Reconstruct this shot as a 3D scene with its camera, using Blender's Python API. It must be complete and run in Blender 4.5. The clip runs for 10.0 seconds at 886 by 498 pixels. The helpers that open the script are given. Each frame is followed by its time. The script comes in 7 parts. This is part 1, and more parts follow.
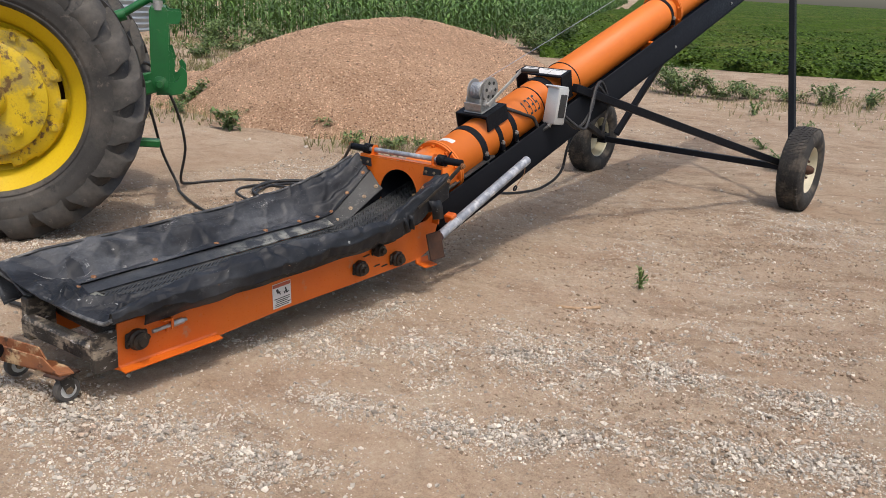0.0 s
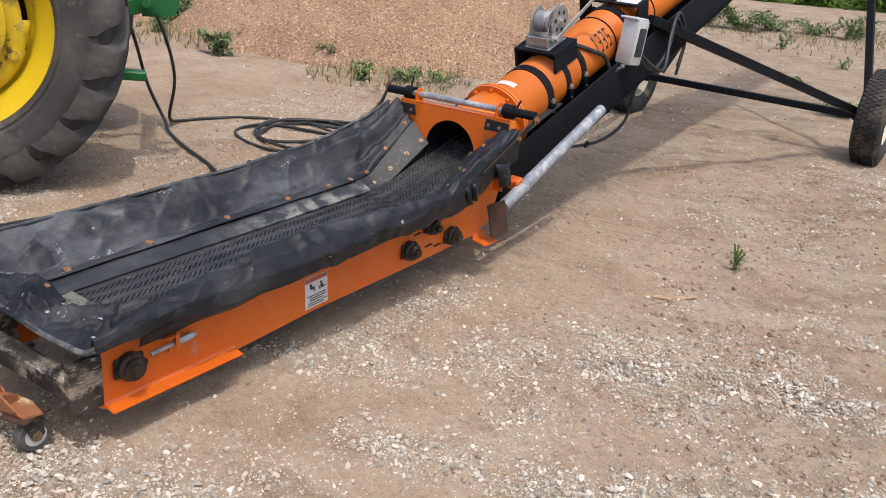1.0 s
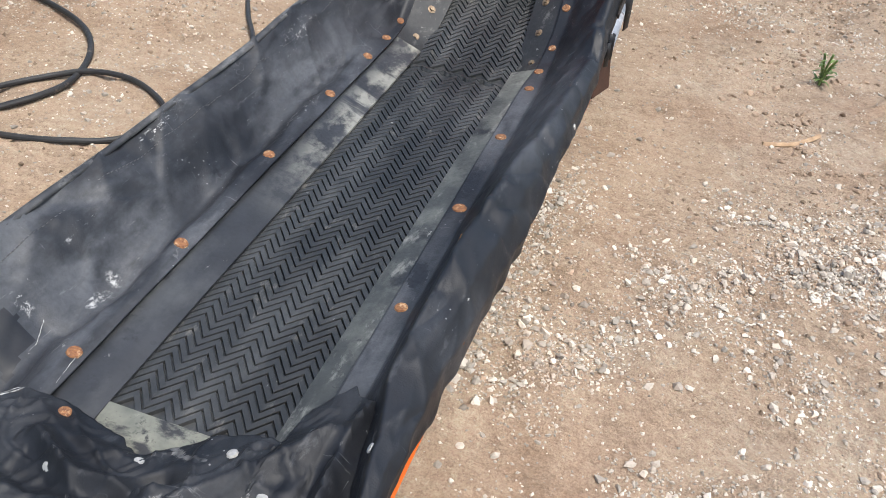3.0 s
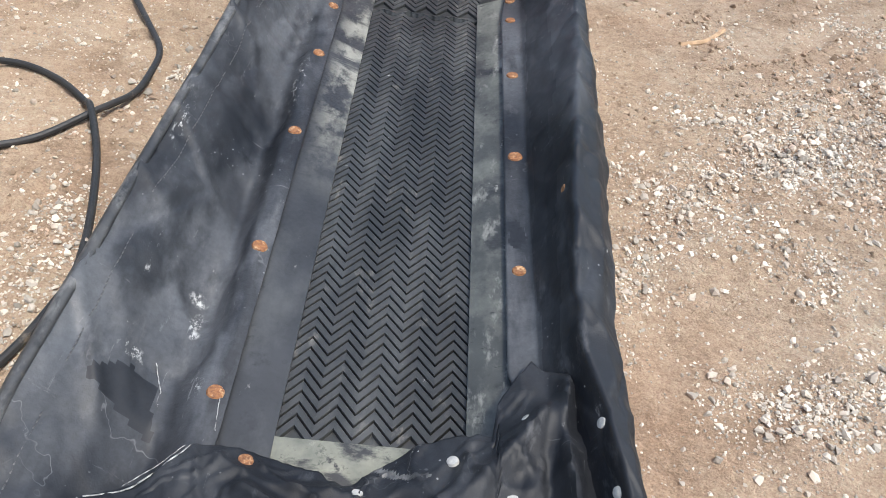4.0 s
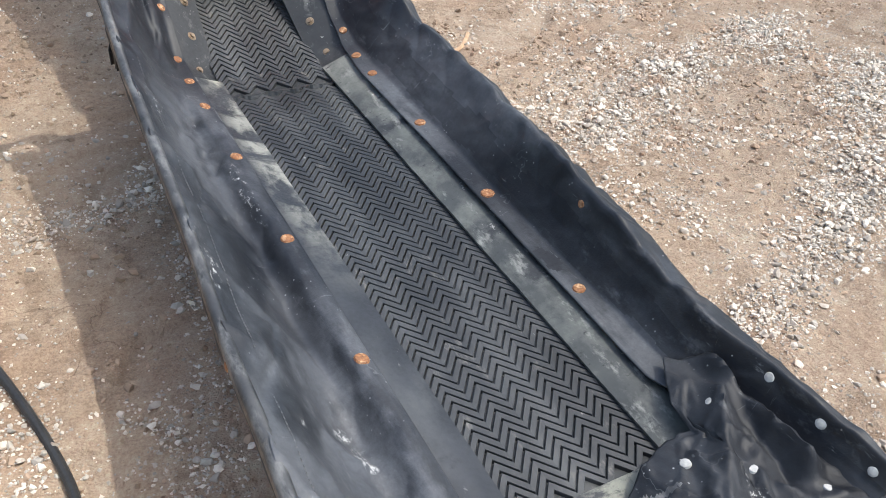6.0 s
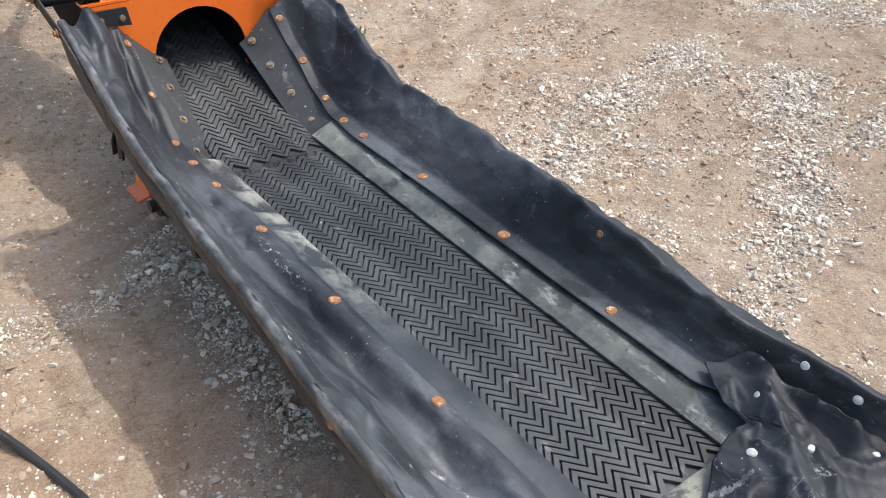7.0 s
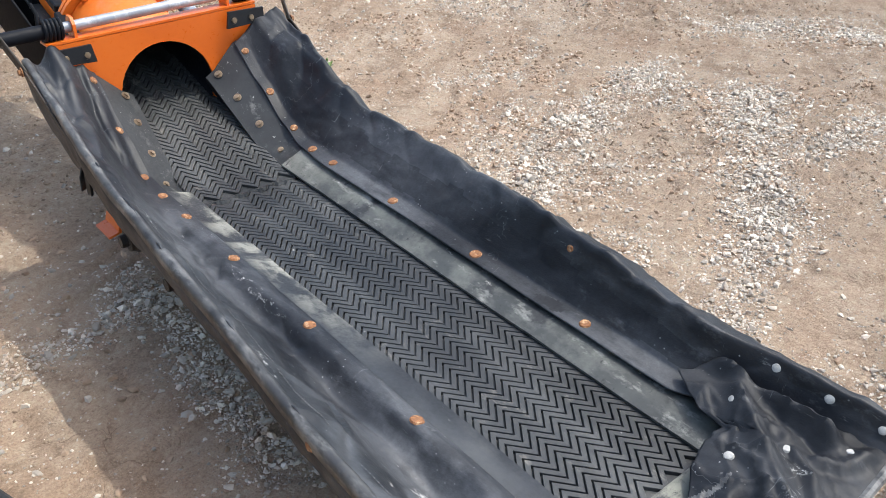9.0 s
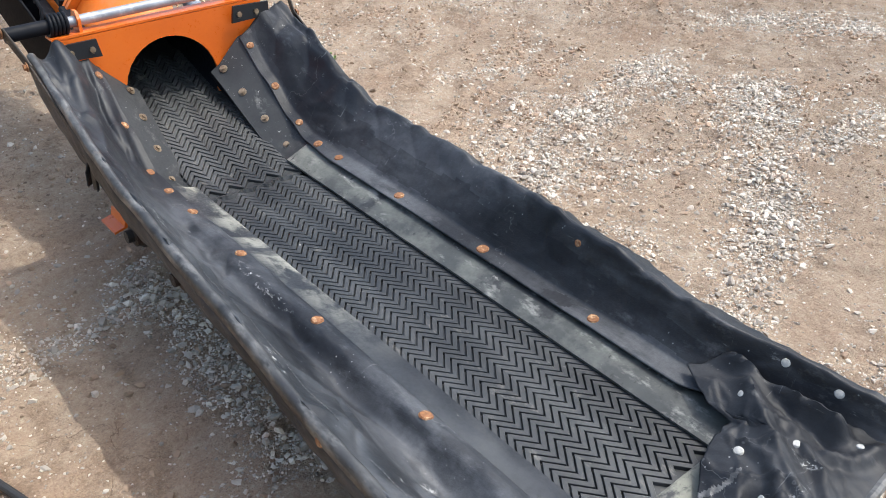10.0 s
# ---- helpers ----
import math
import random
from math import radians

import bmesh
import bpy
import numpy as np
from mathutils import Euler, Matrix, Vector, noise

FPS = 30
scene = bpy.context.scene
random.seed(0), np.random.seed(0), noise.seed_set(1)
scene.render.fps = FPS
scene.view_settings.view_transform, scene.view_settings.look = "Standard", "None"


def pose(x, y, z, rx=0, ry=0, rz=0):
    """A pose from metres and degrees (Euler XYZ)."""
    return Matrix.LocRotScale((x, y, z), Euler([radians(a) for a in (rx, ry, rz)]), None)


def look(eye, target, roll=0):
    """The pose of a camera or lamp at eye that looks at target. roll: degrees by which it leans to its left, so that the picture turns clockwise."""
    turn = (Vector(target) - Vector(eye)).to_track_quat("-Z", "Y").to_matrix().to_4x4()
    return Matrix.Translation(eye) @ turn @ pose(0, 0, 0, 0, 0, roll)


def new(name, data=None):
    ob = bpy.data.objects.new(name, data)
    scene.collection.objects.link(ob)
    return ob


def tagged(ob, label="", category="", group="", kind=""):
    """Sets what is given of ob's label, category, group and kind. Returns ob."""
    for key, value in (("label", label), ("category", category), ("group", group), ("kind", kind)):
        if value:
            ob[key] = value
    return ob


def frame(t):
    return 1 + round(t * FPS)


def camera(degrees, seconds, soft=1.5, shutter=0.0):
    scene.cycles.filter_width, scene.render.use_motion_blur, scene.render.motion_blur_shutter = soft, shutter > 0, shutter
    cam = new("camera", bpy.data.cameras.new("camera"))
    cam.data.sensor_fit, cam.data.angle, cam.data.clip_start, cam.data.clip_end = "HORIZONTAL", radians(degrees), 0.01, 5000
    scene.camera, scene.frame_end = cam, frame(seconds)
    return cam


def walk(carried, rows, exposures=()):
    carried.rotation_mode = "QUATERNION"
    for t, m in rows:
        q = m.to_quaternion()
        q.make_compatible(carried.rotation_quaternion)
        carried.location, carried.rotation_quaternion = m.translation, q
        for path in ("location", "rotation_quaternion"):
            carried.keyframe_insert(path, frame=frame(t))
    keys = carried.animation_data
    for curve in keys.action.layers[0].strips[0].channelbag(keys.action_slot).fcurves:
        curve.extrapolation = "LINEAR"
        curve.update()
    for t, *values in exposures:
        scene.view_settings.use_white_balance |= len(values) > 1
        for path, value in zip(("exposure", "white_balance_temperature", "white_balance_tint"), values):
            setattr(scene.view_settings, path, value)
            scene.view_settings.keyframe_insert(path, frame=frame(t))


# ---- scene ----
cam = camera(55.7, 10.0, soft=0.7)
METRES, EYE, TILT, LEAN, TURN = 4.330, 1.541, 0.0, 0.0, 39.2
ROWS = [
    (0.0, 0.0, 0.0, 0.0, 1.05, -16.17, -3.62),
    (0.5, -0.0479, 0.0943, -0.0037, 0.87, -18.22, -4.37),
    (1.0, -0.0879, 0.2116, -0.0177, 0.05, -21.22, -5.1),
    (1.5, -0.1383, 0.3079, -0.023, -1.98, -24.99, -5.65),
    (2.0, -0.194, 0.3966, -0.0369, -5.47, -29.2, -5.84),
    (2.5, -0.2407, 0.4821, -0.0478, -10.93, -32.92, -5.66),
    (3.0, -0.3033, 0.5302, -0.0542, -18.12, -36.26, -5.58),
    (4.5, -0.4433, 0.6269, -0.0645, -43.24, -39.94, -5.9),
    (5.0, -0.4829, 0.6439, -0.0575, -51.26, -39.16, -5.7),
    (5.5, -0.4855, 0.6849, -0.0631, -58.98, -37.67, -4.99),
    (7.0, -0.5365, 0.7696, -0.0464, -74.42, -32.42, -0.97),
    (7.5, -0.5378, 0.7713, -0.0489, -76.36, -31.27, -0.27),
    (8.0, -0.541, 0.7678, -0.0507, -77.08, -30.64, -0.01),
    (8.5, -0.5415, 0.7665, -0.0492, -77.18, -30.34, 0.04),
    (9.0, -0.541, 0.7671, -0.0493, -77.1, -30.27, 0.16),
    (9.5, -0.5411, 0.7678, -0.0483, -77.01, -30.34, 0.24),
    (10.0, -0.5408, 0.7701, -0.0493, -77.05, -30.68, 0.27),
]
walk(cam, [(t, pose(0, 0, EYE, TILT, LEAN, TURN) @ pose(METRES * x, METRES * y, METRES * z, 90 + pitch, roll, yaw)) for t, x, y, z, yaw, pitch, roll in ROWS],
     ((0.0, 0.19, 6490, 10), (1.0, 0.34, 6300, 10), (2.5, 0.62, 6170, 8), (4.5, 0.89, 6170, 6), (7.0, 1.00, 6150, 6), (10.0, 1.00, 6150, 6)))

# ---- light ----
SUN_TO = Vector((0.40, -0.24, 1.0)).normalized()      # towards the sun
world = bpy.data.worlds.new("sky")
scene.world = world
world.use_nodes = True
wn = world.node_tree.nodes
sky = wn.new("ShaderNodeTexSky")
sky.sky_type = "NISHITA"
sky.sun_disc = False
sky.sun_elevation = math.asin(SUN_TO.z)
sky.sun_rotation = math.atan2(SUN_TO.x, SUN_TO.y)
sky.air_density, sky.dust_density, sky.ozone_density = 1.2, 4.5, 0.8
wn["Background"].inputs["Strength"].default_value = 0.15
world.node_tree.links.new(sky.outputs[0], wn["Background"].inputs["Color"])
sun = new("sun", bpy.data.lights.new("sun", "SUN"))
sun.data.energy, sun.data.angle, sun.data.color = 1.30, radians(0.53), (1.0, 0.950, 0.880)
sun.matrix_world = look((0, 0, 30), Vector((0, 0, 30)) - SUN_TO)


# ---- materials ----
def mixnode(nt, fac, a, b, mode="MIX"):
    n = nt.nodes.new("ShaderNodeMix")
    n.data_type, n.blend_type = "RGBA", mode
    for sock, val in ((n.inputs[0], fac), (n.inputs[6], a), (n.inputs[7], b)):
        if hasattr(val, "links"):
            nt.links.new(val, sock)
        elif isinstance(val, tuple):
            sock.default_value = (*val, 1.0)
        else:
            sock.default_value = val
    return n.outputs[2]


def noisenode(nt, coord, scale, detail=5.0, rough=0.6, stretch=None):
    if stretch:
        m = nt.nodes.new("ShaderNodeMapping")
        m.inputs["Scale"].default_value = stretch
        nt.links.new(coord, m.inputs["Vector"])
        coord = m.outputs[0]
    n = nt.nodes.new("ShaderNodeTexNoise")
    n.inputs["Scale"].default_value, n.inputs["Detail"].default_value, n.inputs["Roughness"].default_value = scale, detail, rough
    nt.links.new(coord, n.inputs["Vector"])
    return n.outputs["Fac"]


def ramp(nt, fac, lo, hi, a=0.0, b=1.0):
    n = nt.nodes.new("ShaderNodeMapRange")
    n.inputs["From Min"].default_value, n.inputs["From Max"].default_value = lo, hi
    n.inputs["To Min"].default_value, n.inputs["To Max"].default_value = a, b
    nt.links.new(fac, n.inputs["Value"])
    return n.outputs[0]


def surf(name, c1, c2, scale=4.0, rough=0.6, metal=0.0, fine=60.0, bump=0.15, dist=0.002, marks=(), rough_var=0.15, fine_mix=0.25, stretch=None, coat=0.0, spec=0.5, world=False):
    """Two colours mixed by a broad noise, a fine grain over both, and marks: (colour, scale, low, high, stretch) for dust, rust, scuffs."""
    m = bpy.data.materials.new(name)
    m.use_nodes = True
    nt = m.node_tree
    b = nt.nodes["Principled BSDF"]
    co = nt.nodes.new("ShaderNodeNewGeometry").outputs["Position"] if world else nt.nodes.new("ShaderNodeTexCoord").outputs["Object"]
    big = noisenode(nt, co, scale, 6, 0.6, stretch)
    col = mixnode(nt, ramp(nt, big, 0.35, 0.65), c1, c2)
    grain = noisenode(nt, co, fine, 4, 0.7)
    col = mixnode(nt, fine_mix, col, mixnode(nt, grain, (0.0, 0.0, 0.0), (1.0, 1.0, 1.0)), "OVERLAY")
    r = ramp(nt, grain, 0.3, 0.7, max(rough - rough_var, 0.02), min(rough + rough_var, 1.0))
    for c, sc, lo, hi, st in marks:
        mk = ramp(nt, noisenode(nt, co, sc, 8, 0.68, st), lo, hi)
        col = mixnode(nt, mk, col, c)
    nt.links.new(col, b.inputs["Base Color"])
    nt.links.new(r, b.inputs["Roughness"])
    b.inputs["Metallic"].default_value = metal
    b.inputs["Specular IOR Level"].default_value = spec
    b.inputs["Coat Weight"].default_value = coat
    bp = nt.nodes.new("ShaderNodeBump")
    bp.inputs["Strength"].default_value, bp.inputs["Distance"].default_value = bump, dist
    nt.links.new(grain, bp.inputs["Height"])
    nt.links.new(bp.outputs[0], b.inputs["Normal"])
    return m


def vary(m, amount=0.3):
    """Value varies from island to island of a joined mesh."""
    nt = m.node_tree
    b = nt.nodes["Principled BSDF"]
    src = b.inputs["Base Color"].links[0].from_socket
    g = nt.nodes.new("ShaderNodeNewGeometry")
    hsv = nt.nodes.new("ShaderNodeHueSaturation")
    nt.links.new(ramp(nt, g.outputs["Random Per Island"], 0, 1, 1 - amount, 1 + amount), hsv.inputs["Value"])
    nt.links.new(src, hsv.inputs["Color"])
    nt.links.new(hsv.outputs[0], b.inputs["Base Color"])
    return m


def lines(nt, coord, scale, width, detail=3.0):
    """Thin wandering lines: 1 on the line, 0 beside it."""
    n = noisenode(nt, coord, scale, detail, 0.5)
    a = nt.nodes.new("ShaderNodeMath")
    a.operation = "SUBTRACT"
    nt.links.new(n, a.inputs[0])
    a.inputs[1].default_value = 0.5
    b = nt.nodes.new("ShaderNodeMath")
    b.operation = "ABSOLUTE"
    nt.links.new(a.outputs[0], b.inputs[0])
    return ramp(nt, b.outputs[0], width, 0.0)


def times(nt, a, b):
    n = nt.nodes.new("ShaderNodeMath")
    n.operation = "MULTIPLY"
    for sock, val in zip(n.inputs, (a, b)):
        if hasattr(val, "links"):
            nt.links.new(val, sock)
        else:
            sock.default_value = val
    return n.outputs[0]


def blot(nt, co, c, r):
    """1 inside an ellipsoid about c with half-axes r, fading to 0 at its skin."""
    m = nt.nodes.new("ShaderNodeMapping")
    m.vector_type = "TEXTURE"
    m.inputs["Location"].default_value, m.inputs["Scale"].default_value = c, r
    nt.links.new(co, m.inputs["Vector"])
    ln = nt.nodes.new("ShaderNodeVectorMath")
    ln.operation = "LENGTH"
    nt.links.new(m.outputs[0], ln.inputs[0])
    return ramp(nt, ln.outputs["Value"], 1.0, 0.45)


# chalky scrapes on the cloth: centre, half-axes, how dense
SCRAPES = (((-0.298, -0.115, 0.36), (0.016, 0.016, 0.2), 0.50), ((-0.290, -0.165, 0.36), (0.010, 0.035, 0.2), 0.49), ((-0.284, -0.195, 0.36), (0.010, 0.012, 0.2), 0.46), ((-0.345, -0.275, 0.40), (0.020, 0.016, 0.2), 0.54),
           ((-0.365, -0.095, 0.40), (0.006, 0.060, 0.2), 0.54), ((-0.252, -0.30, 0.36), (0.012, 0.030, 0.2), 0.54), ((-0.395, 0.20, 0.44), (0.012, 0.10, 0.2), 0.56), ((-0.245, 0.50, 0.40), (0.014, 0.14, 0.2), 0.56),
           ((-0.35, 0.72, 0.46), (0.02, 0.12, 0.2), 0.57), ((0.165, -0.485, 0.36), (0.014, 0.035, 0.2), 0.55), ((0.10, -0.52, 0.36), (0.05, 0.015, 0.2), 0.56))


def vinyl(name, haze_amount, black, rough=0.52, spec=0.45):
    """Coated cloth: black, with dust and painted sheen in soft pale and dark drifts, rubbed pale along creases."""
    m = bpy.data.materials.new(name)
    m.use_nodes = True
    nt = m.node_tree
    b = nt.nodes["Principled BSDF"]
    co = nt.nodes.new("ShaderNodeTexCoord").outputs["Object"]
    col = mixnode(nt, noisenode(nt, co, 5, 6), (0.0055, 0.0065, 0.0090), (0.012, 0.0135, 0.0175))
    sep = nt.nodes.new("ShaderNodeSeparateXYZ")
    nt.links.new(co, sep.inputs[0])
    # one pale colour for dust and for the cloth's sheen, thinner towards the head
    haze = times(nt, ramp(nt, noisenode(nt, co, 2.6, 7, 0.55, (1.5, 0.6, 1.3)), 0.40, 0.60, 0.0, haze_amount), ramp(nt, sep.outputs[1], 0.75, 1.10, 1.0, 0.30))
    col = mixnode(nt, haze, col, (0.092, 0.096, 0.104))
    col = mixnode(nt, ramp(nt, noisenode(nt, co, 5.5, 6, 0.6, (1.6, 0.6, 1.2)), 0.50, 0.60, 0.0, black), col, (0.0055, 0.0065, 0.0090))
    col = mixnode(nt, ramp(nt, noisenode(nt, co, 17, 8, 0.72, (1.4, 0.5, 1.0)), 0.58, 0.74, 0.0, 0.5), col, (0.15, 0.15, 0.155))
    fine = noisenode(nt, co, 85, 5, 0.75)
    col = mixnode(nt, 0.28, col, mixnode(nt, ramp(nt, fine, 0.25, 0.75), (0, 0, 0), (1, 1, 1)), "OVERLAY")
    # scuffs: short thin scratches running along and across the cloth
    for sc, st, k in ((9.0, (7, 0.5, 7), 0.40), (7.0, (0.8, 8, 0.8), 0.35)):
        scratch = ramp(nt, noisenode(nt, co, sc, 6, 0.7, st), 0.66, 0.71, 0.0, k)
        col = mixnode(nt, scratch, col, (0.30, 0.30, 0.30))
    col = mixnode(nt, ramp(nt, noisenode(nt, co, 26, 10, 0.80, (1.3, 0.6, 1)), 0.655, 0.70, 0.0, 0.9), col, (0.50, 0.50, 0.48))
    # pale cracked lines where the cloth has been creased
    crease = times(nt, lines(nt, co, 7.0, 0.0045, 4), ramp(nt, noisenode(nt, co, 4.0, 5, 0.6), 0.55, 0.64, 0.0, 0.35))
    col = mixnode(nt, crease, col, (0.30, 0.30, 0.30))
    # flecks of white dust, thin on the cloth
    v = nt.nodes.new("ShaderNodeTexVoronoi")
    v.inputs["Scale"].default_value = 70.0
    nt.links.new(co, v.inputs["Vector"])
    fleck = times(nt, ramp(nt, v.outputs["Distance"], 0.13, 0.07), ramp(nt, noisenode(nt, co, 8, 5, 0.7), 0.54, 0.62))
    col = mixnode(nt, times(nt, fleck, 0.7), col, (0.42, 0.42, 0.41))
    chip = noisenode(nt, co, 60, 8, 0.80, (1.6, 0.8, 1))
    for c, r, lo in SCRAPES:
        col = mixnode(nt, times(nt, times(nt, blot(nt, co, c, r), ramp(nt, chip, lo, lo + 0.06)), 0.85), col, (0.55, 0.55, 0.53))
    nt.links.new(col, b.inputs["Base Color"])
    nt.links.new(ramp(nt, noisenode(nt, co, 13, 6, 0.7), 0.3, 0.7, rough - 0.10, rough + 0.10), b.inputs["Roughness"])
    b.inputs["Specular IOR Level"].default_value = spec
    h = fine
    for src, w in ((noisenode(nt, co, 9, 6, 0.55, (2.2, 0.8, 1)), 2.5), (noisenode(nt, co, 24, 5, 0.6), 1.2), (noisenode(nt, co, 300, 2, 0.5), 0.5)):
        mm = nt.nodes.new("ShaderNodeMath")
        mm.operation = "MULTIPLY_ADD"
        nt.links.new(src, mm.inputs[0])
        mm.inputs[1].default_value = w
        nt.links.new(h, mm.inputs[2])
        h = mm.outputs[0]
    bp = nt.nodes.new("ShaderNodeBump")
    bp.inputs["Strength"].default_value, bp.inputs["Distance"].default_value = 0.25, 0.0022
    nt.links.new(h, bp.inputs["Height"])
    nt.links.new(bp.outputs[0], b.inputs["Normal"])
    return m


DUST = (0.36, 0.29, 0.21)
M = {}
M["orange"] = surf("orange_paint", (0.74, 0.155, 0.012), (0.66, 0.125, 0.010), 3.0, 0.38, 0, 90, 0.05, 0.001, ((DUST, 7.0, 0.62, 0.80, None), ((0.16, 0.07, 0.03), 22.0, 0.70, 0.76, None)), coat=0.15, fine_mix=0.12)
M["orange_tube"] = surf("orange_tube_paint", (0.78, 0.20, 0.020), (0.72, 0.17, 0.015), 2.0, 0.50, 0, 70, 0.04, 0.001, ((DUST, 4.0, 0.62, 0.90, None),), coat=0.0, fine_mix=0.10)
M["black_paint"] = surf("black_paint", (0.0065, 0.0075, 0.0105), (0.009, 0.0100, 0.0135), 3.0, 0.55, 0, 60, 0.06, 0.001, (((0.06, 0.055, 0.05), 6.0, 0.68, 0.94, None),), spec=0.16)
M["plate_rubber"] = surf("bolted_rubber_plate", (0.016, 0.0175, 0.019), (0.030, 0.032, 0.033), 6.0, 0.55, 0, 120, 0.25, 0.001, (((0.085, 0.085, 0.08), 7.0, 0.56, 0.82, None), ((0.42, 0.42, 0.39), 60.0, 0.64, 0.70, None), ((0.14, 0.14, 0.13), 16.0, 0.58, 0.70, (1, 0.5, 1))))
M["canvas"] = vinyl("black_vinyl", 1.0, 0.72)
# darker copy of the vinyl; on the right skirt's inner wall it stands for shade
M["canvas_dark"] = vinyl("black_vinyl_darker", 0.55, 0.60, 0.60, 0.40)
M["patch"] = surf("bare_rubber_patch", (0.010, 0.011, 0.014), (0.014, 0.015, 0.018), 12.0, 0.5, 0, 120, 0.1, 0.0006)
M["hem"] = surf("worn_vinyl_hem", (0.030, 0.031, 0.034), (0.075, 0.075, 0.075), 14.0, 0.55, 0, 90, 0.3, 0.0015, (((0.24, 0.238, 0.23), 18.0, 0.46, 0.66, (1, 0.4, 1)), ((0.02, 0.021, 0.023), 30.0, 0.55, 0.66, (1, 0.5, 1)), (DUST, 9.0, 0.62, 0.85, None)))
M["seal"] = surf("rubber_seal", (0.014, 0.0155, 0.018), (0.034, 0.036, 0.040), 8.0, 0.5, 0, 120, 0.25, 0.001, (((0.105, 0.108, 0.105), 4.0, 0.50, 0.78, (1, 0.6, 1)), ((0.30, 0.295, 0.245), 3.0, 0.60, 0.66, (1, 0.5, 1)), ((0.02, 0.021, 0.024), 14.0, 0.58, 0.64, None), ((0.42, 0.41, 0.36), 26.0, 0.66, 0.76, (1, 0.5, 1))), spec=0.6)


def worn_seal(dark, core):
    """Black strip rubbed to its pale core along the middle of its length."""
    nt = dark.node_tree
    b = nt.nodes["Principled BSDF"]
    src = b.inputs["Base Color"].links[0].from_socket
    co = nt.nodes.new("ShaderNodeTexCoord").outputs["Object"]
    sep = nt.nodes.new("ShaderNodeSeparateXYZ")
    nt.links.new(co, sep.inputs[0])
    along = times(nt, ramp(nt, sep.outputs[1], 0.15, 0.55), ramp(nt, sep.outputs[1], 1.03, 0.98))
    near = ramp(nt, sep.outputs[0], -0.205, -0.165)
    patch = ramp(nt, noisenode(nt, co, 9.0, 9, 0.7, (1.5, 1.0, 1)), 0.44, 0.56)
    gaps = ramp(nt, noisenode(nt, co, 5.0, 4, 0.6, (0.5, 4, 1)), 0.36, 0.44)
    f = times(nt, times(nt, along, near), times(nt, patch, gaps))
    col = mixnode(nt, times(nt, f, 0.8), src, mixnode(nt, noisenode(nt, co, 40, 6, 0.7), core, tuple(0.45 * c for c in core)))
    nt.links.new(col, b.inputs["Base Color"])
    return dark


M["seal"] = worn_seal(M["seal"], (0.40, 0.395, 0.34))
M["seal_pale"] = surf("scuffed_rubber_seal", (0.030, 0.032, 0.032), (0.062, 0.066, 0.062), 7.0, 0.5, 0, 120, 0.3, 0.001, (((0.17, 0.175, 0.155), 6.0, 0.46, 0.66, (1, 0.7, 1)), ((0.022, 0.023, 0.025), 11.0, 0.53, 0.62, (1, 1, 1)), ((0.24, 0.24, 0.22), 30.0, 0.56, 0.68, (1, 0.4, 1)), ((0.020, 0.021, 0.022), 38.0, 0.60, 0.68, (1, 2, 1)), ((0.50, 0.49, 0.45), 24.0, 0.64, 0.70, (1, 0.6, 1))), spec=0.5)
M["cream_rubber"] = surf("cream_worn_strip", (0.25, 0.25, 0.20), (0.12, 0.125, 0.105), 13.0, 0.6, 0, 120, 0.3, 0.001, (((0.035, 0.035, 0.037), 11.0, 0.50, 0.60, (1, 2, 1)), ((0.03, 0.03, 0.032), 40.0, 0.58, 0.66, None), ((0.42, 0.42, 0.36), 16.0, 0.60, 0.72, (1, 0.4, 1))))
M["belt"] = surf("black_belt_rubber", (0.017, 0.0180, 0.0185), (0.036, 0.0375, 0.0380), 5.0, 0.46, 0, 140, 0.3, 0.001, (((0.085, 0.087, 0.085), 3.2, 0.48, 0.78, (3, 0.7, 1)), ((0.16, 0.15, 0.13), 14.0, 0.60, 0.72, (2, 1, 1)), ((0.40, 0.39, 0.36), 34.0, 0.68, 0.74, None)), world=True)
M["rust"] = surf("rust", (0.33, 0.150, 0.060), (0.15, 0.065, 0.035), 190.0, 0.85, 0.1, 160, 0.5, 0.001, (((0.60, 0.40, 0.22), 90.0, 0.52, 0.66, None),))
M["brass"] = surf("tarnished_bolt", (0.32, 0.25, 0.165), (0.17, 0.115, 0.075), 60.0, 0.5, 0.5, 160, 0.3, 0.0006)
M["fray"] = surf("frayed_white_thread", (0.48, 0.48, 0.46), (0.05, 0.05, 0.055), 120.0, 0.9, 0, 160, 0.5, 0.001)
M["rust_dark"] = surf("dark_rust", (0.050, 0.027, 0.019), (0.090, 0.042, 0.025), 14.0, 0.8, 0.1, 120, 0.5, 0.001)
M["white_spot"] = surf("bare_white_metal", (0.50, 0.49, 0.46), (0.30, 0.30, 0.285), 90.0, 0.6, 0.1, 160, 0.2, 0.0005)
M["zinc"] = surf("zinc_plated_steel", (0.52, 0.51, 0.49), (0.36, 0.355, 0.34), 18.0, 0.42, 0.6, 120, 0.2, 0.0008, (((0.22, 0.12, 0.06), 20.0, 0.68, 0.8, None),))
M["galv"] = surf("galvanised_pipe", (0.36, 0.38, 0.42), (0.23, 0.25, 0.28), 14.0, 0.5, 0.3, 110, 0.3, 0.001, (((0.58, 0.59, 0.60), 13.0, 0.52, 0.64, None), ((0.14, 0.085, 0.05), 16.0, 0.66, 0.74, None)))
M["alu"] = surf("grey_cast_box", (0.66, 0.67, 0.66), (0.56, 0.57, 0.56), 9.0, 0.45, 0.3, 140, 0.15, 0.0006, ((DUST, 12.0, 0.66, 0.9, None),))
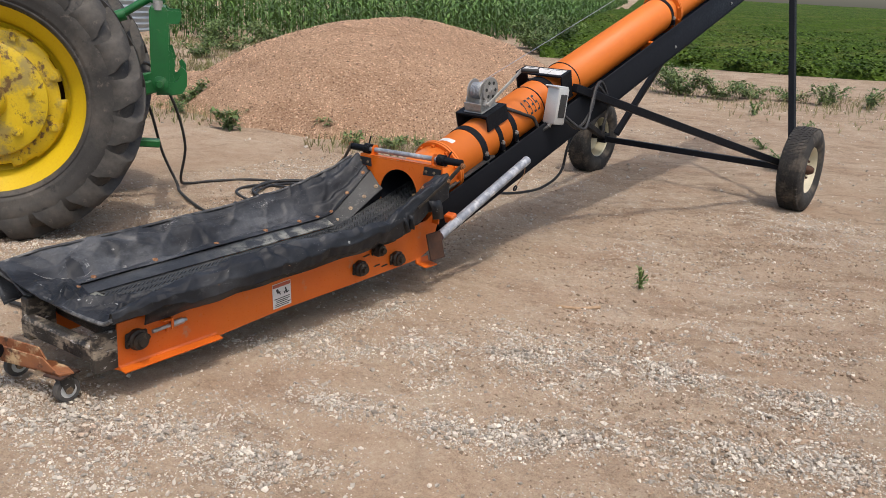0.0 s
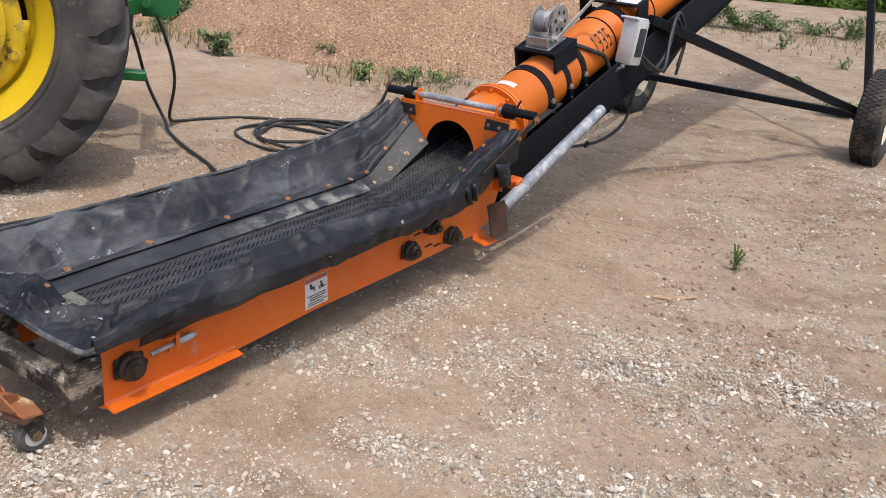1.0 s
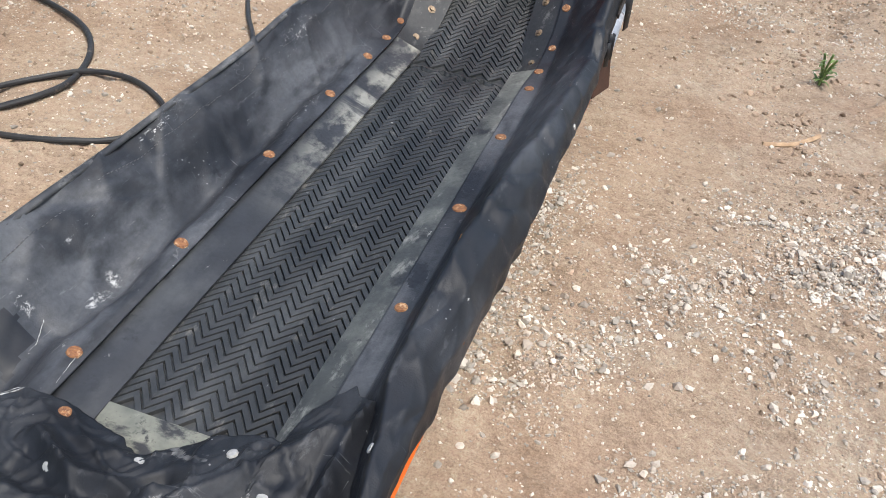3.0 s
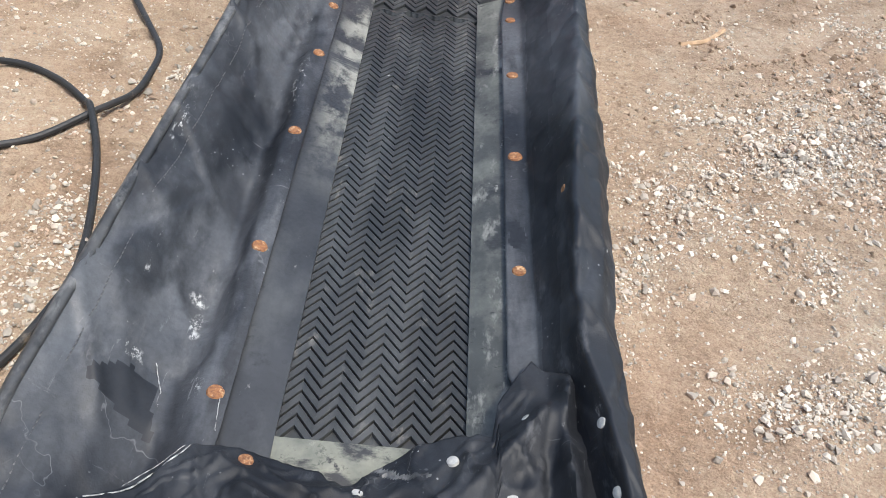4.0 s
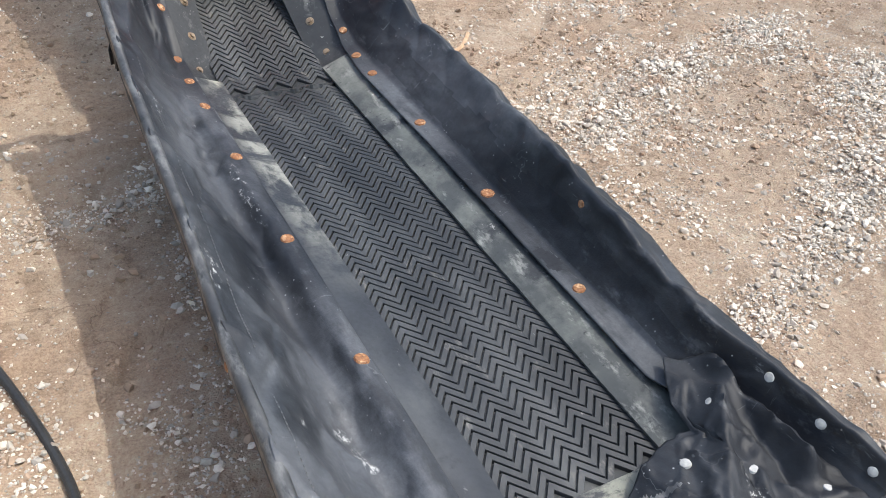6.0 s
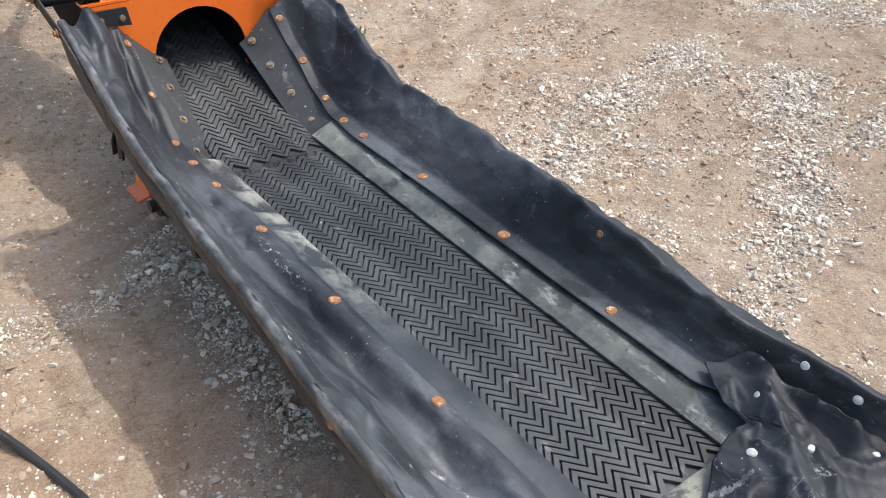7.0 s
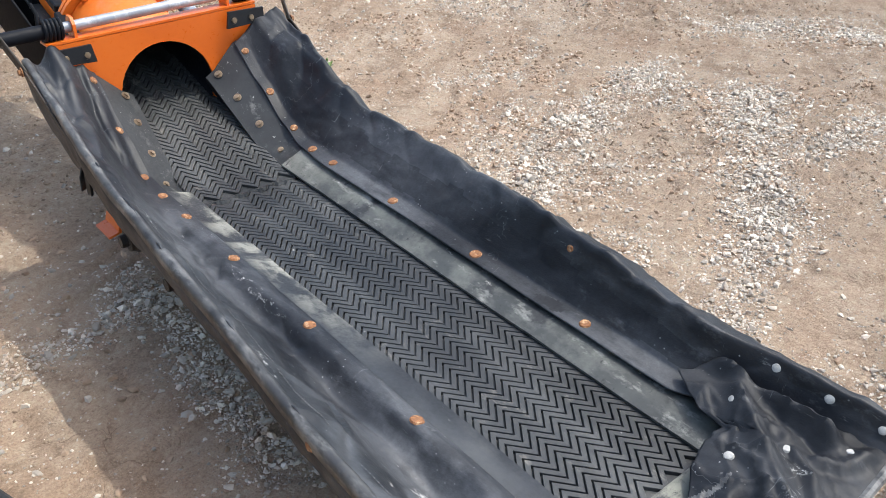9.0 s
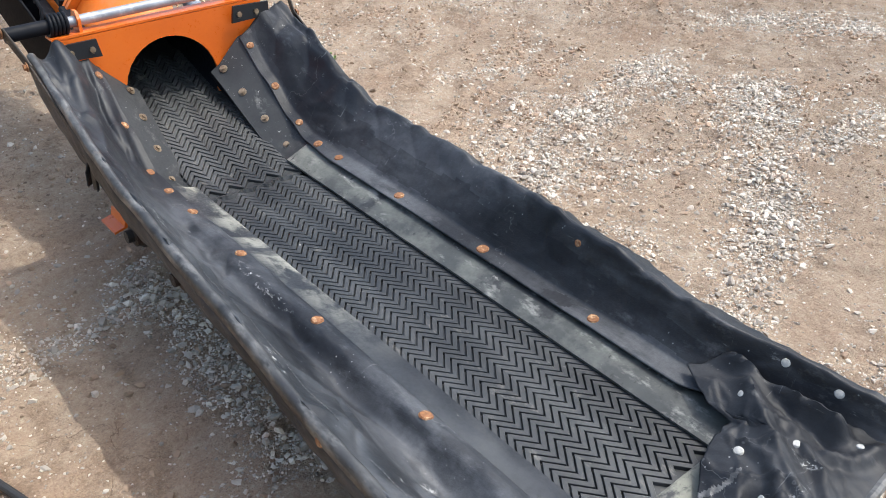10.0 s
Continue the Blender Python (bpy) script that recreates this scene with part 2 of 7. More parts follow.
M["tyre"] = surf("tyre_rubber", (0.034, 0.032, 0.030), (0.056, 0.052, 0.047), 4.0, 0.75, 0, 90, 0.4, 0.0015, (((0.125, 0.110, 0.092), 3.0, 0.46, 0.72, None), ((0.19, 0.16, 0.125), 14.0, 0.60, 0.74, None), ((0.025, 0.024, 0.024), 9.0, 0.58, 0.68, None)))
M["tyre_small"] = surf("trailer_tyre_rubber", (0.022, 0.021, 0.020), (0.045, 0.041, 0.037), 6.0, 0.8, 0, 90, 0.4, 0.0015, (((0.20, 0.165, 0.125), 8.0, 0.50, 0.80, None),))
M["yellow"] = surf("yellow_wheel_paint", (0.72, 0.50, 0.012), (0.62, 0.43, 0.015), 5.0, 0.42, 0, 80, 0.1, 0.001, (((0.36, 0.27, 0.07), 7.0, 0.50, 0.62, None), ((0.15, 0.085, 0.03), 12.0, 0.55, 0.62, None), ((0.05, 0.035, 0.02), 40.0, 0.66, 0.70, None)), coat=0.0)
M["yellow_clean"] = surf("yellow_rim_paint", (0.74, 0.51, 0.012), (0.68, 0.46, 0.014), 3.0, 0.4, 0, 80, 0.06, 0.001, ((DUST, 6.0, 0.62, 0.9, None),), coat=0.1)
M["green"] = surf("green_implement_paint", (0.012, 0.150, 0.035), (0.010, 0.115, 0.028), 5.0, 0.42, 0, 80, 0.1, 0.001, ((DUST, 8.0, 0.62, 0.9, None),), coat=0.1)
M["cream"] = surf("cream_wheel_paint", (0.66, 0.61, 0.45), (0.58, 0.53, 0.38), 6.0, 0.45, 0, 90, 0.1, 0.001, (((0.24, 0.17, 0.10), 12.0, 0.66, 0.78, None),))
M["hose"] = surf("black_hose_rubber", (0.018, 0.018, 0.019), (0.032, 0.031, 0.030), 10.0, 0.55, 0, 140, 0.2, 0.0006, ((DUST, 12.0, 0.60, 0.85, None),))
M["greasy"] = surf("greasy_bearing", (0.018, 0.015, 0.013), (0.045, 0.032, 0.022), 20.0, 0.55, 0.2, 120, 0.6, 0.003, ((DUST, 18.0, 0.60, 0.75, None),))
M["mud_steel"] = surf("muddy_worn_steel", (0.030, 0.027, 0.024), (0.085, 0.068, 0.052), 9.0, 0.6, 0.2, 90, 0.6, 0.003, (((0.34, 0.28, 0.21), 8.0, 0.50, 0.60, (1, 1, 2)), ((0.015, 0.014, 0.014), 9.0, 0.54, 0.60, None), ((0.55, 0.53, 0.50), 20.0, 0.60, 0.68, (1, 1, 4))))
M["rust_orange"] = surf("rusty_orange_paint", (0.34, 0.135, 0.055), (0.20, 0.075, 0.038), 9.0, 0.7, 0.1, 90, 0.4, 0.0015, (((0.58, 0.42, 0.24), 11.0, 0.50, 0.60, None), ((0.10, 0.05, 0.03), 18.0, 0.58, 0.66, None)))
M["wheel_rubber"] = surf("caster_rubber", (0.055, 0.052, 0.05), (0.11, 0.10, 0.09), 14.0, 0.7, 0, 90, 0.3, 0.001)
M["paper"] = surf("white_label", (0.72, 0.71, 0.68), (0.64, 0.63, 0.60), 20.0, 0.5, 0, 120, 0.1, 0.0004, ((DUST, 30.0, 0.62, 0.8, None),))
M["ink"] = surf("black_ink", (0.03, 0.03, 0.03), (0.04, 0.04, 0.04), 20.0, 0.6, 0, 120, 0.05, 0.0004)
M["label_red"] = surf("faded_red_ink", (0.50, 0.10, 0.05), (0.42, 0.12, 0.07), 20.0, 0.6, 0, 120, 0.05, 0.0004)
M["bin"] = surf("galvanised_bin_sheet", (0.50, 0.54, 0.58), (0.42, 0.46, 0.50), 1.5, 0.45, 0.4, 20, 0.1, 0.001)
M["stick"] = surf("dry_wood", (0.52, 0.36, 0.22), (0.36, 0.23, 0.13), 30.0, 0.8, 0, 160, 0.4, 0.001)
M["stone"] = vary(surf("limestone_gravel", (0.630, 0.575, 0.490), (0.42, 0.360, 0.292), 9.0, 0.85, 0, 120, 0.4, 0.002, (((0.42, 0.29, 0.20), 5.0, 0.55, 0.70, None),)), 0.42)
M["pile_stone"] = vary(surf("heap_gravel", (0.58, 0.390, 0.262), (0.42, 0.270, 0.172), 3.0, 0.9, 0, 70, 0.5, 0.003, (((0.58, 0.46, 0.36), 16.0, 0.60, 0.70, None),)), 0.80)
M["heap"] = surf("reddish_gravel_heap", (0.49, 0.318, 0.205), (0.39, 0.242, 0.152), 1.2, 0.95, 0, 34, 1.0, 0.04, (((0.70, 0.50, 0.34), 30.0, 0.56, 0.59, None), ((0.16, 0.085, 0.05), 36.0, 0.56, 0.60, None)), spec=0.1)
M["corn"] = vary(surf("corn_leaf", (0.100, 0.185, 0.036), (0.062, 0.130, 0.025), 1.5, 0.6, 0, 20, 0.1, 0.002, (((0.16, 0.18, 0.06), 0.6, 0.62, 0.8, None),)), 0.45)
M["leaf"] = vary(surf("field_leaf", (0.085, 0.135, 0.015), (0.052, 0.095, 0.011), 0.9, 0.7, 0, 20, 0.1, 0.002, spec=0.25), 0.6)
M["weed"] = vary(surf("weed_leaf", (0.105, 0.175, 0.042), (0.145, 0.195, 0.065), 4.0, 0.6, 0, 60, 0.1, 0.002), 0.45)
M["grass"] = vary(surf("dry_grass", (0.17, 0.19, 0.06), (0.28, 0.23, 0.11), 3.0, 0.7, 0, 60, 0.1, 0.002), 0.4)
M["field"] = surf("green_crop_rows", (0.066, 0.110, 0.013), (0.036, 0.068, 0.009), 0.5, 0.95, 0, 2.0, 1.0, 0.25, (((0.120, 0.125, 0.034), 0.35, 0.52, 0.70, (1, 0.3, 1)), ((0.018, 0.036, 0.006), 1.6, 0.54, 0.66, None)), fine_mix=0.9, spec=0.1)


def ground_material(name):
    m = bpy.data.materials.new(name)
    m.use_nodes = True
    nt = m.node_tree
    b = nt.nodes["Principled BSDF"]
    co = nt.nodes.new("ShaderNodeTexCoord").outputs["Object"]
    patch = noisenode(nt, co, 0.8, 7, 0.62)
    col = mixnode(nt, ramp(nt, patch, 0.36, 0.62), (0.560, 0.415, 0.290), (0.640, 0.495, 0.362))
    col = mixnode(nt, ramp(nt, noisenode(nt, co, 1.7, 8, 0.65), 0.47, 0.68, 0, 0.85), col, (0.470, 0.318, 0.215))
    col = mixnode(nt, ramp(nt, noisenode(nt, co, 5.0, 9, 0.72), 0.52, 0.70, 0.0, 0.5), col, (0.370, 0.260, 0.175))
    col = mixnode(nt, ramp(nt, noisenode(nt, co, 2.7, 9, 0.72), 0.54, 0.72, 0.0, 0.75), col, (0.680, 0.570, 0.440))
    col = mixnode(nt, ramp(nt, noisenode(nt, co, 24.0, 7, 0.75), 0.58, 0.72, 0.0, 0.35), col, (0.33, 0.225, 0.150))
    crumb = times(nt, lines(nt, co, 1.5, 0.022, 10), ramp(nt, noisenode(nt, co, 1.1, 5, 0.6), 0.48, 0.60, 0.0, 0.6))
    col = mixnode(nt, crumb, col, (0.29, 0.195, 0.130))
    # swept streaks running across the yard: dark brown soil, pale soil between
    turn = nt.nodes.new("ShaderNodeMapping")
    turn.inputs["Rotation"].default_value = (0, 0, radians(-39))
    nt.links.new(co, turn.inputs["Vector"])
    sp = nt.nodes.new("ShaderNodeSeparateXYZ")
    nt.links.new(turn.outputs[0], sp.inputs[0])
    swept = ramp(nt, sp.outputs[0], 0.4, 1.6, 0.12, 1.0)
    col = mixnode(nt, times(nt, swept, ramp(nt, noisenode(nt, turn.outputs[0], 1.0, 9, 0.76, (1.8, 4.5, 1)), 0.50, 0.62, 0.0, 0.75)), col, (0.350, 0.245, 0.165))
    col = mixnode(nt, times(nt, swept, ramp(nt, noisenode(nt, turn.outputs[0], 1.6, 9, 0.74, (1.3, 3.6, 1)), 0.56, 0.68, 0.0, 0.6)), col, (0.690, 0.560, 0.420))
    # crumbled crust: sharp-edged brown patches, with dark and pale specks
    zone = ramp(nt, noisenode(nt, co, 0.75, 6, 0.65, (0.7, 1.1, 1)), 0.44, 0.58, 0.0, 1.0)
    col = mixnode(nt, times(nt, zone, ramp(nt, noisenode(nt, co, 6.0, 11, 0.82, (0.6, 1.3, 1)), 0.53, 0.58, 0.0, 0.65)), col, (0.410, 0.295, 0.205))
    col = mixnode(nt, times(nt, zone, ramp(nt, noisenode(nt, co, 34, 6, 0.8), 0.57, 0.61, 0.0, 0.70)), col, (0.290, 0.200, 0.136))
    col = mixnode(nt, times(nt, zone, ramp(nt, noisenode(nt, co, 52, 5, 0.8), 0.62, 0.65, 0.0, 0.8)), col, (0.70, 0.60, 0.48))
    mid = noisenode(nt, co, 46, 7, 0.78)
    col = mixnode(nt, 0.25, col, mixnode(nt, ramp(nt, mid, 0.30, 0.70), (0, 0, 0), (1, 1, 1)), "OVERLAY")
    grain = noisenode(nt, co, 170, 5, 0.8)
    col = mixnode(nt, 0.40, col, mixnode(nt, ramp(nt, grain, 0.25, 0.75), (0, 0, 0), (1, 1, 1)), "OVERLAY")
    # grit: small pale and dark chips set in the soil
    where = ramp(nt, noisenode(nt, co, 1.3, 7, 0.75), 0.46, 0.60)
    for sc, lo in ((150.0, 0.14), (240.0, 0.18)):
        v = nt.nodes.new("ShaderNodeTexVoronoi")
        v.inputs["Scale"].default_value = sc
        nt.links.new(co, v.inputs["Vector"])
        chip = ramp(nt, v.outputs["Distance"], lo + 0.08, lo)
        mul = nt.nodes.new("ShaderNodeMath")
        mul.operation = "MULTIPLY"
        nt.links.new(chip, mul.inputs[0])
        nt.links.new(where, mul.inputs[1])
        sep = nt.nodes.new("ShaderNodeSeparateColor")
        nt.links.new(v.outputs["Color"], sep.inputs[0])
        col = mixnode(nt, mul.outputs[0], col, mixnode(nt, sep.outputs[0], (0.30, 0.22, 0.155), (0.70, 0.63, 0.53)))
    # drying cracks
    warp = nt.nodes.new("ShaderNodeVectorMath")
    warp.operation = "ADD"
    nse = nt.nodes.new("ShaderNodeTexNoise")
    nse.inputs["Scale"].default_value, nse.inputs["Detail"].default_value = 9.0, 5.0
    nt.links.new(co, nse.inputs["Vector"])
    sc = nt.nodes.new("ShaderNodeVectorMath")
    sc.operation = "SCALE"
    sc.inputs["Scale"].default_value = 0.16
    nt.links.new(nse.outputs["Color"], sc.inputs[0])
    nt.links.new(co, warp.inputs[0])
    nt.links.new(sc.outputs[0], warp.inputs[1])
    vo = nt.nodes.new("ShaderNodeTexVoronoi")
    vo.feature = "DISTANCE_TO_EDGE"
    vo.inputs["Scale"].default_value = 4.2
    nt.links.new(warp.outputs[0], vo.inputs["Vector"])
    line = ramp(nt, vo.outputs["Distance"], 0.009, 0.003)
    mul = nt.nodes.new("ShaderNodeMath")
    mul.operation = "MULTIPLY"
    nt.links.new(line, mul.inputs[0])
    nt.links.new(ramp(nt, noisenode(nt, co, 2.3, 5, 0.6), 0.58, 0.68, 0.0, 0.7), mul.inputs[1])
    col = mixnode(nt, mul.outputs[0], col, (0.22, 0.150, 0.105))
    col = mixnode(nt, 1.0, col, (0.676, 0.680, 0.680), "MULTIPLY")
    nt.links.new(col, b.inputs["Base Color"])
    b.inputs["Roughness"].default_value = 0.95
    b.inputs["Diffuse Roughness"].default_value = 1.0
    b.inputs["Specular IOR Level"].default_value = 0.2
    total = times(nt, grain, 0.35)
    for sc_, w in ((9, 3.0), (22, 2.2), (60, 1.0)):
        mm = nt.nodes.new("ShaderNodeMath")
        mm.operation = "MULTIPLY_ADD"
        nt.links.new(noisenode(nt, co, sc_, 6, 0.72), mm.inputs[0])
        mm.inputs[1].default_value = w
        nt.links.new(total, mm.inputs[2])
        total = mm.outputs[0]
    sub = nt.nodes.new("ShaderNodeMath")
    sub.operation = "SUBTRACT"
    nt.links.new(total, sub.inputs[0])
    nt.links.new(mul.outputs[0], sub.inputs[1])
    bp = nt.nodes.new("ShaderNodeBump")
    bp.inputs["Strength"].default_value, bp.inputs["Distance"].default_value = 1.0, 0.0075
    nt.links.new(sub.outputs[0], bp.inputs["Height"])
    nt.links.new(bp.outputs[0], b.inputs["Normal"])
    return m


M["soil"] = ground_material("tan_caliche_soil")
M["crumb"] = vary(surf("soil_crumb", (0.330, 0.240, 0.165), (0.250, 0.178, 0.120), 8.0, 0.95, 0, 90, 0.6, 0.003), 0.35)
M["clod"] = vary(surf("soil_clod", (0.40, 0.290, 0.202), (0.31, 0.220, 0.150), 8.0, 0.95, 0, 90, 0.6, 0.003), 0.25)


# ---- mesh helpers ----
def finish(name, bm, material, smooth=True, sharp=35):
    me = bpy.data.meshes.new(name)
    bmesh.ops.recalc_face_normals(bm, faces=bm.faces)
    for f in bm.faces:
        f.smooth = smooth
    for e in bm.edges:
        if len(e.link_faces) == 2 and e.calc_face_angle(0) > radians(sharp):
            e.smooth = False
    bm.to_mesh(me)
    bm.free()
    me.materials.append(material)
    return me


def part(name, bm, material, parent=None, label="", smooth=True, sharp=35):
    ob = new(name, finish(name, bm, material, smooth, sharp))
    ob.parent = parent
    if label:
        ob["label"] = label
    return ob


def stuff_mesh(name, verts, faces, material, smooth=False):
    me = bpy.data.meshes.new(name)
    me.from_pydata(verts, [], faces)
    if smooth:
        me.polygons.foreach_set("use_smooth", [True] * len(me.polygons))
    me.materials.append(material)
    return new(name, me)


def box(bm, c, size, rot=None, bevel=0.0, seg=1):
    m = Matrix.Translation(c) @ (rot.to_4x4() if rot else Matrix.Identity(4)) @ Matrix.Diagonal((*size, 1))
    r = bmesh.ops.create_cube(bm, size=1, matrix=m)
    if bevel:
        es = list({e for v in r["verts"] for e in v.link_edges})
        bmesh.ops.bevel(bm, geom=es, offset=bevel, segments=seg, affect="EDGES", profile=0.5)
    return bm


def frame_for(d):
    d = Vector(d).normalized()
    a = Vector((0, 0, 1)) if abs(d.z) < 0.95 else Vector((0, 1, 0))
    x = a.cross(d).normalized()
    return x, d.cross(x).normalized(), d


def ring(bm, c, x, y, r, n, ph=0.0):
    return [bm.verts.new(Vector(c) + x * (r * math.cos(ph + k * math.tau / n)) + y * (r * math.sin(ph + k * math.tau / n))) for k in range(n)]


def bridge(bm, a, b, close=True):
    n = len(a)
    for k in range(n if close else n - 1):
        bm.faces.new((a[k], a[(k + 1) % n], b[(k + 1) % n], b[k]))


def lathe(bm, c, axis, profile, n=32, caps=True):
    """Rings of (distance along the axis, radius) about c."""
    x, y, d = frame_for(axis)
    rings = [ring(bm, Vector(c) + d * t, x, y, max(r, 1e-4), n) for t, r in profile]
    for a, b in zip(rings, rings[1:]):
        bridge(bm, a, b)
    if caps:
        for r in (rings[0], rings[-1]):
            bm.faces.new(r)
    return bm


def rod(bm, p0, p1, r, n=12, r1=None):
    p0, p1 = Vector(p0), Vector(p1)
    return lathe(bm, p0, p1 - p0, [(0, r), ((p1 - p0).length, r if r1 is None else r1)], n)


def smooth_path(pts, per=8):
    pts = [Vector(p) for p in pts]
    out = []
    for i in range(len(pts) - 1):
        p0, p1, p2, p3 = pts[max(i - 1, 0)], pts[i], pts[i + 1], pts[min(i + 2, len(pts) - 1)]
        for k in range(per):
            t = k / per
            out.append(0.5 * (2 * p1 + (p2 - p0) * t + (2 * p0 - 5 * p1 + 4 * p2 - p3) * t * t + (3 * p1 - p0 - 3 * p2 + p3) * t ** 3))
    return out + [pts[-1]]


def sweep(bm, pts, r, n=10, closed_ends=True):
    pts = [Vector(p) for p in pts]
    x = None
    rings = []
    for i, p in enumerate(pts):
        d = (pts[min(i + 1, len(pts) - 1)] - pts[max(i - 1, 0)]).normalized()
        if x is None:
            x = frame_for(d)[0]
        x = (x - d * x.dot(d)).normalized()
        rings.append(ring(bm, p, x, d.cross(x), r, n))
    for a, b in zip(rings, rings[1:]):
        bridge(bm, a, b)
    if closed_ends:
        bm.faces.new(rings[0])
        bm.faces.new(rings[-1])
    return bm


def beam(bm, p0, p1, w, h, bevel=0.004, up=(0, 0, 1)):
    """A square steel tube between two points."""
    p0, p1 = Vector(p0), Vector(p1)
    d = (p1 - p0).normalized()
    x = d.cross(Vector(up)).normalized()
    rot = Matrix((x, d, x.cross(d))).transposed()
    return box(bm, (p0 + p1) / 2, (w, (p1 - p0).length, h), rot, bevel)


def prism(bm, outline, thick, place=lambda a, b, c: (a, b, c)):
    """A plate: an outline of (a, b) pushed through c = 0..thick, put in place by a function."""
    lo = [bm.verts.new(place(a, b, 0)) for a, b in outline]
    hi = [bm.verts.new(place(a, b, thick)) for a, b in outline]
    bm.faces.new(lo)
    bm.faces.new(hi)
    bridge(bm, lo, hi)
    return bm


def grid_sheet(bm, rows):
    vs = [[bm.verts.new(p) for p in r] for r in rows]
    for a, b in zip(vs, vs[1:]):
        bridge(bm, a, b, close=False)
    return bm


def slab(bm, rows, t):
    """A sheet with its thickness below it, closed all round."""
    top = [[bm.verts.new(p) for p in r] for r in rows]
    low = [[bm.verts.new((p[0], p[1], p[2] - t)) for p in r] for r in rows]
    for a, b in zip(top, top[1:]):
        bridge(bm, a, b, close=False)
    for a, b in zip(low, low[1:]):
        bridge(bm, a, b, close=False)
    bridge(bm, top[0], low[0], close=False)
    bridge(bm, top[-1], low[-1], close=False)
    bridge(bm, [r[0] for r in top], [r[0] for r in low], close=False)
    bridge(bm, [r[-1] for r in top], [r[-1] for r in low], close=False)
    return bm


def solid(ob, t, offset=-1):
    m = ob.modifiers.new("thickness", "SOLIDIFY")
    m.thickness, m.offset = t, offset
    return ob


def bolt(bm, c, axis, r=0.010, h=0.008):
    x, y, d = frame_for(axis)
    c = Vector(c)
    a = ring(bm, c, x, y, r * 1.5, 10)
    b = ring(bm, c + d * h * 0.3, x, y, r * 1.5, 10)
    bridge(bm, a, b)
    bm.faces.new(b)
    a = ring(bm, c + d * h * 0.3, x, y, r, 6)
    b = ring(bm, c + d * h, x, y, r, 6)
    bridge(bm, a, b)
    bm.faces.new(b)
    return bm


def empty(name, m, label, category, group=""):
    ob = new(name)
    ob.matrix_world = m
    return tagged(ob, label, category, group)


# ---- ground ----
def ridge(x, y, z):
    """Sharp-crested noise, 0 to 1, for creases."""
    return (1 - min(1.0, abs(noise.noise((x, y, z))) * 2.2)) ** 2


def rise(x, y):
    """The land lies level round the machine and climbs gently to the horizon."""
    s = min(380.0, math.hypot(x + 2, y - 3) - 10)
    return 0.0300 * (s if s > 20 else math.log1p(math.exp(s)))


TRACKS = (((-2.62, 3.95), (-2.05, 6.6), 0.12), ((-2.30, 3.95), (-1.72, 6.6), 0.12), ((-4.05, 2.6), (-3.62, 5.2), 0.16), ((-1.2, 4.4), (0.4, 7.4), 0.16))


def swept_at(x, y):
    """Along and across the swept ridges, which wander."""
    return 0.777 * x + 0.63 * y + 0.25 * noise.noise((x * 1.3, y * 1.3, 14)), -0.63 * x + 0.777 * y + 0.16 * noise.noise((x * 1.1, y * 1.1, 18)) + 0.05 * noise.noise((x * 3.3, y * 3.3, 19))


def relief(x, y):
    if x < -16 or x > 6 or y < -4 or y > 20:
        return 0.0
    z = 0.022 * noise.noise((x * 0.6, y * 0.6, 0.3)) + 0.018 * noise.noise((x * 2.3, y * 2.3, 1.7)) + 0.012 * noise.noise((x * 7, y * 7, 4.1)) + 0.0055 * noise.noise((x * 17, y * 17, 2.2))
    if -6.6 < x < 1.4 and 0.6 < y < 7.6:
        zone = max(0.0, min(1.0, 0.35 + 2.2 * noise.noise((x * 0.55, y * 0.8, 21)) + 0.8 * noise.noise((x * 3, y * 3, 23))))
        z += zone * (0.009 * noise.noise((x * 15, y * 19, 9.5)) + 0.008 * abs(noise.noise((x * 27, y * 31, 6.5)))) + (0.0015 + 0.004 * zone) * noise.noise((x * 52, y * 52, 3.3))
        # crumbled little scarps where the crust has broken
        q = 3.4 * noise.noise((x * 0.9, y * 1.5, 7.7)) + 0.35 * noise.noise((x * 6, y * 6, 2.9)) + 0.12 * noise.noise((x * 19, y * 19, 4.9))
        q -= math.floor(q)
        z += 0.018 * (min(1.0, q / 0.06) - q) * max(0.0, min(1.0, 0.6 + 2.0 * noise.noise((x * 0.7, y * 0.7, 12))))
        a, c = swept_at(x, y)
        k = max(0.0, min(1.0, (a - 0.4) * 1.2)) * max(0.0, min(1.0, 0.45 + 1.8 * noise.noise((x * 0.8, y * 0.8, 31))))
        z += k * 0.018 * (ridge(a * 1.6, c * 5.5, 2.2) - 0.3) + k * 0.009 * ridge(a * 4.5, c * 11, 6.2)
    for (ax, ay), (bx, by), w in TRACKS:
        dx, dy = bx - ax, by - ay
        ln = math.hypot(dx, dy)
        s = ((x - ax) * dx + (y - ay) * dy) / ln
        c = ((x - ax) * dy - (y - ay) * dx) / ln
        if 0 < s < ln and abs(c) < w:
            edge = min(1, (w - abs(c)) / 0.05) * min(1, s / 0.4, (ln - s) / 0.4)
            ph = (s * 13.5 + abs(c) * 7 + 0.25 * noise.noise((x * 8, y * 8, 3))) % 1.0
            z += edge * (-0.016 + 0.018 * (ph / 0.78 if ph < 0.78 else (1 - ph) / 0.22) * (0.75 + 0.5 * noise.noise((x * 3, y * 3, 9))))
    return z


def spaced(lo, hi, step, far, grow):
    xs = [lo + step * k for k in range(int((hi - lo) / step) + 1)]
    d, a = step, xs[0]
    while a > -far:
        d *= grow
        a -= d
        xs.insert(0, a)
    d, a = step, xs[-1]
    while a < far:
        d *= grow
        a += d
        xs.append(a)
    return xs


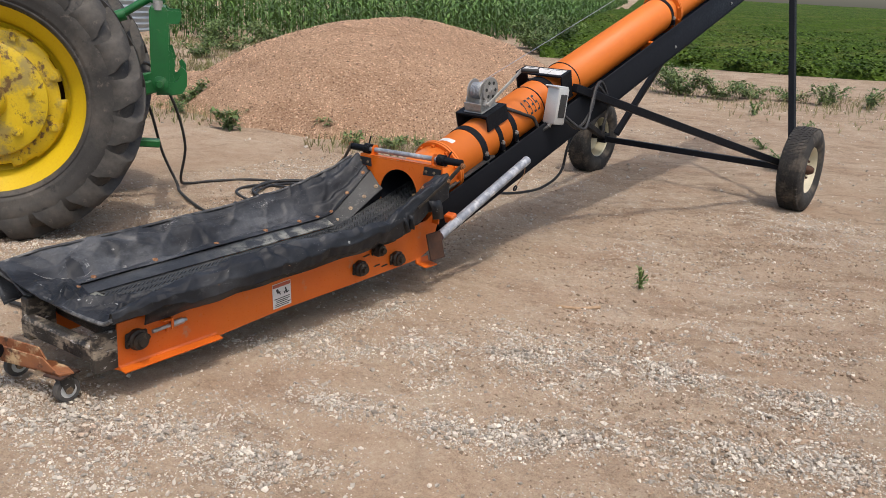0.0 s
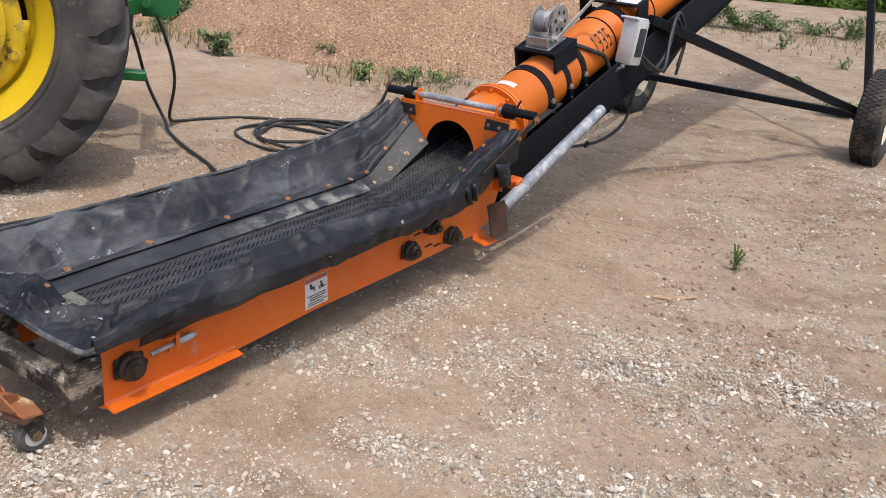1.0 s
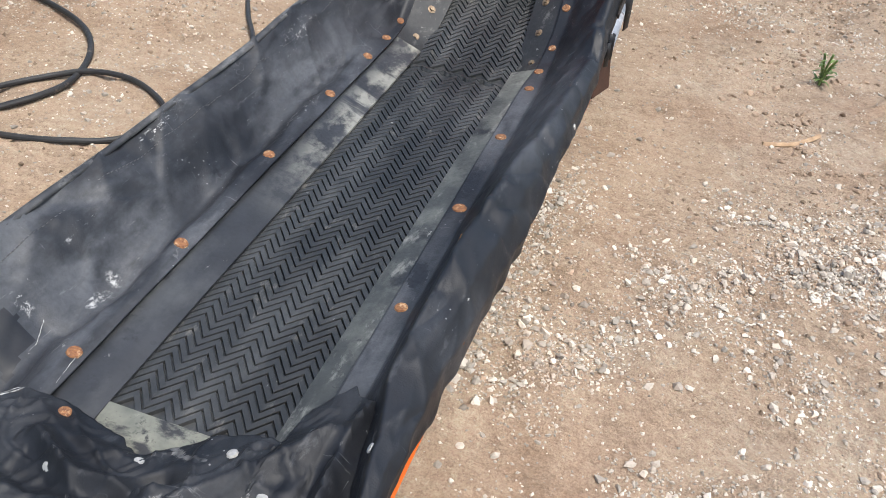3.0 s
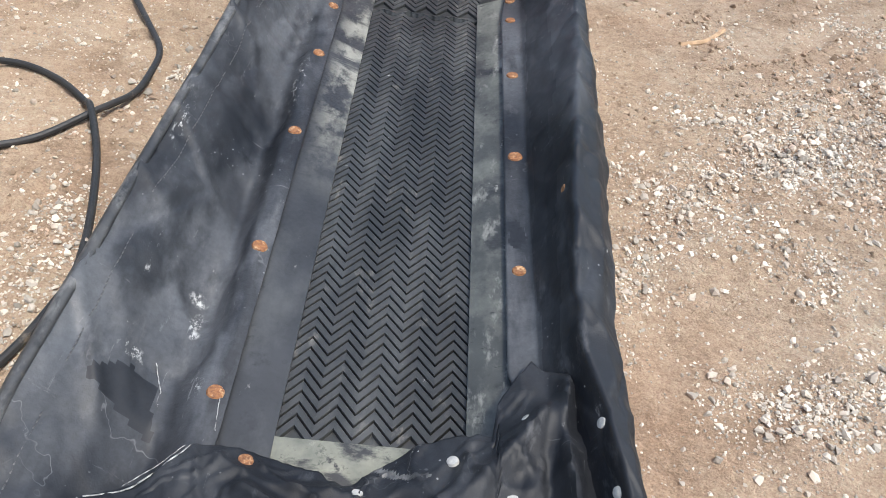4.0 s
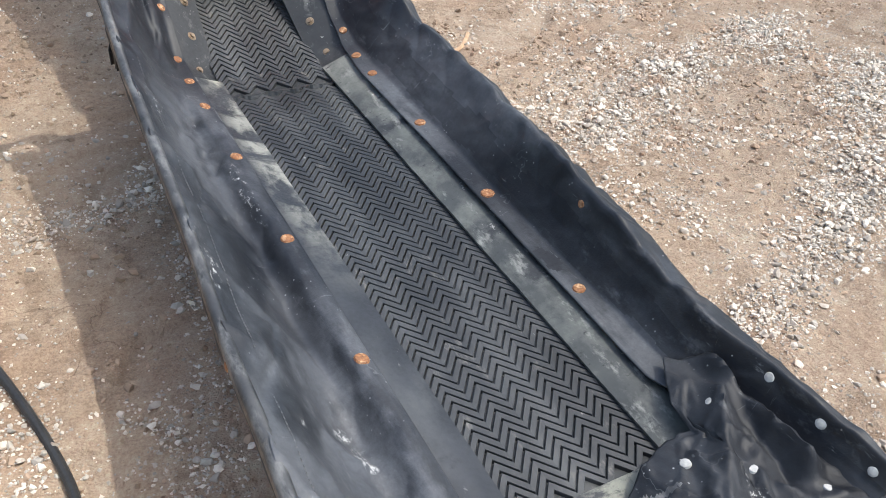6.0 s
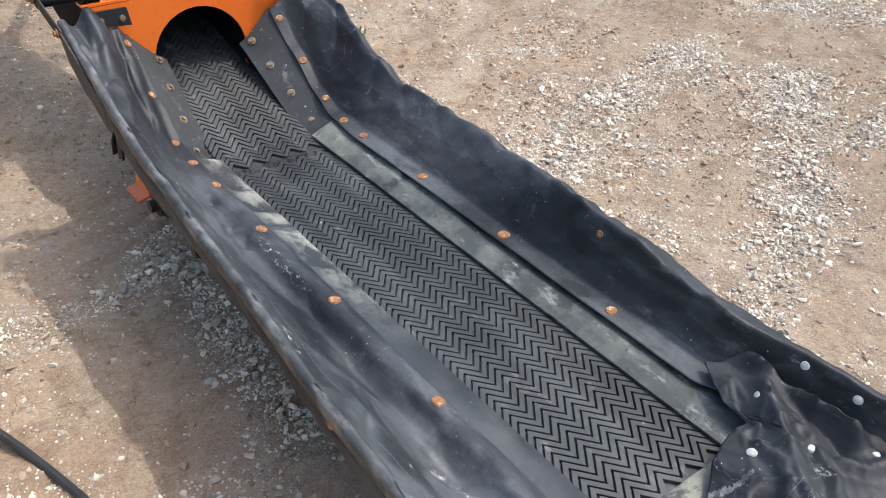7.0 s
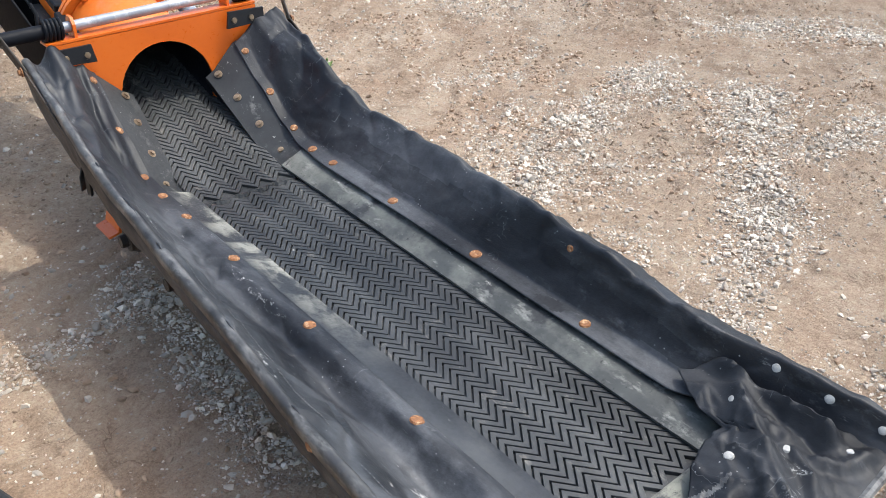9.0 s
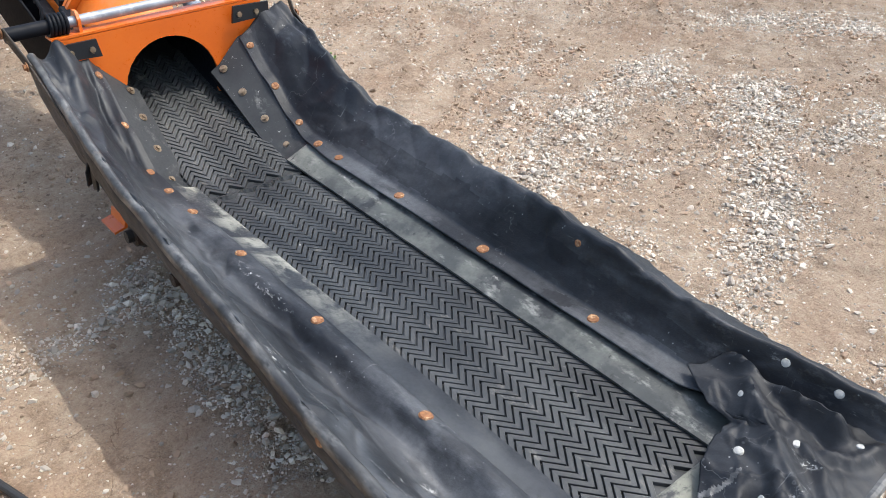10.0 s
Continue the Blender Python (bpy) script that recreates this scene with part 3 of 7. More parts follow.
def build_ground():
    xs, ys = spaced(-6.4, 1.2, 0.0145, 520, 1.13), spaced(0.8, 7.4, 0.0145, 520, 1.13)
    verts = [(x, y, rise(x, y) + relief(x, y)) for y in ys for x in xs]
    n = len(xs)
    faces = [(j * n + i, j * n + i + 1, (j + 1) * n + i + 1, (j + 1) * n + i) for j in range(len(ys) - 1) for i in range(n - 1)]
    return tagged(stuff_mesh("ground", verts, faces, M["soil"], True), "bare tan caliche yard with pale gravel and tyre marks", "ground", kind="structure")


build_ground()


# ---- the belt conveyor: x across, y along its length from the tail, z up ----
conveyor = empty("belt_conveyor", pose(-3.065, 2.0, 0, 0, 0, 2.2), "orange grain belt conveyor with black vinyl hopper on two wheels", "conveyor")
SL = 0.345
TL = math.hypot(1, SL)


def axz(v):
    return 0.744 + (v - 2.11) * SL


def tp(v, u, w):
    """A point by the tube: v along its axis, u across, w square to the axis and up."""
    return Vector((u, v - SL / TL * w, axz(v) + w / TL))


def curve(v, keys):
    return float(np.interp(v, [k[0] for k in keys], [k[1] for k in keys]))


def belt_z(v):
    return curve(v, ((-0.6, 0.283), (0.98, 0.345), (1.06, 0.354), (1.40, 0.455), (2.2, 0.72)))


def rivet_z(v):
    return curve(v, ((-0.5, 0.318), (-0.31, 0.330), (0.0, 0.346), (0.32, 0.360), (0.63, 0.377), (0.95, 0.388), (1.00, 0.392), (1.095, 0.405), (1.34, 0.585), (1.38, 0.615)))


def inner_z(v):
    return curve(v, ((-0.5, 0.302), (1.04, 0.366), (1.09, 0.366), (1.38, 0.540)))


# belt with herringbone ribs
BW = 0.140
bm = bmesh.new()
slab(bm, [[(x, v, belt_z(v)) for x in (-BW - 0.02, 0, BW + 0.02)] for v in np.linspace(-0.36, 2.1, 60)], 0.008)
belt = part("belt", bm, M["belt"], conveyor, "black rubber belt with herringbone ribs")
PITCH, AMP, WAVES = 0.0212, 0.0340, 5


def rib_mesh():
    bm = bmesh.new()
    rows = []
    for k in range(2 * WAVES + 1):
        x = -BW + 0.002 + (2 * BW - 0.004) * k / (2 * WAVES)
        y = AMP / 2 * (1 if k % 2 else -1)
        rows.append([(x, y - 0.0090, -0.001), (x, y - 0.0085, 0.0055), (x, y - 0.0076, 0.0066), (x, y + 0.0064, 0.0072), (x, y + 0.0076, 0.0062), (x, y + 0.0081, -0.001)])
    grid_sheet(bm, rows)
    return finish("rib", bm, M["belt"], False)


RIB = rib_mesh()
v = -0.335
while v < 1.62:
    if 0.955 < v < 0.99:
        v += PITCH
        continue
    ob = new("rib", RIB)
    ob.parent = belt
    a = math.atan2(belt_z(v + 0.01) - belt_z(v - 0.01), 0.02)
    ob.matrix_local = pose(0, v, belt_z(v) + 0.001, math.degrees(a), 0, 0)
    v += PITCH

# torn splice across the belt
bm = bmesh.new()
rows = []
for k in range(91):
    x = -BW + 0.004 + (2 * BW - 0.008) * k / 90
    j = 0.014 * noise.noise((x * 22, 1, 1)) + 0.006 * noise.noise((x * 90, 5, 1))
    zz = belt_z(0.97)
    rows.append([(x, 0.955 + j, zz - 0.002), (x, 0.960 + j, zz + 0.009 + 0.006 * noise.noise((x * 35, 3, 1))), (x, 0.972 + 0.5 * j, zz + 0.007 + 0.003 * noise.noise((x * 50, 8, 1))), (x, 0.980 + 0.3 * j, zz - 0.003)])
grid_sheet(bm, rows)
part("splice", bm, M["belt"], belt, "torn belt splice", smooth=False)

# side channels with their folded skids
for s in (-1, 1):
    bm = bmesh.new()
    outline = [(-0.52, 0.135), (-0.49, 0.118), (-0.05, 0.135), (0.30, 0.165), (0.80, 0.185), (1.16, 0.205), (1.30, 0.215), (1.40, 0.26), (1.46, 0.45), (1.46, 0.66), (1.404, 0.66), (1.400, 0.45), (1.34, 0.42), (1.10, 0.395), (0.95, 0.37), (-0.50, 0.315)]
    if s < 0:
        outline = outline[:12] + [(1.34, 0.39), (1.10, 0.36), (0.95, 0.33), (-0.50, 0.265)]
    prism(bm, outline, 0.006, lambda a, b, c: (s * (0.250 + c), a, b))
    side = part("side_plate", bm, M["orange"], conveyor, "orange painted steel side plate", sharp=20)
    bm = bmesh.new()
    prism(bm, [(0.250, 0.136), (0.252, 0.124), (0.298, 0.118), (0.299, 0.122), (0.262, 0.130), (0.256, 0.138)], 0.455, lambda a, b, c: (s * a, -0.50 + c, b + 0.017 * c / 0.5 + 0.005))
    part("skid", bm, M["orange"], side)
    bm = bmesh.new()
    w = 0.325 if s > 0 else 0.292
    prism(bm, [(0.250, 0.236), (0.254, 0.210), (w, 0.200), (w, 0.206), (0.262, 0.214), (0.256, 0.24)], 0.10, lambda a, b, c: (s * a, 1.27 + c, b - 0.02))
    part("foot", bm, M["orange"], side)
    # bearings
    for v, z, r in ((-0.425, 0.235, 0.042), (0.816, 0.262, 0.040), (1.094, 0.258, 0.040), (0.945, 0.335, 0.036)):
        bm = bmesh.new()
        box(bm, (s * 0.262, v, z), (0.014, r * 2.3, r * 1.5), None, 0.006)
        lathe(bm, (s * 0.258, v, z), (s, 0, 0), [(0, r), (0.022, r), (0.030, r * 0.82), (0.040, r * 0.8), (0.042, r * 0.45), (0.058, r * 0.42)], 20)
        for dv in (-1, 1):
            bolt(bm, (s * 0.270, v + dv * r * 1.02, z), (s, 0, 0), 0.008, 0.012)
        part("bearing", bm, M["greasy"], side, "black greasy flange bearing")
    for v, z in ((1.01, 0.235), (0.95, 0.247), (0.87, 0.315)):
        bm = bmesh.new()
        box(bm, (s * 0.2585, v, z), (0.006, 0.045, 0.008), Euler((0.1, 0, 0)).to_matrix(), 0.002)
        part("slot", bm, M["greasy"], side)
# take-up adjuster on the near side, warning label
bm = bmesh.new()
box(bm, (0.262, -0.29, 0.255), (0.016, 0.012, 0.055), None, 0.003)
box(bm, (0.272, -0.30, 0.285), (0.034, 0.05, 0.006), None, 0.002)
box(bm, (0.288, -0.28, 0.268), (0.005, 0.012, 0.05), None, 0.001)
part("adjuster_bracket", bm, M["orange"], conveyor)
bm = bmesh.new()
rod(bm, (0.272, -0.36, 0.250), (0.272, -0.205, 0.262), 0.008, 10)
rod(bm, (0.272, -0.275, 0.257), (0.272, -0.22, 0.261), 0.013, 6)
part("adjuster_bolt", bm, M["zinc"], conveyor, "greyish adjusting bolt")
bm = bmesh.new()
box(bm, (0.2572, 0.315, 0.240), (0.0012, 0.108, 0.118), Euler((radians(4), 0, 0)).to_matrix())
decal = part("warning_label", bm, M["paper"], conveyor, "white warning label with red header and pictograms")
bm = bmesh.new()
box(bm, (0.2582, 0.311, 0.288), (0.0012, 0.104, 0.016), Euler((radians(4), 0, 0)).to_matrix())
part("header_bar", bm, M["label_red"], decal)
bm = bmesh.new()
for a, b, w, h in ((0.288, 0.262, 0.012, 0.018), (0.297, 0.254, 0.018, 0.006), (0.303, 0.248, 0.006, 0.012), (0.336, 0.266, 0.008, 0.010), (0.340, 0.254, 0.012, 0.012), (0.350, 0.248, 0.018, 0.005), (0.330, 0.248, 0.006, 0.012)):
    box(bm, (0.2582, a, b), (0.0012, w, h), Euler((radians(20), 0, 0)).to_matrix())
part("pictogram", bm, M["ink"], decal)
for k in range(5):
    bm = bmesh.new()
    box(bm, (0.2582, 0.316 + 0.006 * (k % 2), 0.226 - 0.009 * k), (0.0012, 0.090 - 0.012 * (k % 3), 0.0035), Euler((radians(4), 0, 0)).to_matrix())
    part("text_bar", bm, M["ink"], decal)

# bottom pan and cross members between the sides
bm = bmesh.new()
grid_sheet(bm, [[(-0.249, v, curve(v, ((-0.5, 0.16), (1.4, 0.235)))), (0.249, v, curve(v, ((-0.5, 0.16), (1.4, 0.235))))] for v in (-0.36, 0.5, 1.36)])
solid(part("bottom_pan", bm, M["black_paint"], conveyor), 0.004)
bm = bmesh.new()
rod(bm, (-0.25, -0.425, 0.235), (0.25, -0.425, 0.235), 0.05, 20)
part("tail_roller", bm, M["greasy"], conveyor)
bm = bmesh.new()
box(bm, (0.0, -0.388, 0.297), (0.29, 0.074, 0.012), Euler((radians(8), 0, 0)).to_matrix(), 0.004, 2)
part("belt_scraper", bm, M["cream_rubber"], conveyor, "pale scuffed rubber strip at the belt's end")


# canvas
def section(keys, v):
    """Cross-section at v, by linear blend of the keyed ones: keys of (v, [(u, z), ...])."""
    for (va, a), (vb, b) in zip(keys, keys[1:]):
        if v <= vb:
            t = max(0.0, min(1.0, (v - va) / (vb - va)))
            t = t * t * (3 - 2 * t) * 0.5 + t * 0.5
            return [(p[0] + (q[0] - p[0]) * t, p[1] + (q[1] - p[1]) * t) for p, q in zip(a, b)]
    return keys[-1][1]


def across(sec, per):
    pts = smooth_path([(u, 0, z) for u, z in sec], per)
    return [(p.x, p.z) for p in pts]


def inside(x, y, poly):
    hit = False
    for (ax, ay), (bx, by) in zip(poly, poly[1:] + poly[:1]):
        if (ay > y) != (by > y) and x < ax + (y - ay) / (by - ay) * (bx - ax):
            hit = not hit
    return hit


def straight(sec, per):
    """The section in straight runs, its corners only just rounded."""
    out = []
    for (a, b), (c, d) in zip(sec, sec[1:]):
        out += [(a + (c - a) * k / per, b + (d - b) * k / per) for k in range(per)]
    out.append(sec[-1])
    soft = [out[0]] + [((p[0] + 2 * q[0] + r[0]) / 4, (p[1] + 2 * q[1] + r[1]) / 4) for p, q, r in zip(out, out[1:], out[2:])] + [out[-1]]
    return soft


def cloth(name, keys, v0, v1, nv, per, wrinkle, label, seed, shape=None, run=across, torn=(), inner=""):
    bm = bmesh.new()
    rows = []
    for v in np.linspace(v0, v1, nv):
        pts = run(section(keys, v), per)
        n = len(pts)
        row = []
        for i, (u, z) in enumerate(pts):
            t = i / (n - 1)
            free = min(1.0, max(0.0, t - 0.12) * 3.0)
            a = noise.noise((u * 8 + seed, v * 2.2, z * 6)) * 0.010 + noise.noise((u * 22, v * 8 + seed, z * 18)) * 0.004
            a += 0.013 * ridge(u * 6 + v * 4.5, v * 2.4 + seed, z * 5) ** 2 - 0.010 * ridge(u * 9 - v * 6, v * 3 + seed + 5, z * 7) ** 2 + 0.004 * ridge(u * 24 + v * 9, v * 11 + seed, z * 15) ** 2
            b = noise.noise((u * 5, v * 2.6 + seed, z * 4 + 3)) * 0.010 + 0.006 * ridge(u * 7, v * 5.5 + seed, z * 9) ** 2 + 0.003 * noise.noise((u * 9, v * 19 + seed, z * 9))
            # pleats gathered at the head plate
            g = max(0.0, min(1.0, (v - 0.98) / 0.22))
            a += g * 0.020 * math.sin(t * 15 + 2.2 * noise.noise((v * 5, seed, 1)) + 3.0 * v) * min(1, 3 * t) * min(1, 3 * (1.05 - t))
            a += g * 0.010 * (ridge(t * 5 + v, v * 3, seed) - 0.4) * min(1, 3 * t)
            p = [u + wrinkle * free * b, v, z + wrinkle * free * a]
            if shape:
                p = shape(p, t, v)
            row.append(tuple(p))
        rows.append(row)
    grid_sheet(bm, rows)
    bm.faces.index_update()
    for f in bm.faces:
        c = f.calc_center_median()
        if any(inside(c.x + 0.006 * noise.noise(c * 60), c.y + 0.006 * noise.noise(c * 60 + Vector((5, 5, 5))), q) for q in torn):
            f.material_index = 1
    # the inner wall's shade is put into its colour with a darker vinyl
    if inner:
        for k, f in enumerate(bm.faces):
            if f.material_index == 0 and 0.20 < (k % (len(rows[0]) - 1)) / len(rows[0]) + 0.05 * noise.noise(f.calc_center_median() * 12) < 0.37:
                f.material_index = 2
    ob = part(name, bm, M["canvas"], conveyor, label, sharp=80)
    ob.data.materials.append(M["patch"])
    ob.data.materials.append(M[inner or "canvas"])
    return solid(ob, 0.0035, 0)


LEFT = [
    (-0.62, [(-0.203, 0.335), (-0.240, 0.345), (-0.33, 0.372), (-0.40, 0.395), (-0.440, 0.405)]),
    (-0.40, [(-0.203, 0.330), (-0.240, 0.338), (-0.295, 0.322), (-0.37, 0.386), (-0.440, 0.432)]),
    (-0.10, [(-0.203, 0.345), (-0.236, 0.355), (-0.290, 0.330), (-0.37, 0.410), (-0.428, 0.447)]),
    (0.40, [(-0.203, 0.369), (-0.238, 0.379), (-0.286, 0.362), (-0.35, 0.438), (-0.400, 0.482)]),
    (0.80, [(-0.203, 0.386), (-0.240, 0.394), (-0.28, 0.398), (-0.34, 0.470), (-0.384, 0.522)]),
    (1.00, [(-0.203, 0.396), (-0.236, 0.404), (-0.28, 0.440), (-0.33, 0.505), (-0.374, 0.556)]),
    (1.09, [(-0.205, 0.408), (-0.232, 0.414), (-0.27, 0.470), (-0.32, 0.535), (-0.368, 0.580)]),
    (1.20, [(-0.205, 0.489), (-0.230, 0.497), (-0.27, 0.530), (-0.32, 0.575), (-0.362, 0.612)]),
    (1.385, [(-0.205, 0.618), (-0.225, 0.634), (-0.26, 0.675), (-0.31, 0.690), (-0.360, 0.672)]),
]
RIGHT = [
    (-0.575, [(0.296, 0.346), (0.312, 0.350), (0.322, 0.362), (0.338, 0.398), (0.347, 0.396), (0.351, 0.385), (0.345, 0.370)]),
    (-0.45, [(0.276, 0.346), (0.296, 0.350), (0.306, 0.368), (0.324, 0.416), (0.339, 0.412), (0.349, 0.394), (0.343, 0.364)]),
    (-0.35, [(0.240, 0.345), (0.266, 0.350), (0.284, 0.370), (0.308, 0.430), (0.334, 0.422), (0.349, 0.400), (0.346, 0.360)]),
    (-0.226, [(0.190, 0.340), (0.236, 0.346), (0.254, 0.372), (0.280, 0.445), (0.318, 0.432), (0.344, 0.412), (0.347, 0.362)]),
    (0.05, [(0.190, 0.353), (0.234, 0.358), (0.256, 0.398), (0.284, 0.482), (0.332, 0.460), (0.360, 0.424), (0.356, 0.376)]),
    (0.30, [(0.190, 0.365), (0.234, 0.369), (0.260, 0.412), (0.306, 0.497), (0.346, 0.468), (0.370, 0.430), (0.360, 0.384)]),
    (0.60, [(0.190, 0.380), (0.235, 0.385), (0.268, 0.430), (0.337, 0.500), (0.366, 0.476), (0.378, 0.445), (0.360, 0.396)]),
    (0.90, [(0.190, 0.391), (0.235, 0.398), (0.275, 0.440), (0.345, 0.510), (0.368, 0.498), (0.374, 0.468), (0.355, 0.406)]),
    (1.04, [(0.200, 0.400), (0.235, 0.412), (0.272, 0.470), (0.322, 0.556), (0.348, 0.552), (0.364, 0.515), (0.354, 0.425)]),
    (1.13, [(0.205, 0.438), (0.235, 0.448), (0.275, 0.505), (0.326, 0.592), (0.350, 0.590), (0.366, 0.550), (0.354, 0.455)]),
    (1.25, [(0.205, 0.525), (0.235, 0.534), (0.275, 0.580), (0.328, 0.640), (0.356, 0.636), (0.370, 0.596), (0.362, 0.505)]),
    (1.385, [(0.205, 0.618), (0.240, 0.640), (0.28, 0.675), (0.32, 0.700), (0.352, 0.694), (0.370, 0.66), (0.372, 0.58)]),
]


def ragged(p, t, v):
    """The loose outer edge of the right skirt hangs unevenly and stands off here and there."""
    if t > 0.62:
        k = (t - 0.62) / 0.38
        p[2] += k * (0.016 * noise.noise((v * 4.5, 3, 1)) + 0.009 * noise.noise((v * 15, 8, 1)) - 0.006)
        p[0] += k * (0.010 * noise.noise((v * 7, 1, 5)) + 0.006 * noise.noise((v * 21, 2, 5)))
    if 0.40 < t < 0.75:
        # a few sharp notches in the fold, and a rolled lip
        lip = math.sin((t - 0.40) / 0.35 * math.pi)
        for c, w, d in ((0.18, 0.030, 0.010), (0.47, 0.045, -0.012), (0.70, 0.030, 0.010), (0.93, 0.040, -0.010)):
            p[2] += lip * d * max(0.0, 1 - abs(v - c) / w)
    return p


def sagging(p, t, v):
    """Smooth hollows between the fixings."""
    k = math.sin(math.pi * max(0.0, min(1.0, (t - 0.12) / 0.80)))
    for c, w, d in ((0.70, 0.10, 0.010), (0.42, 0.11, 0.014), (0.13, 0.10, 0.018), (-0.13, 0.11, 0.020), (-0.44, 0.09, 0.016)):
        p[2] -= k * d * math.exp(-((v - c - 0.12 * (t - 0.5)) / w) ** 2)
    return p


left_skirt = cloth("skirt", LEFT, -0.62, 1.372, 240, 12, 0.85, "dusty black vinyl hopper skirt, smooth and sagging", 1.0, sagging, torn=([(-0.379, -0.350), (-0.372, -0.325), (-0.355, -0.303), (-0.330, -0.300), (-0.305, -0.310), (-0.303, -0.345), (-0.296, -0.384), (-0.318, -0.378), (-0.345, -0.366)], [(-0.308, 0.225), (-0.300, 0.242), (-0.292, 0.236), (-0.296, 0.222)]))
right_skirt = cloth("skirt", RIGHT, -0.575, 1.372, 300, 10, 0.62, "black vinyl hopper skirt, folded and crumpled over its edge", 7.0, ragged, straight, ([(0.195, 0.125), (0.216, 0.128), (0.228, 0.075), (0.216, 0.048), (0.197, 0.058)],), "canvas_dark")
bm = bmesh.new()
grid_sheet(bm, [[(0.300 + 0.006 * noise.noise((v * 6, 1, 1)), v, rivet_z(v) + 0.045), (0.288 + 0.010 * noise.noise((v * 8, 4, 1)), v, rivet_z(v)), (0.280 + 0.010 * noise.noise((v * 8, 4, 1)), v, rivet_z(v) - 0.035 + 0.008 * noise.noise((v * 7, 2, 2)))] for v in np.linspace(-0.40, 1.06, 70)])
solid(part("under_skirt", bm, M["canvas"], right_skirt, "black vinyl layer under the skirt"), 0.003, 0)
# tail flap, lying crumpled over the end of the belt


FOLDS = (((0.266, -0.257), (0.257, -0.368), (0.262, -0.490), 0.021, 0.010), ((0.228, -0.335), (0.172, -0.41), (0.065, -0.544), 0.020, 0.016), ((0.262, -0.345), (0.243, -0.41), (0.232, -0.487), -0.014, 0.012),
         ((-0.150, -0.478), (-0.057, -0.523), (0.051, -0.504), 0.020, 0.011), ((-0.240, -0.425), (-0.270, -0.480), (-0.320, -0.522), 0.004, 0.006), ((0.050, -0.47), (0.030, -0.50), (0.005, -0.545), -0.016, 0.010),
         ((0.300, -0.30), (0.315, -0.40), (0.330, -0.53), -0.012, 0.012), ((0.205, -0.50), (0.225, -0.535), (0.30, -0.56), 0.010, 0.008), ((-0.19, -0.43), (-0.13, -0.455), (-0.02, -0.46), 0.008, 0.010),
         ((-0.18, -0.57), (-0.06, -0.56), (0.08, -0.565), 0.012, 0.009), ((0.13, -0.40), (0.115, -0.455), (0.06, -0.50), 0.007, 0.006), ((0.190, -0.47), (0.165, -0.52), (0.11, -0.565), 0.007, 0.007), ((-0.33, -0.43), (-0.24, -0.50), (-0.10, -0.56), -0.010, 0.020))


def to_line(p, a, b):
    ax, ay, bx, by = a[0], a[1], b[0] - a[0], b[1] - a[1]
    t = max(0.0, min(1.0, ((p[0] - ax) * bx + (p[1] - ay) * by) / (bx * bx + by * by)))
    return math.hypot(p[0] - ax - t * bx, p[1] - ay - t * by)


def tail_point(u, t):
    v0 = curve(u, ((-0.44, -0.605), (-0.40, -0.585), (-0.326, -0.514), (-0.267, -0.468), (-0.228, -0.413), (-0.205, -0.398), (-0.162, -0.404), (-0.12, -0.400), (-0.034, -0.430), (-0.016, -0.428), (0.020, -0.396), (0.054, -0.376), (0.095, -0.358), (0.141, -0.351), (0.165, -0.352), (0.172, -0.300), (0.184, -0.282), (0.222, -0.225), (0.255, -0.260), (0.300, -0.270), (0.355, -0.240)))
    v1 = curve(u, ((-0.44, -0.625), (0.345, -0.580)))
    z0 = curve(u, ((-0.44, 0.404), (-0.38, 0.384), (-0.326, 0.366), (-0.267, 0.346), (-0.228, 0.344), (-0.15, 0.318), (0.02, 0.315), (0.10, 0.335), (0.16, 0.348), (0.22, 0.362), (0.26, 0.374), (0.30, 0.358), (0.355, 0.362)))
    z1 = curve(u, ((-0.44, 0.402), (-0.33, 0.372), (-0.10, 0.340), (0.20, 0.337), (0.27, 0.340), (0.31, 0.344), (0.355, 0.348)))
    v = v0 + (v1 - v0) * t
    v += (1 - t) * (0.009 * noise.noise((u * 22, 1, 3)) + 0.005 * noise.noise((u * 70, 5, 3)))
    z = z0 + (z1 - z0) * t + (0.013 if u < 0.24 else 0.013 - 0.10 * min(0.10, u - 0.24)) * math.sin(math.pi * t) * max(0.1, min(1.0, (u + 0.34) * 9))
    hold = max(0.15, min(1.0, (u + 0.36) * 7)) * min(1.0, 6 * (1 - t) + 0.1) * min(1.0, 8 * t + 0.5) * min(1.0, (0.365 - u) * 14)
    p = (u + 0.008 * noise.noise((u * 12, v * 12, 3)), v + 0.008 * noise.noise((u * 12, v * 12, 8)))
    fold = 0.0
    for a, b, c, h, w in FOLDS:
        d = min(to_line(p, a, b), to_line(p, b, c))
        fold += 1.5 * h * max(0.0, 1 - d / (2.6 * w)) ** 1.4
    fold += 0.006 * noise.noise((u * 14, v * 9, 2.5)) + 0.008 * ridge(u * 15 + v * 6, v * 9, 1.5) ** 3 + 0.005 * ridge(u * 26 - v * 19, v * 17, 4.5) ** 3 + 0.002 * noise.noise((u * 50, v * 40, 2.5))
    return (u, v, z + fold * hold + 0.004)


def on_tail(u, v):
    """The flap's height at (u, v)."""
    best = min((abs(tail_point(u, k / 40)[1] - v), k) for k in range(41))
    return tail_point(u, best[1] / 40)[2]


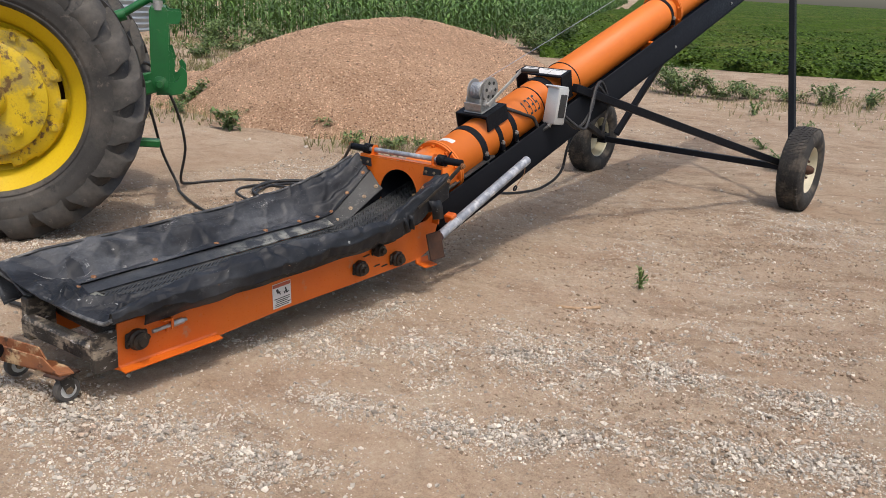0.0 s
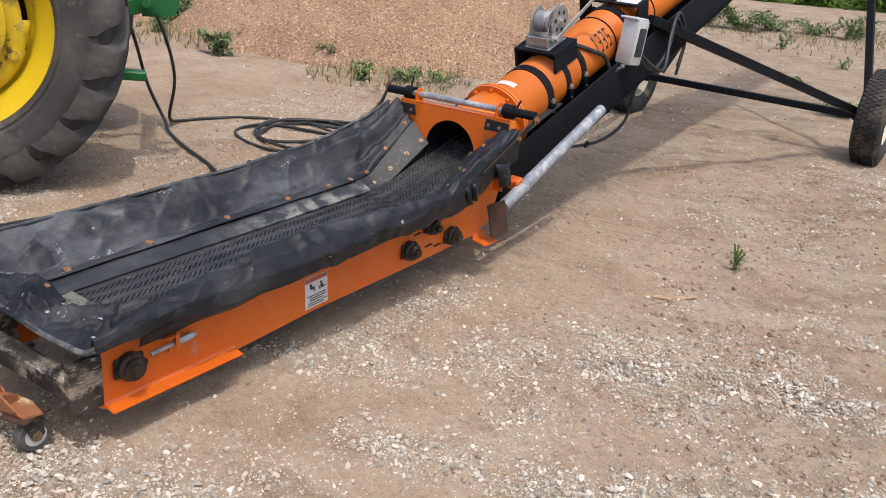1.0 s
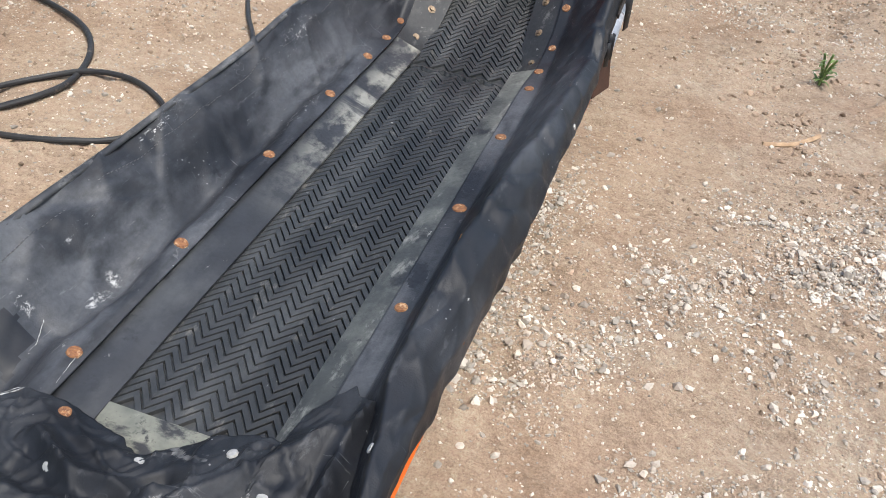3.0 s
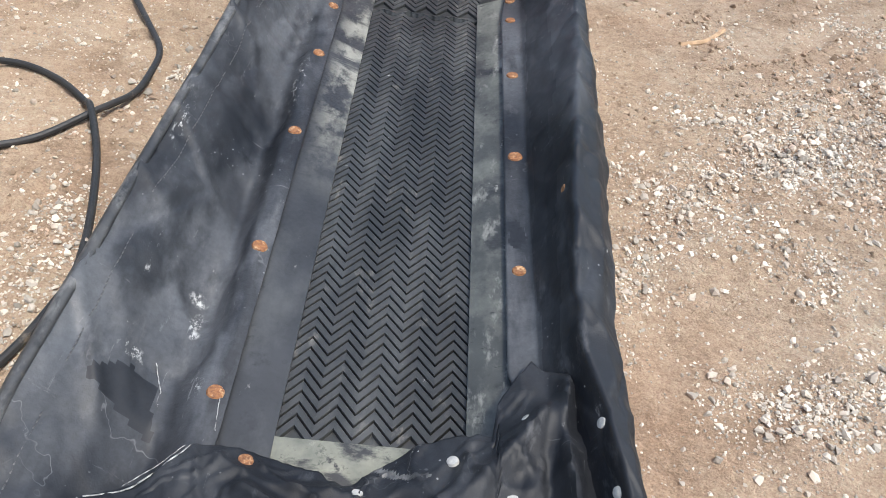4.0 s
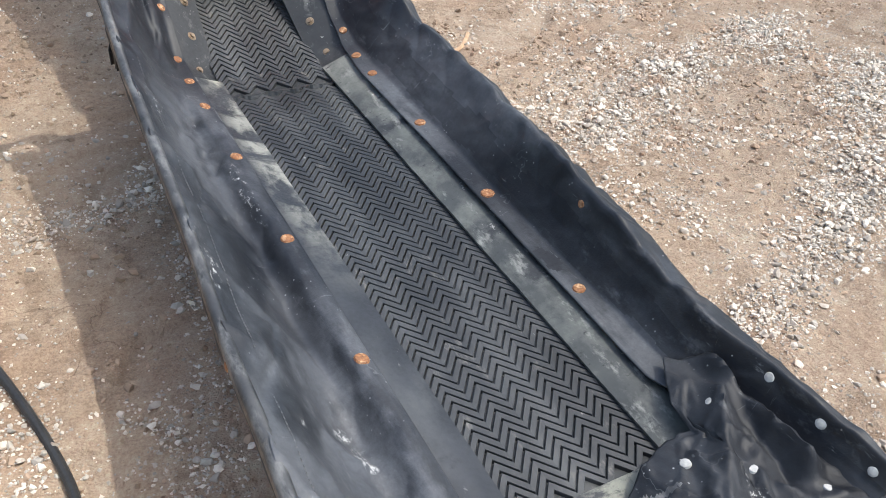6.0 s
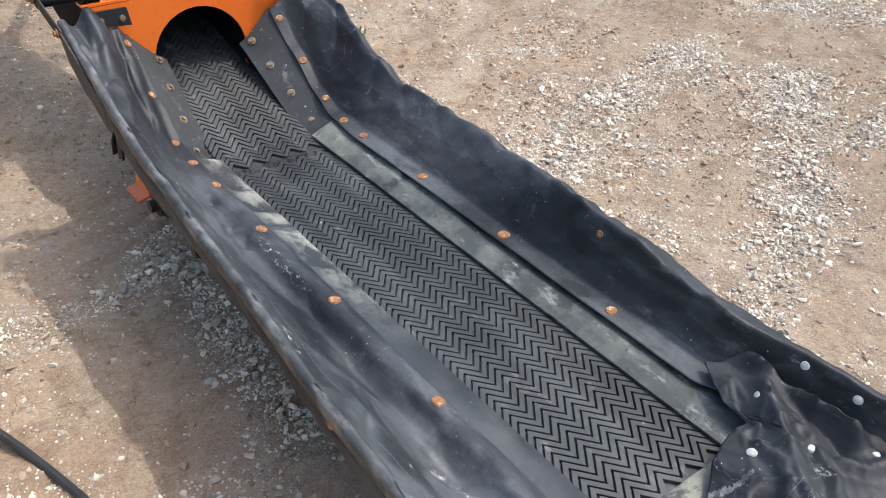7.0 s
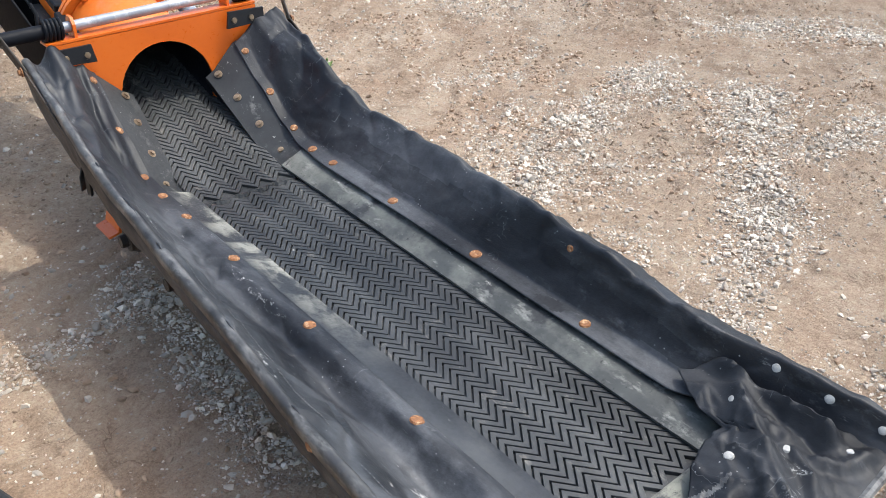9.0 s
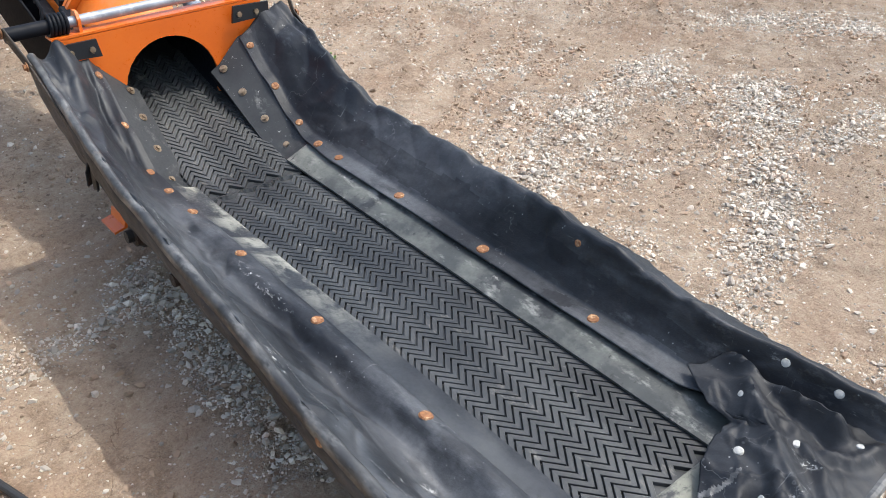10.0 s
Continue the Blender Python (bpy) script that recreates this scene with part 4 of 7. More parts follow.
bm = bmesh.new()
rows = [[tail_point(-0.44 + 0.752 * i / 199, k / 60) for k in range(61)] for i in range(200)]
grid_sheet(bm, rows)
for f in bm.faces:
    c = f.calc_center_median()
    if inside(c.x + 0.004 * noise.noise(c * 90), c.y + 0.004 * noise.noise(c * 90 + Vector((5, 5, 5))), [(0.000, -0.405), (0.014, -0.392), (0.045, -0.418), (0.085, -0.424), (0.086, -0.430), (0.045, -0.430), (0.015, -0.410)]):
        f.material_index = 1
tail_flap = solid(part("tail_flap", bm, M["canvas_dark"], conveyor, "crumpled black vinyl tail flap with white rivets", sharp=80), 0.0035, 0)
tail_flap.data.materials.append(M["hem"])

# worn hem along the left edge and the tail
bm = bmesh.new()
hem = [(section(LEFT, v)[-1][0] - 0.002, v, section(LEFT, v)[-1][1]) for v in np.linspace(-0.62, 1.385, 110)]
rows = []
for x, v, z in hem:
    j = noise.noise((v * 6, 1, 2)) * 0.003
    w = 0.004 * noise.noise((v * 3, 5, 1))
    rows.append([(x + 0.010 + w, v, z + 0.001 + j), (x + 0.006 + w, v, z + 0.006 + j), (x + 0.000, v, z + 0.008 + j), (x - 0.007, v, z + 0.003 + j), (x - 0.008, v, z - 0.016 + j)])
grid_sheet(bm, rows)
drop = bmesh.new()
hung = []
for r in rows:
    (x, v, z), f = r[4], max(0.0, r[4][1] - 0.6)
    sway = 0.006 * noise.noise((v * 7, 1, 1)) + 0.004 * noise.noise((v * 19, 4, 1))
    hung.append([(x + 0.003, v, z + 0.006), (x + 0.002 + sway, v, z - 0.020), (x + 0.010 + sway, v, z - 0.055 - 0.04 * f), (x + 0.030 - sway, v, z - 0.100 - 0.10 * f), (x + 0.068, v, z - 0.140 - 0.16 * f + 0.02 * noise.noise((v * 5, 2, 1)))])
grid_sheet(drop, hung)
solid(part("hanging_edge", drop, M["canvas_dark"], left_skirt, "black vinyl hanging under the hem"), 0.003, 0)
solid(part("hem", bm, M["hem"], left_skirt, "scuffed grey vinyl hem", sharp=70), 0.003, 0)
bm = bmesh.new()
sweep(bm, smooth_path([(-0.44, -0.625, 0.392), (-0.30, -0.605, 0.362), (-0.10, -0.585, 0.340), (0.10, -0.588, 0.338), (0.25, -0.582, 0.342), (0.31, -0.580, 0.351), (0.350, -0.577, 0.374)], 8), 0.0085, 8)
part("hem", bm, M["hem"], tail_flap, "scuffed grey rolled edge")
# rubber seals along the belt
for s in (-1, 1):
    bm = bmesh.new()
    rows = []
    for v in np.linspace(-0.40 if s < 0 else -0.37, 1.03, 110):
        z0, z1 = inner_z(v), rivet_z(v)
        j = 0.002 * noise.noise((v * 8, s, 0))
        rows.append([(s * 0.133, v, z0 + j), (s * 0.160, v, z0 + 0.010 + j), (s * 0.200, v, z1 - 0.004), (s * 0.226, v, z1 - 0.004)])
    fine = []
    for r4 in rows:
        fine.append([tuple(p[k] + (q[k] - p[k]) * t for k in range(3)) for p, q in zip(r4, r4[1:]) for t in (0, 0.25, 0.5, 0.75)] + [r4[-1]])
    slab(bm, fine, 0.005)
    part("seal_strip", bm, M["seal_pale"] if s > 0 else M["seal"], conveyor, "scuffed black rubber side seal")

    bm = bmesh.new()
    rows = []
    for v in np.linspace(1.00, 1.385, 14):
        q = (v - 1.0) / 0.38
        rows.append([(s * (0.136 - 0.026 * q), v, inner_z(v) - 0.012), (s * (0.172 - 0.032 * q), v, inner_z(v) + 0.006), (s * 0.205, v, rivet_z(v) - 0.004), (s * 0.218, v, rivet_z(v) + 0.002)])
    slab(bm, rows, 0.006)
    part("seal_plate", bm, M["plate_rubber"], conveyor, "bolted black rubber plate beside the throat")
    bm = bmesh.new()
    slab(bm, [[(s * (0.138 - 0.026 * (v - 1.0) / 0.38), v, inner_z(v) - 0.016), (s * 0.145, v, belt_z(v) - 0.004)] for v in np.linspace(1.00, 1.40, 14)], 0.004)
    part("throat_side", bm, M["black_paint"], conveyor)


def rivets(mat, pts, r, name="rivet", parent=conveyor, label=""):
    for (u, v, z), n in pts:
        x, y, d = frame_for(n)
        bm = bmesh.new()
        c = Vector((u, v, z))
        rr = r * (0.9 + 0.2 * noise.noise((u * 50, v * 50, 1)))
        a = [bm.verts.new(c + x * (rr * (1 + 0.10 * noise.noise((k * 1.7, v * 9, u * 9))) * math.cos(k * math.tau / 12)) + y * (rr * math.sin(k * math.tau / 12)) - d * 0.002) for k in range(12)]
        b = ring(bm, c + d * 0.0015, x, y, rr * 0.85, 12)
        e = ring(bm, c + d * 0.0025, x, y, rr * 0.45, 12)
        bridge(bm, a, b)
        bridge(bm, b, e)
        bm.faces.new(e)
        part(name, bm, mat, parent, label)


def skin(ob):
    """The cloth's surface, to set things on: (u, v) gives a point and its normal."""
    co = np.array([v.co for v in ob.data.vertices])

    def at(u, v):
        d = np.hypot(co[:, 0] - u, co[:, 1] - v)
        near = co[np.argsort(d)[:16]]
        near = near[near[:, 2] > near[:, 2].max() - 0.02]
        base = np.c_[near[:, 0] - u, near[:, 1] - v, np.ones(len(near))]
        ga, gb, z = np.linalg.lstsq(base, near[:, 2], rcond=None)[0]
        ga, gb = max(-2.0, min(2.0, ga)), max(-2.0, min(2.0, gb))
        return Vector((u, v, min(z, near[:, 2].max()))), Vector((-ga, -gb, 1)).normalized()
    return at


ON_LEFT, ON_RIGHT, ON_FLAP = skin(left_skirt), skin(right_skirt), skin(tail_flap)


def set_on(at, u, v, lift=0.003):
    p, n = at(u, v)
    return tuple(p + n * lift), tuple(n)


rivets(M["rust"], [set_on(ON_LEFT, -0.222, v) for v in (-0.314, -0.014, 0.322, 0.628, 0.86)], 0.0150, "rivet", left_skirt, "rusty rivet head")
rivets(M["rust"], [set_on(ON_FLAP, -0.158, -0.418)], 0.013, "rivet", left_skirt, "rusty rivet head")
rivets(M["rust"], [set_on(ON_RIGHT, 0.212, v) for v in (-0.007, 0.319, 0.625, 0.889, 0.99)], 0.0150, "rivet", right_skirt, "rusty rivet head")
rivets(M["rust"], [set_on(ON_RIGHT, 0.220, v) for v in (1.095, 1.212, 1.336)], 0.0135, "rivet", right_skirt, "rusty rivet head")
rivets(M["rust"], [set_on(ON_LEFT, -0.222, v) for v in (0.99, 1.095, 1.215, 1.338)], 0.0135, "rivet", left_skirt, "rusty rivet head")
for s in (-1, 1):
    for v in (1.094, 1.184, 1.278, 1.361):
        c = Vector((s * (0.172 - 0.033 * (v - 1.094) / 0.267), v, inner_z(v) + 0.008))
        bm = bmesh.new()
        lathe(bm, c, (-s * 0.5, -0.5, 0.75), [(0, 0.012), (0.002, 0.012), (0.0025, 0.008)], 14)
        bolt(bm, c + Vector((-s * 0.5, -0.5, 0.75)).normalized() * 0.002, (-s * 0.5, -0.5, 0.75), 0.0065, 0.006)
        part("bolt", bm, M["brass"], conveyor, "tarnished bolt with a washer")
# frayed white edges where the cloth has torn, and the dashed stitching along the hem
for at, own, r, pts in ((ON_FLAP, tail_flap, 0.0011, ((-0.228, -0.413), (-0.245, -0.440), (-0.267, -0.468), (-0.290, -0.496), (-0.326, -0.514))), (ON_FLAP, tail_flap, 0.0007, ((-0.236, -0.413), (-0.258, -0.446), (-0.292, -0.487))), (ON_FLAP, tail_flap, 0.0009, ((0.285, -0.315), (0.292, -0.345), (0.300, -0.365))),
                        (ON_LEFT, left_skirt, 0.0008, ((-0.318, -0.268), (-0.308, -0.292), (-0.300, -0.312))), (ON_LEFT, left_skirt, 0.0006, ((-0.214, -0.305), (-0.212, -0.340), (-0.208, -0.375)))):
    line = smooth_path([at(u, v)[0] + Vector((0, 0, 0.0025)) for u, v in pts], 6)
    bm = bmesh.new()
    sweep(bm, [p + Vector((0.0015 * noise.noise(p * 300), 0.0015 * noise.noise(p * 300 + Vector((9, 0, 0))), 0.0)) for p in line], r, 5)
    part("frayed_tear", bm, M["fray"], own, "white frayed tear")
bm = bmesh.new()
box(bm, (0, 0, 0), (0.0016, 0.007, 0.0012))
STITCH = finish("stitch", bm, M["hem"], False)
for k in range(150):
    v = -0.54 + 0.0105 * k
    u = section(LEFT, v)[-1][0] + 0.034
    if noise.noise((v * 9, 2, 2)) > -0.12:
        p, n = ON_LEFT(u, v)
        ob = new("stitch", STITCH)
        ob.parent = left_skirt
        ob.matrix_local = Matrix.Translation(p + n * 0.002)
# side and flap rivets, white spots of the tail flap
rivets(M["rust"], [((0.366, 0.258, 0.425), (0.9, 0, 0.5)), ((0.346, -0.10, 0.412), (0.9, 0, 0.45)), ((-0.434, -0.025, 0.440), (-0.95, 0, 0.30))], 0.013, "rivet", right_skirt, "rusty grommet")
rivets(M["rust"], [((0.275, 0.10, 0.456), (-1, 0, 0.2)), ((0.318, 0.62, 0.462), (-0.9, 0, 0.4)), ((0.338, 0.90, 0.476), (-0.9, 0, 0.4))], 0.012, "rivet", right_skirt, "rusty grommet")
rivets(M["zinc"], [((0.374, 0.62, 0.455), (1, 0, 0.2)), ((0.373, 0.86, 0.475), (1, 0, 0.2))], 0.010, "bolt", right_skirt)

rivets(M["white_spot"], [((u, v, on_tail(u, v) + 0.0020), (-(on_tail(u + 0.012, v) - on_tail(u - 0.012, v)) / 0.024, -(on_tail(u, v + 0.015) - on_tail(u, v - 0.015)) / 0.03, 1)) for u, v in ((-0.008, -0.452), (0.111, -0.403), (0.060, -0.478), (0.188, -0.458), (0.266, -0.527), (0.206, -0.342), (0.073, -0.542), (-0.10, -0.520), (-0.20, -0.555))], 0.0095, "rivet", tail_flap, "bare white rivet head")
rivets(M["white_spot"], [set_on(ON_RIGHT, u, v, 0.002) for u, v in ((0.302, -0.362), (0.316, -0.456), (0.328, -0.545))], 0.0100, "rivet", right_skirt, "bare white rivet head")
# torn straps hanging from the head corners
for x, pts in ((0.366, [(1.02, 0.510), (1.035, 0.475), (1.055, 0.430)]), (0.368, [(1.07, 0.515), (1.075, 0.485), (1.085, 0.440)]), (0.378, [(1.24, 0.57), (1.265, 0.53), (1.28, 0.465)]), (-0.372, [(1.06, 0.52), (1.10, 0.46), (1.12, 0.415)]), (-0.376, [(1.03, 0.53), (1.05, 0.47), (1.055, 0.425)])):
    bm = bmesh.new()
    w = 0.016 if x < 0.376 else 0.045
    rows = [[(x + 0.006 * math.sin(v * 50), v - w, z + 0.004), (x + 0.012, v, z), (x + 0.005, v + w, z - 0.003)] for v, z in pts]
    grid_sheet(bm, rows)
    solid(part("torn_strap", bm, M["canvas"], right_skirt if x > 0 else left_skirt, "ragged torn vinyl strap"), 0.003, 0)

# head plate with its arch
bm = bmesh.new()
arch = [(0.137 * math.cos(a), 0.515 + 0.137 * math.sin(a)) for a in np.linspace(0, math.pi, 17)]
poly = [(0.137, 0.40)] + arch + [(-0.137, 0.40), (-0.26, 0.40)]
prism(bm, [(-0.300, 0.40), (-0.300, 0.692), (0.300, 0.708), (0.300, 0.40)] + poly[:-1], 0.008, lambda a, b, c: (a, 1.392 + c + 0.02 * (b - 0.5), b))
bmesh.ops.triangulate(bm, faces=[f for f in bm.faces if len(f.verts) > 4])
head = part("head_plate", bm, M["orange"], conveyor, "orange head plate with an arched throat", sharp=25)
bm = bmesh.new()
prism(bm, [(-0.300, 0.0), (0.300, 0.0), (0.300, 0.05), (-0.300, 0.05)], 0.006, lambda a, b, c: (a, 1.396 + b, 0.694 + 0.0267 * (a + 0.3) * 1.0 + c))
part("top_flange", bm, M["orange"], head)
for s in (-1, 1):
    bm = bmesh.new()
    prism(bm, [(-0.012, 0.655), (-0.012, 0.695), (0.10, 0.697), (0.108, 0.650)], 0.008, lambda a, b, c: (s * (0.298 - a), 1.384 - c - 0.008, b + 0.008 * s))
    clamp = part("clamp_strip", bm, M["patch"], head, "folded black vinyl strip bolted on")
    for a in (0.03, 0.085):
        bm = bmesh.new()
        lathe(bm, (s * (0.298 - a), 1.377, 0.672 + 0.008 * s), (0, -1, 0.1), [(0, 0.013), (0.003, 0.013), (0.004, 0.008)], 16)
        bolt(bm, (s * (0.298 - a), 1.372, 0.672 + 0.008 * s), (0, -1, 0.1), 0.008, 0.010)
        part("bolt", bm, M["brass"], clamp)
# throat and tube
bm = bmesh.new()
x, y, d = frame_for((0, 1, SL))
a = ring(bm, (0, 1.400, 0.520), Vector((1, 0, 0)), Vector((0, 0, 1)), 0.150, 36)
b = ring(bm, tp(1.76, 0, 0), Vector((1, 0, 0)), Vector((0, -SL / TL, 1 / TL)), 0.146, 36)
bridge(bm, a, b)
throat = solid(part("throat", bm, M["orange_tube"], conveyor), 0.004)
TDIR = Vector((0, 1, SL)).normalized()
# added black inner tube: the throat's deep shade put into its colour
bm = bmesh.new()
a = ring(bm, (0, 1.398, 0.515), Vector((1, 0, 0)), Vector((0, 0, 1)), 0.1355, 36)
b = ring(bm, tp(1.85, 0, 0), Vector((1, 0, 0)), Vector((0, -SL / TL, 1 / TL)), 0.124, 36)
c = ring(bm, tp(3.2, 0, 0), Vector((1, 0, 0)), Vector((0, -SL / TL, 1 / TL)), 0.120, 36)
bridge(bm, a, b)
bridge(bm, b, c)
part("throat_shade", bm, M["black_paint"], conveyor, "inside of the throat, coloured black for its shade")
R = 0.136
bm = bmesh.new()
lathe(bm, tp(1.76, 0, 0), TDIR, [(0, R), (7.9, R)], 48, caps=False)
tube = solid(part("tube", bm, M["orange_tube"], conveyor, "long orange steel conveyor tube"), 0.004)
x0, y0 = Vector((1, 0, 0)), Vector((0, -SL / TL, 1 / TL))
for v in (1.742, 1.758, 4.60, 4.617):
    bm = bmesh.new()
    c = tp(v, 0, 0)
    o1, o2 = ring(bm, c, x0, y0, 0.172, 40), ring(bm, c + TDIR * 0.012, x0, y0, 0.172, 40)
    i1, i2 = ring(bm, c, x0, y0, R - 0.001, 40), ring(bm, c + TDIR * 0.012, x0, y0, R - 0.001, 40)
    bridge(bm, o1, o2)
    bridge(bm, o1, i1)
    bridge(bm, o2, i2)
    part("flange", bm, M["orange_tube"], tube, sharp=30)
for v in (1.735, 4.594):
    for k in range(10):
        a = k * math.tau / 10 + 0.3
        bm = bmesh.new()
        bolt(bm, tp(v, 0.155 * math.cos(a), 0.155 * math.sin(a)), -TDIR, 0.009, 0.012)
        part("bolt", bm, M["orange_tube"], tube)
for v, w, m in ((2.00, 0.050, "black_paint"), (2.17, 0.040, "black_paint"), (2.31, 0.045, "black_paint"), (2.78, 0.06, "black_paint"), (4.50, 0.035, "black_paint"), (2.66, 0.006, "black_paint"), (3.10, 0.006, "black_paint")):
    bm = bmesh.new()
    lathe(bm, tp(v, 0, 0), TDIR, [(0, R - 0.001), (0, R + 0.005), (w, R + 0.005), (w, R - 0.001)], 48, caps=False)
    band = part("band", bm, M[m], tube, "black clamp band", sharp=30)
    if w > 0.03:
        for s in (-1, 1):
            bm = bmesh.new()
            box(bm, tp(v + w / 2, s * (R + 0.004), -0.045), (0.030, w * 0.8, 0.045), Euler((math.atan(SL), 0, 0)).to_matrix(), 0.005)
            lug = part("lug", bm, M["black_paint"], band)
            bm = bmesh.new()
            rod(bm, tp(v + w / 2, s * (R + 0.012), -0.075), tp(v + w / 2, s * (R + 0.012), 0.0), 0.007, 8)
            lathe(bm, tp(v + w / 2, s * (R + 0.012), -0.020), y0, [(0, 0.013), (0.012, 0.013)], 6)
            part("bolt", bm, M["zinc"], lug)
# small paper labels, and the model number, on the tube
for v, a0 in ((1.62, 100), (1.84, 90)):
    bm = bmesh.new()
    rows = [[tp(v + dv, (R + 0.0115 * (v < 1.7) + 0.0015) * math.cos(radians(a)), (R + 0.0115 * (v < 1.7) + 0.0015) * math.sin(radians(a))) for a in range(a0 - 22, a0 + 23, 4)] for dv in (0, 0.035)]
    grid_sheet(bm, rows)
    part("sticker", bm, M["paper"], tube, "small white sticker")
bm = bmesh.new()
glyphs = {"1": ((0.5, 0.5, 0.22, 1.0), (0.3, 0.86, 0.2, 0.16)), "3": ((0.5, 0.94, 0.7, 0.14), (0.5, 0.5, 0.6, 0.14), (0.5, 0.06, 0.7, 0.14), (0.8, 0.5, 0.2, 1.0)), "5": ((0.5, 0.94, 0.7, 0.14), (0.5, 0.52, 0.7, 0.14), (0.5, 0.06, 0.7, 0.14), (0.22, 0.72, 0.2, 0.5), (0.8, 0.3, 0.2, 0.5))}
for k, ch in enumerate("1335"):
    for cx, cy, w, h in glyphs[ch]:
        v0, v1 = 2.475 + 0.040 * k + 0.032 * (cx - w / 2), 2.475 + 0.040 * k + 0.032 * (cx + w / 2)
        a0, a1 = 10 + 44 * (cy - h / 2), 10 + 44 * (cy + h / 2)
        grid_sheet(bm, [[tp(v, (R + 0.0015) * math.cos(radians(a)), (R + 0.0015) * math.sin(radians(a))) for a in np.linspace(a0, a1, 5)] for v in (v0, v1)])
part("model_number", bm, M["ink"], tube, "black stencilled number")

# return trough under the tube
bm = bmesh.new()
rows = []
for v in (1.47, 9.0):
    rows.append([tp(v, u, w) for u, w in ((-0.205, -0.045), (-0.200, -0.040), (-0.195, -0.045), (-0.200, -0.235), (-0.185, -0.255), (0.185, -0.255), (0.200, -0.235), (0.195, -0.045), (0.200, -0.040), (0.205, -0.045), (0.212, -0.245), (0.225, -0.26))])
grid_sheet(bm, rows)
trough = solid(part("return_trough", bm, M["black_paint"], conveyor, "long black sheet-steel return trough", sharp=20), 0.003)
for v in np.arange(2.2, 9, 1.1):
    bm = bmesh.new()
    bolt(bm, tp(v, 0.216, -0.20), (1, 0, 0), 0.008, 0.010)
    part("bolt", bm, M["zinc"], trough)
for v in (4.15,):
    bm = bmesh.new()
    box(bm, tp(v, 0.10, -0.125), (0.10, 0.03, 0.10), Euler((math.atan(SL), 0, 0)).to_matrix(), 0.004)
    part("saddle", bm, M["orange"], tube)

# torsion shaft with springs over the head plate
bm = bmesh.new()
rod(bm, (-0.385, 1.43, 0.722), (0.385, 1.43, 0.748), 0.014, 14)
shaft = part("shaft", bm, M["galv"], conveyor, "galvanised torsion shaft")
for s in (-1, 1):
    bm = bmesh.new()
    rod(bm, (s * 0.285, 1.43, 0.735 + s * 0.010), (s * 0.40, 1.43, 0.735 + s * 0.0135), 0.019, 14)
    part("sleeve", bm, M["black_paint"], shaft)
    bm = bmesh.new()
    sweep(bm, [(s * (0.245 + 0.010 * a / math.tau), 1.43 + 0.026 * math.cos(a), 0.735 + s * 0.009 + 0.026 * math.sin(a)) for a in np.linspace(0, math.tau * 5, 70)] + [(s * 0.29, 1.46, 0.765), (s * 0.295, 1.475, 0.79)], 0.0048, 8)
    part("spring", bm, M["black_paint"], shaft, "black coil spring")
    bm = bmesh.new()
    prism(bm, [(1.405, 0.69), (1.405, 0.745), (1.418, 0.763), (1.442, 0.763), (1.455, 0.745), (1.455, 0.69)], 0.008, lambda a, b, c: (s * (0.215 + c), a, b + s * 0.008))
    part("ear", bm, M["orange"], shaft)
    # arm from the shaft's end down along the skirt
    bm = bmesh.new()
    beam(bm, (s * 0.402, 1.43, 0.735), (s * 0.378, 1.34, 0.655), 0.006, 0.024, 0.002)
    beam(bm, (s * 0.380, 1.345, 0.66), (s * 0.372, 1.12, 0.545), 0.005, 0.016, 0.001)
    part("spring_arm", bm, M["greasy"], shaft, "dark steel spring arm")
    for c, r in (((s * 0.405, 1.43, 0.735), 0.012), ((s * 0.384, 1.345, 0.66), 0.008)):
        bm = bmesh.new()
        bolt(bm, c, (s, 0, 0), r, r * 1.2)
        part("nut", bm, M["rust"], shaft)
# galvanised hand pipe with its rusty paddle
bm = bmesh.new()
P0, P1 = Vector((0.33, 1.372, 0.345)), Vector((0.33, 2.195, 0.677))
x, y, d = frame_for(P1 - P0)
L = (P1 - P0).length
lathe(bm, P0, P1 - P0, [(0, 0.027), (L * 0.18, 0.027), (L * 0.18, 0.030), (L * 0.20, 0.030), (L * 0.20, 0.027), (L, 0.027), (L, 0.022), (L - 0.1, 0.022)], 20)
pipe = part("hand_pipe", bm, M["galv"], conveyor, "scuffed galvanised steel pipe")
bm = bmesh.new()
box(bm, (0.340, 1.325, 0.300), (0.010, 0.085, 0.155), (Euler((0, 0, radians(-28))).to_matrix() @ Euler((radians(14), 0, 0)).to_matrix()), 0.003)
part("paddle", bm, M["rust_dark"], pipe, "rust-brown steel plate")
bm = bmesh.new()
box(bm, (0.300, 1.50, 0.42), (0.06, 0.05, 0.05), Euler((radians(22), 0, 0)).to_matrix(), 0.006)
part("pipe_bracket", bm, M["orange"], pipe)
bm = bmesh.new()
sweep(bm, smooth_path([P1 - d * 0.02 + Vector((0, 0, -0.02)), P1 + Vector((0.005, -0.03, -0.08)), P1 + Vector((0.008, -0.105, -0.145))], 5), 0.0025, 6)
part("chain", bm, M["rust"], pipe)

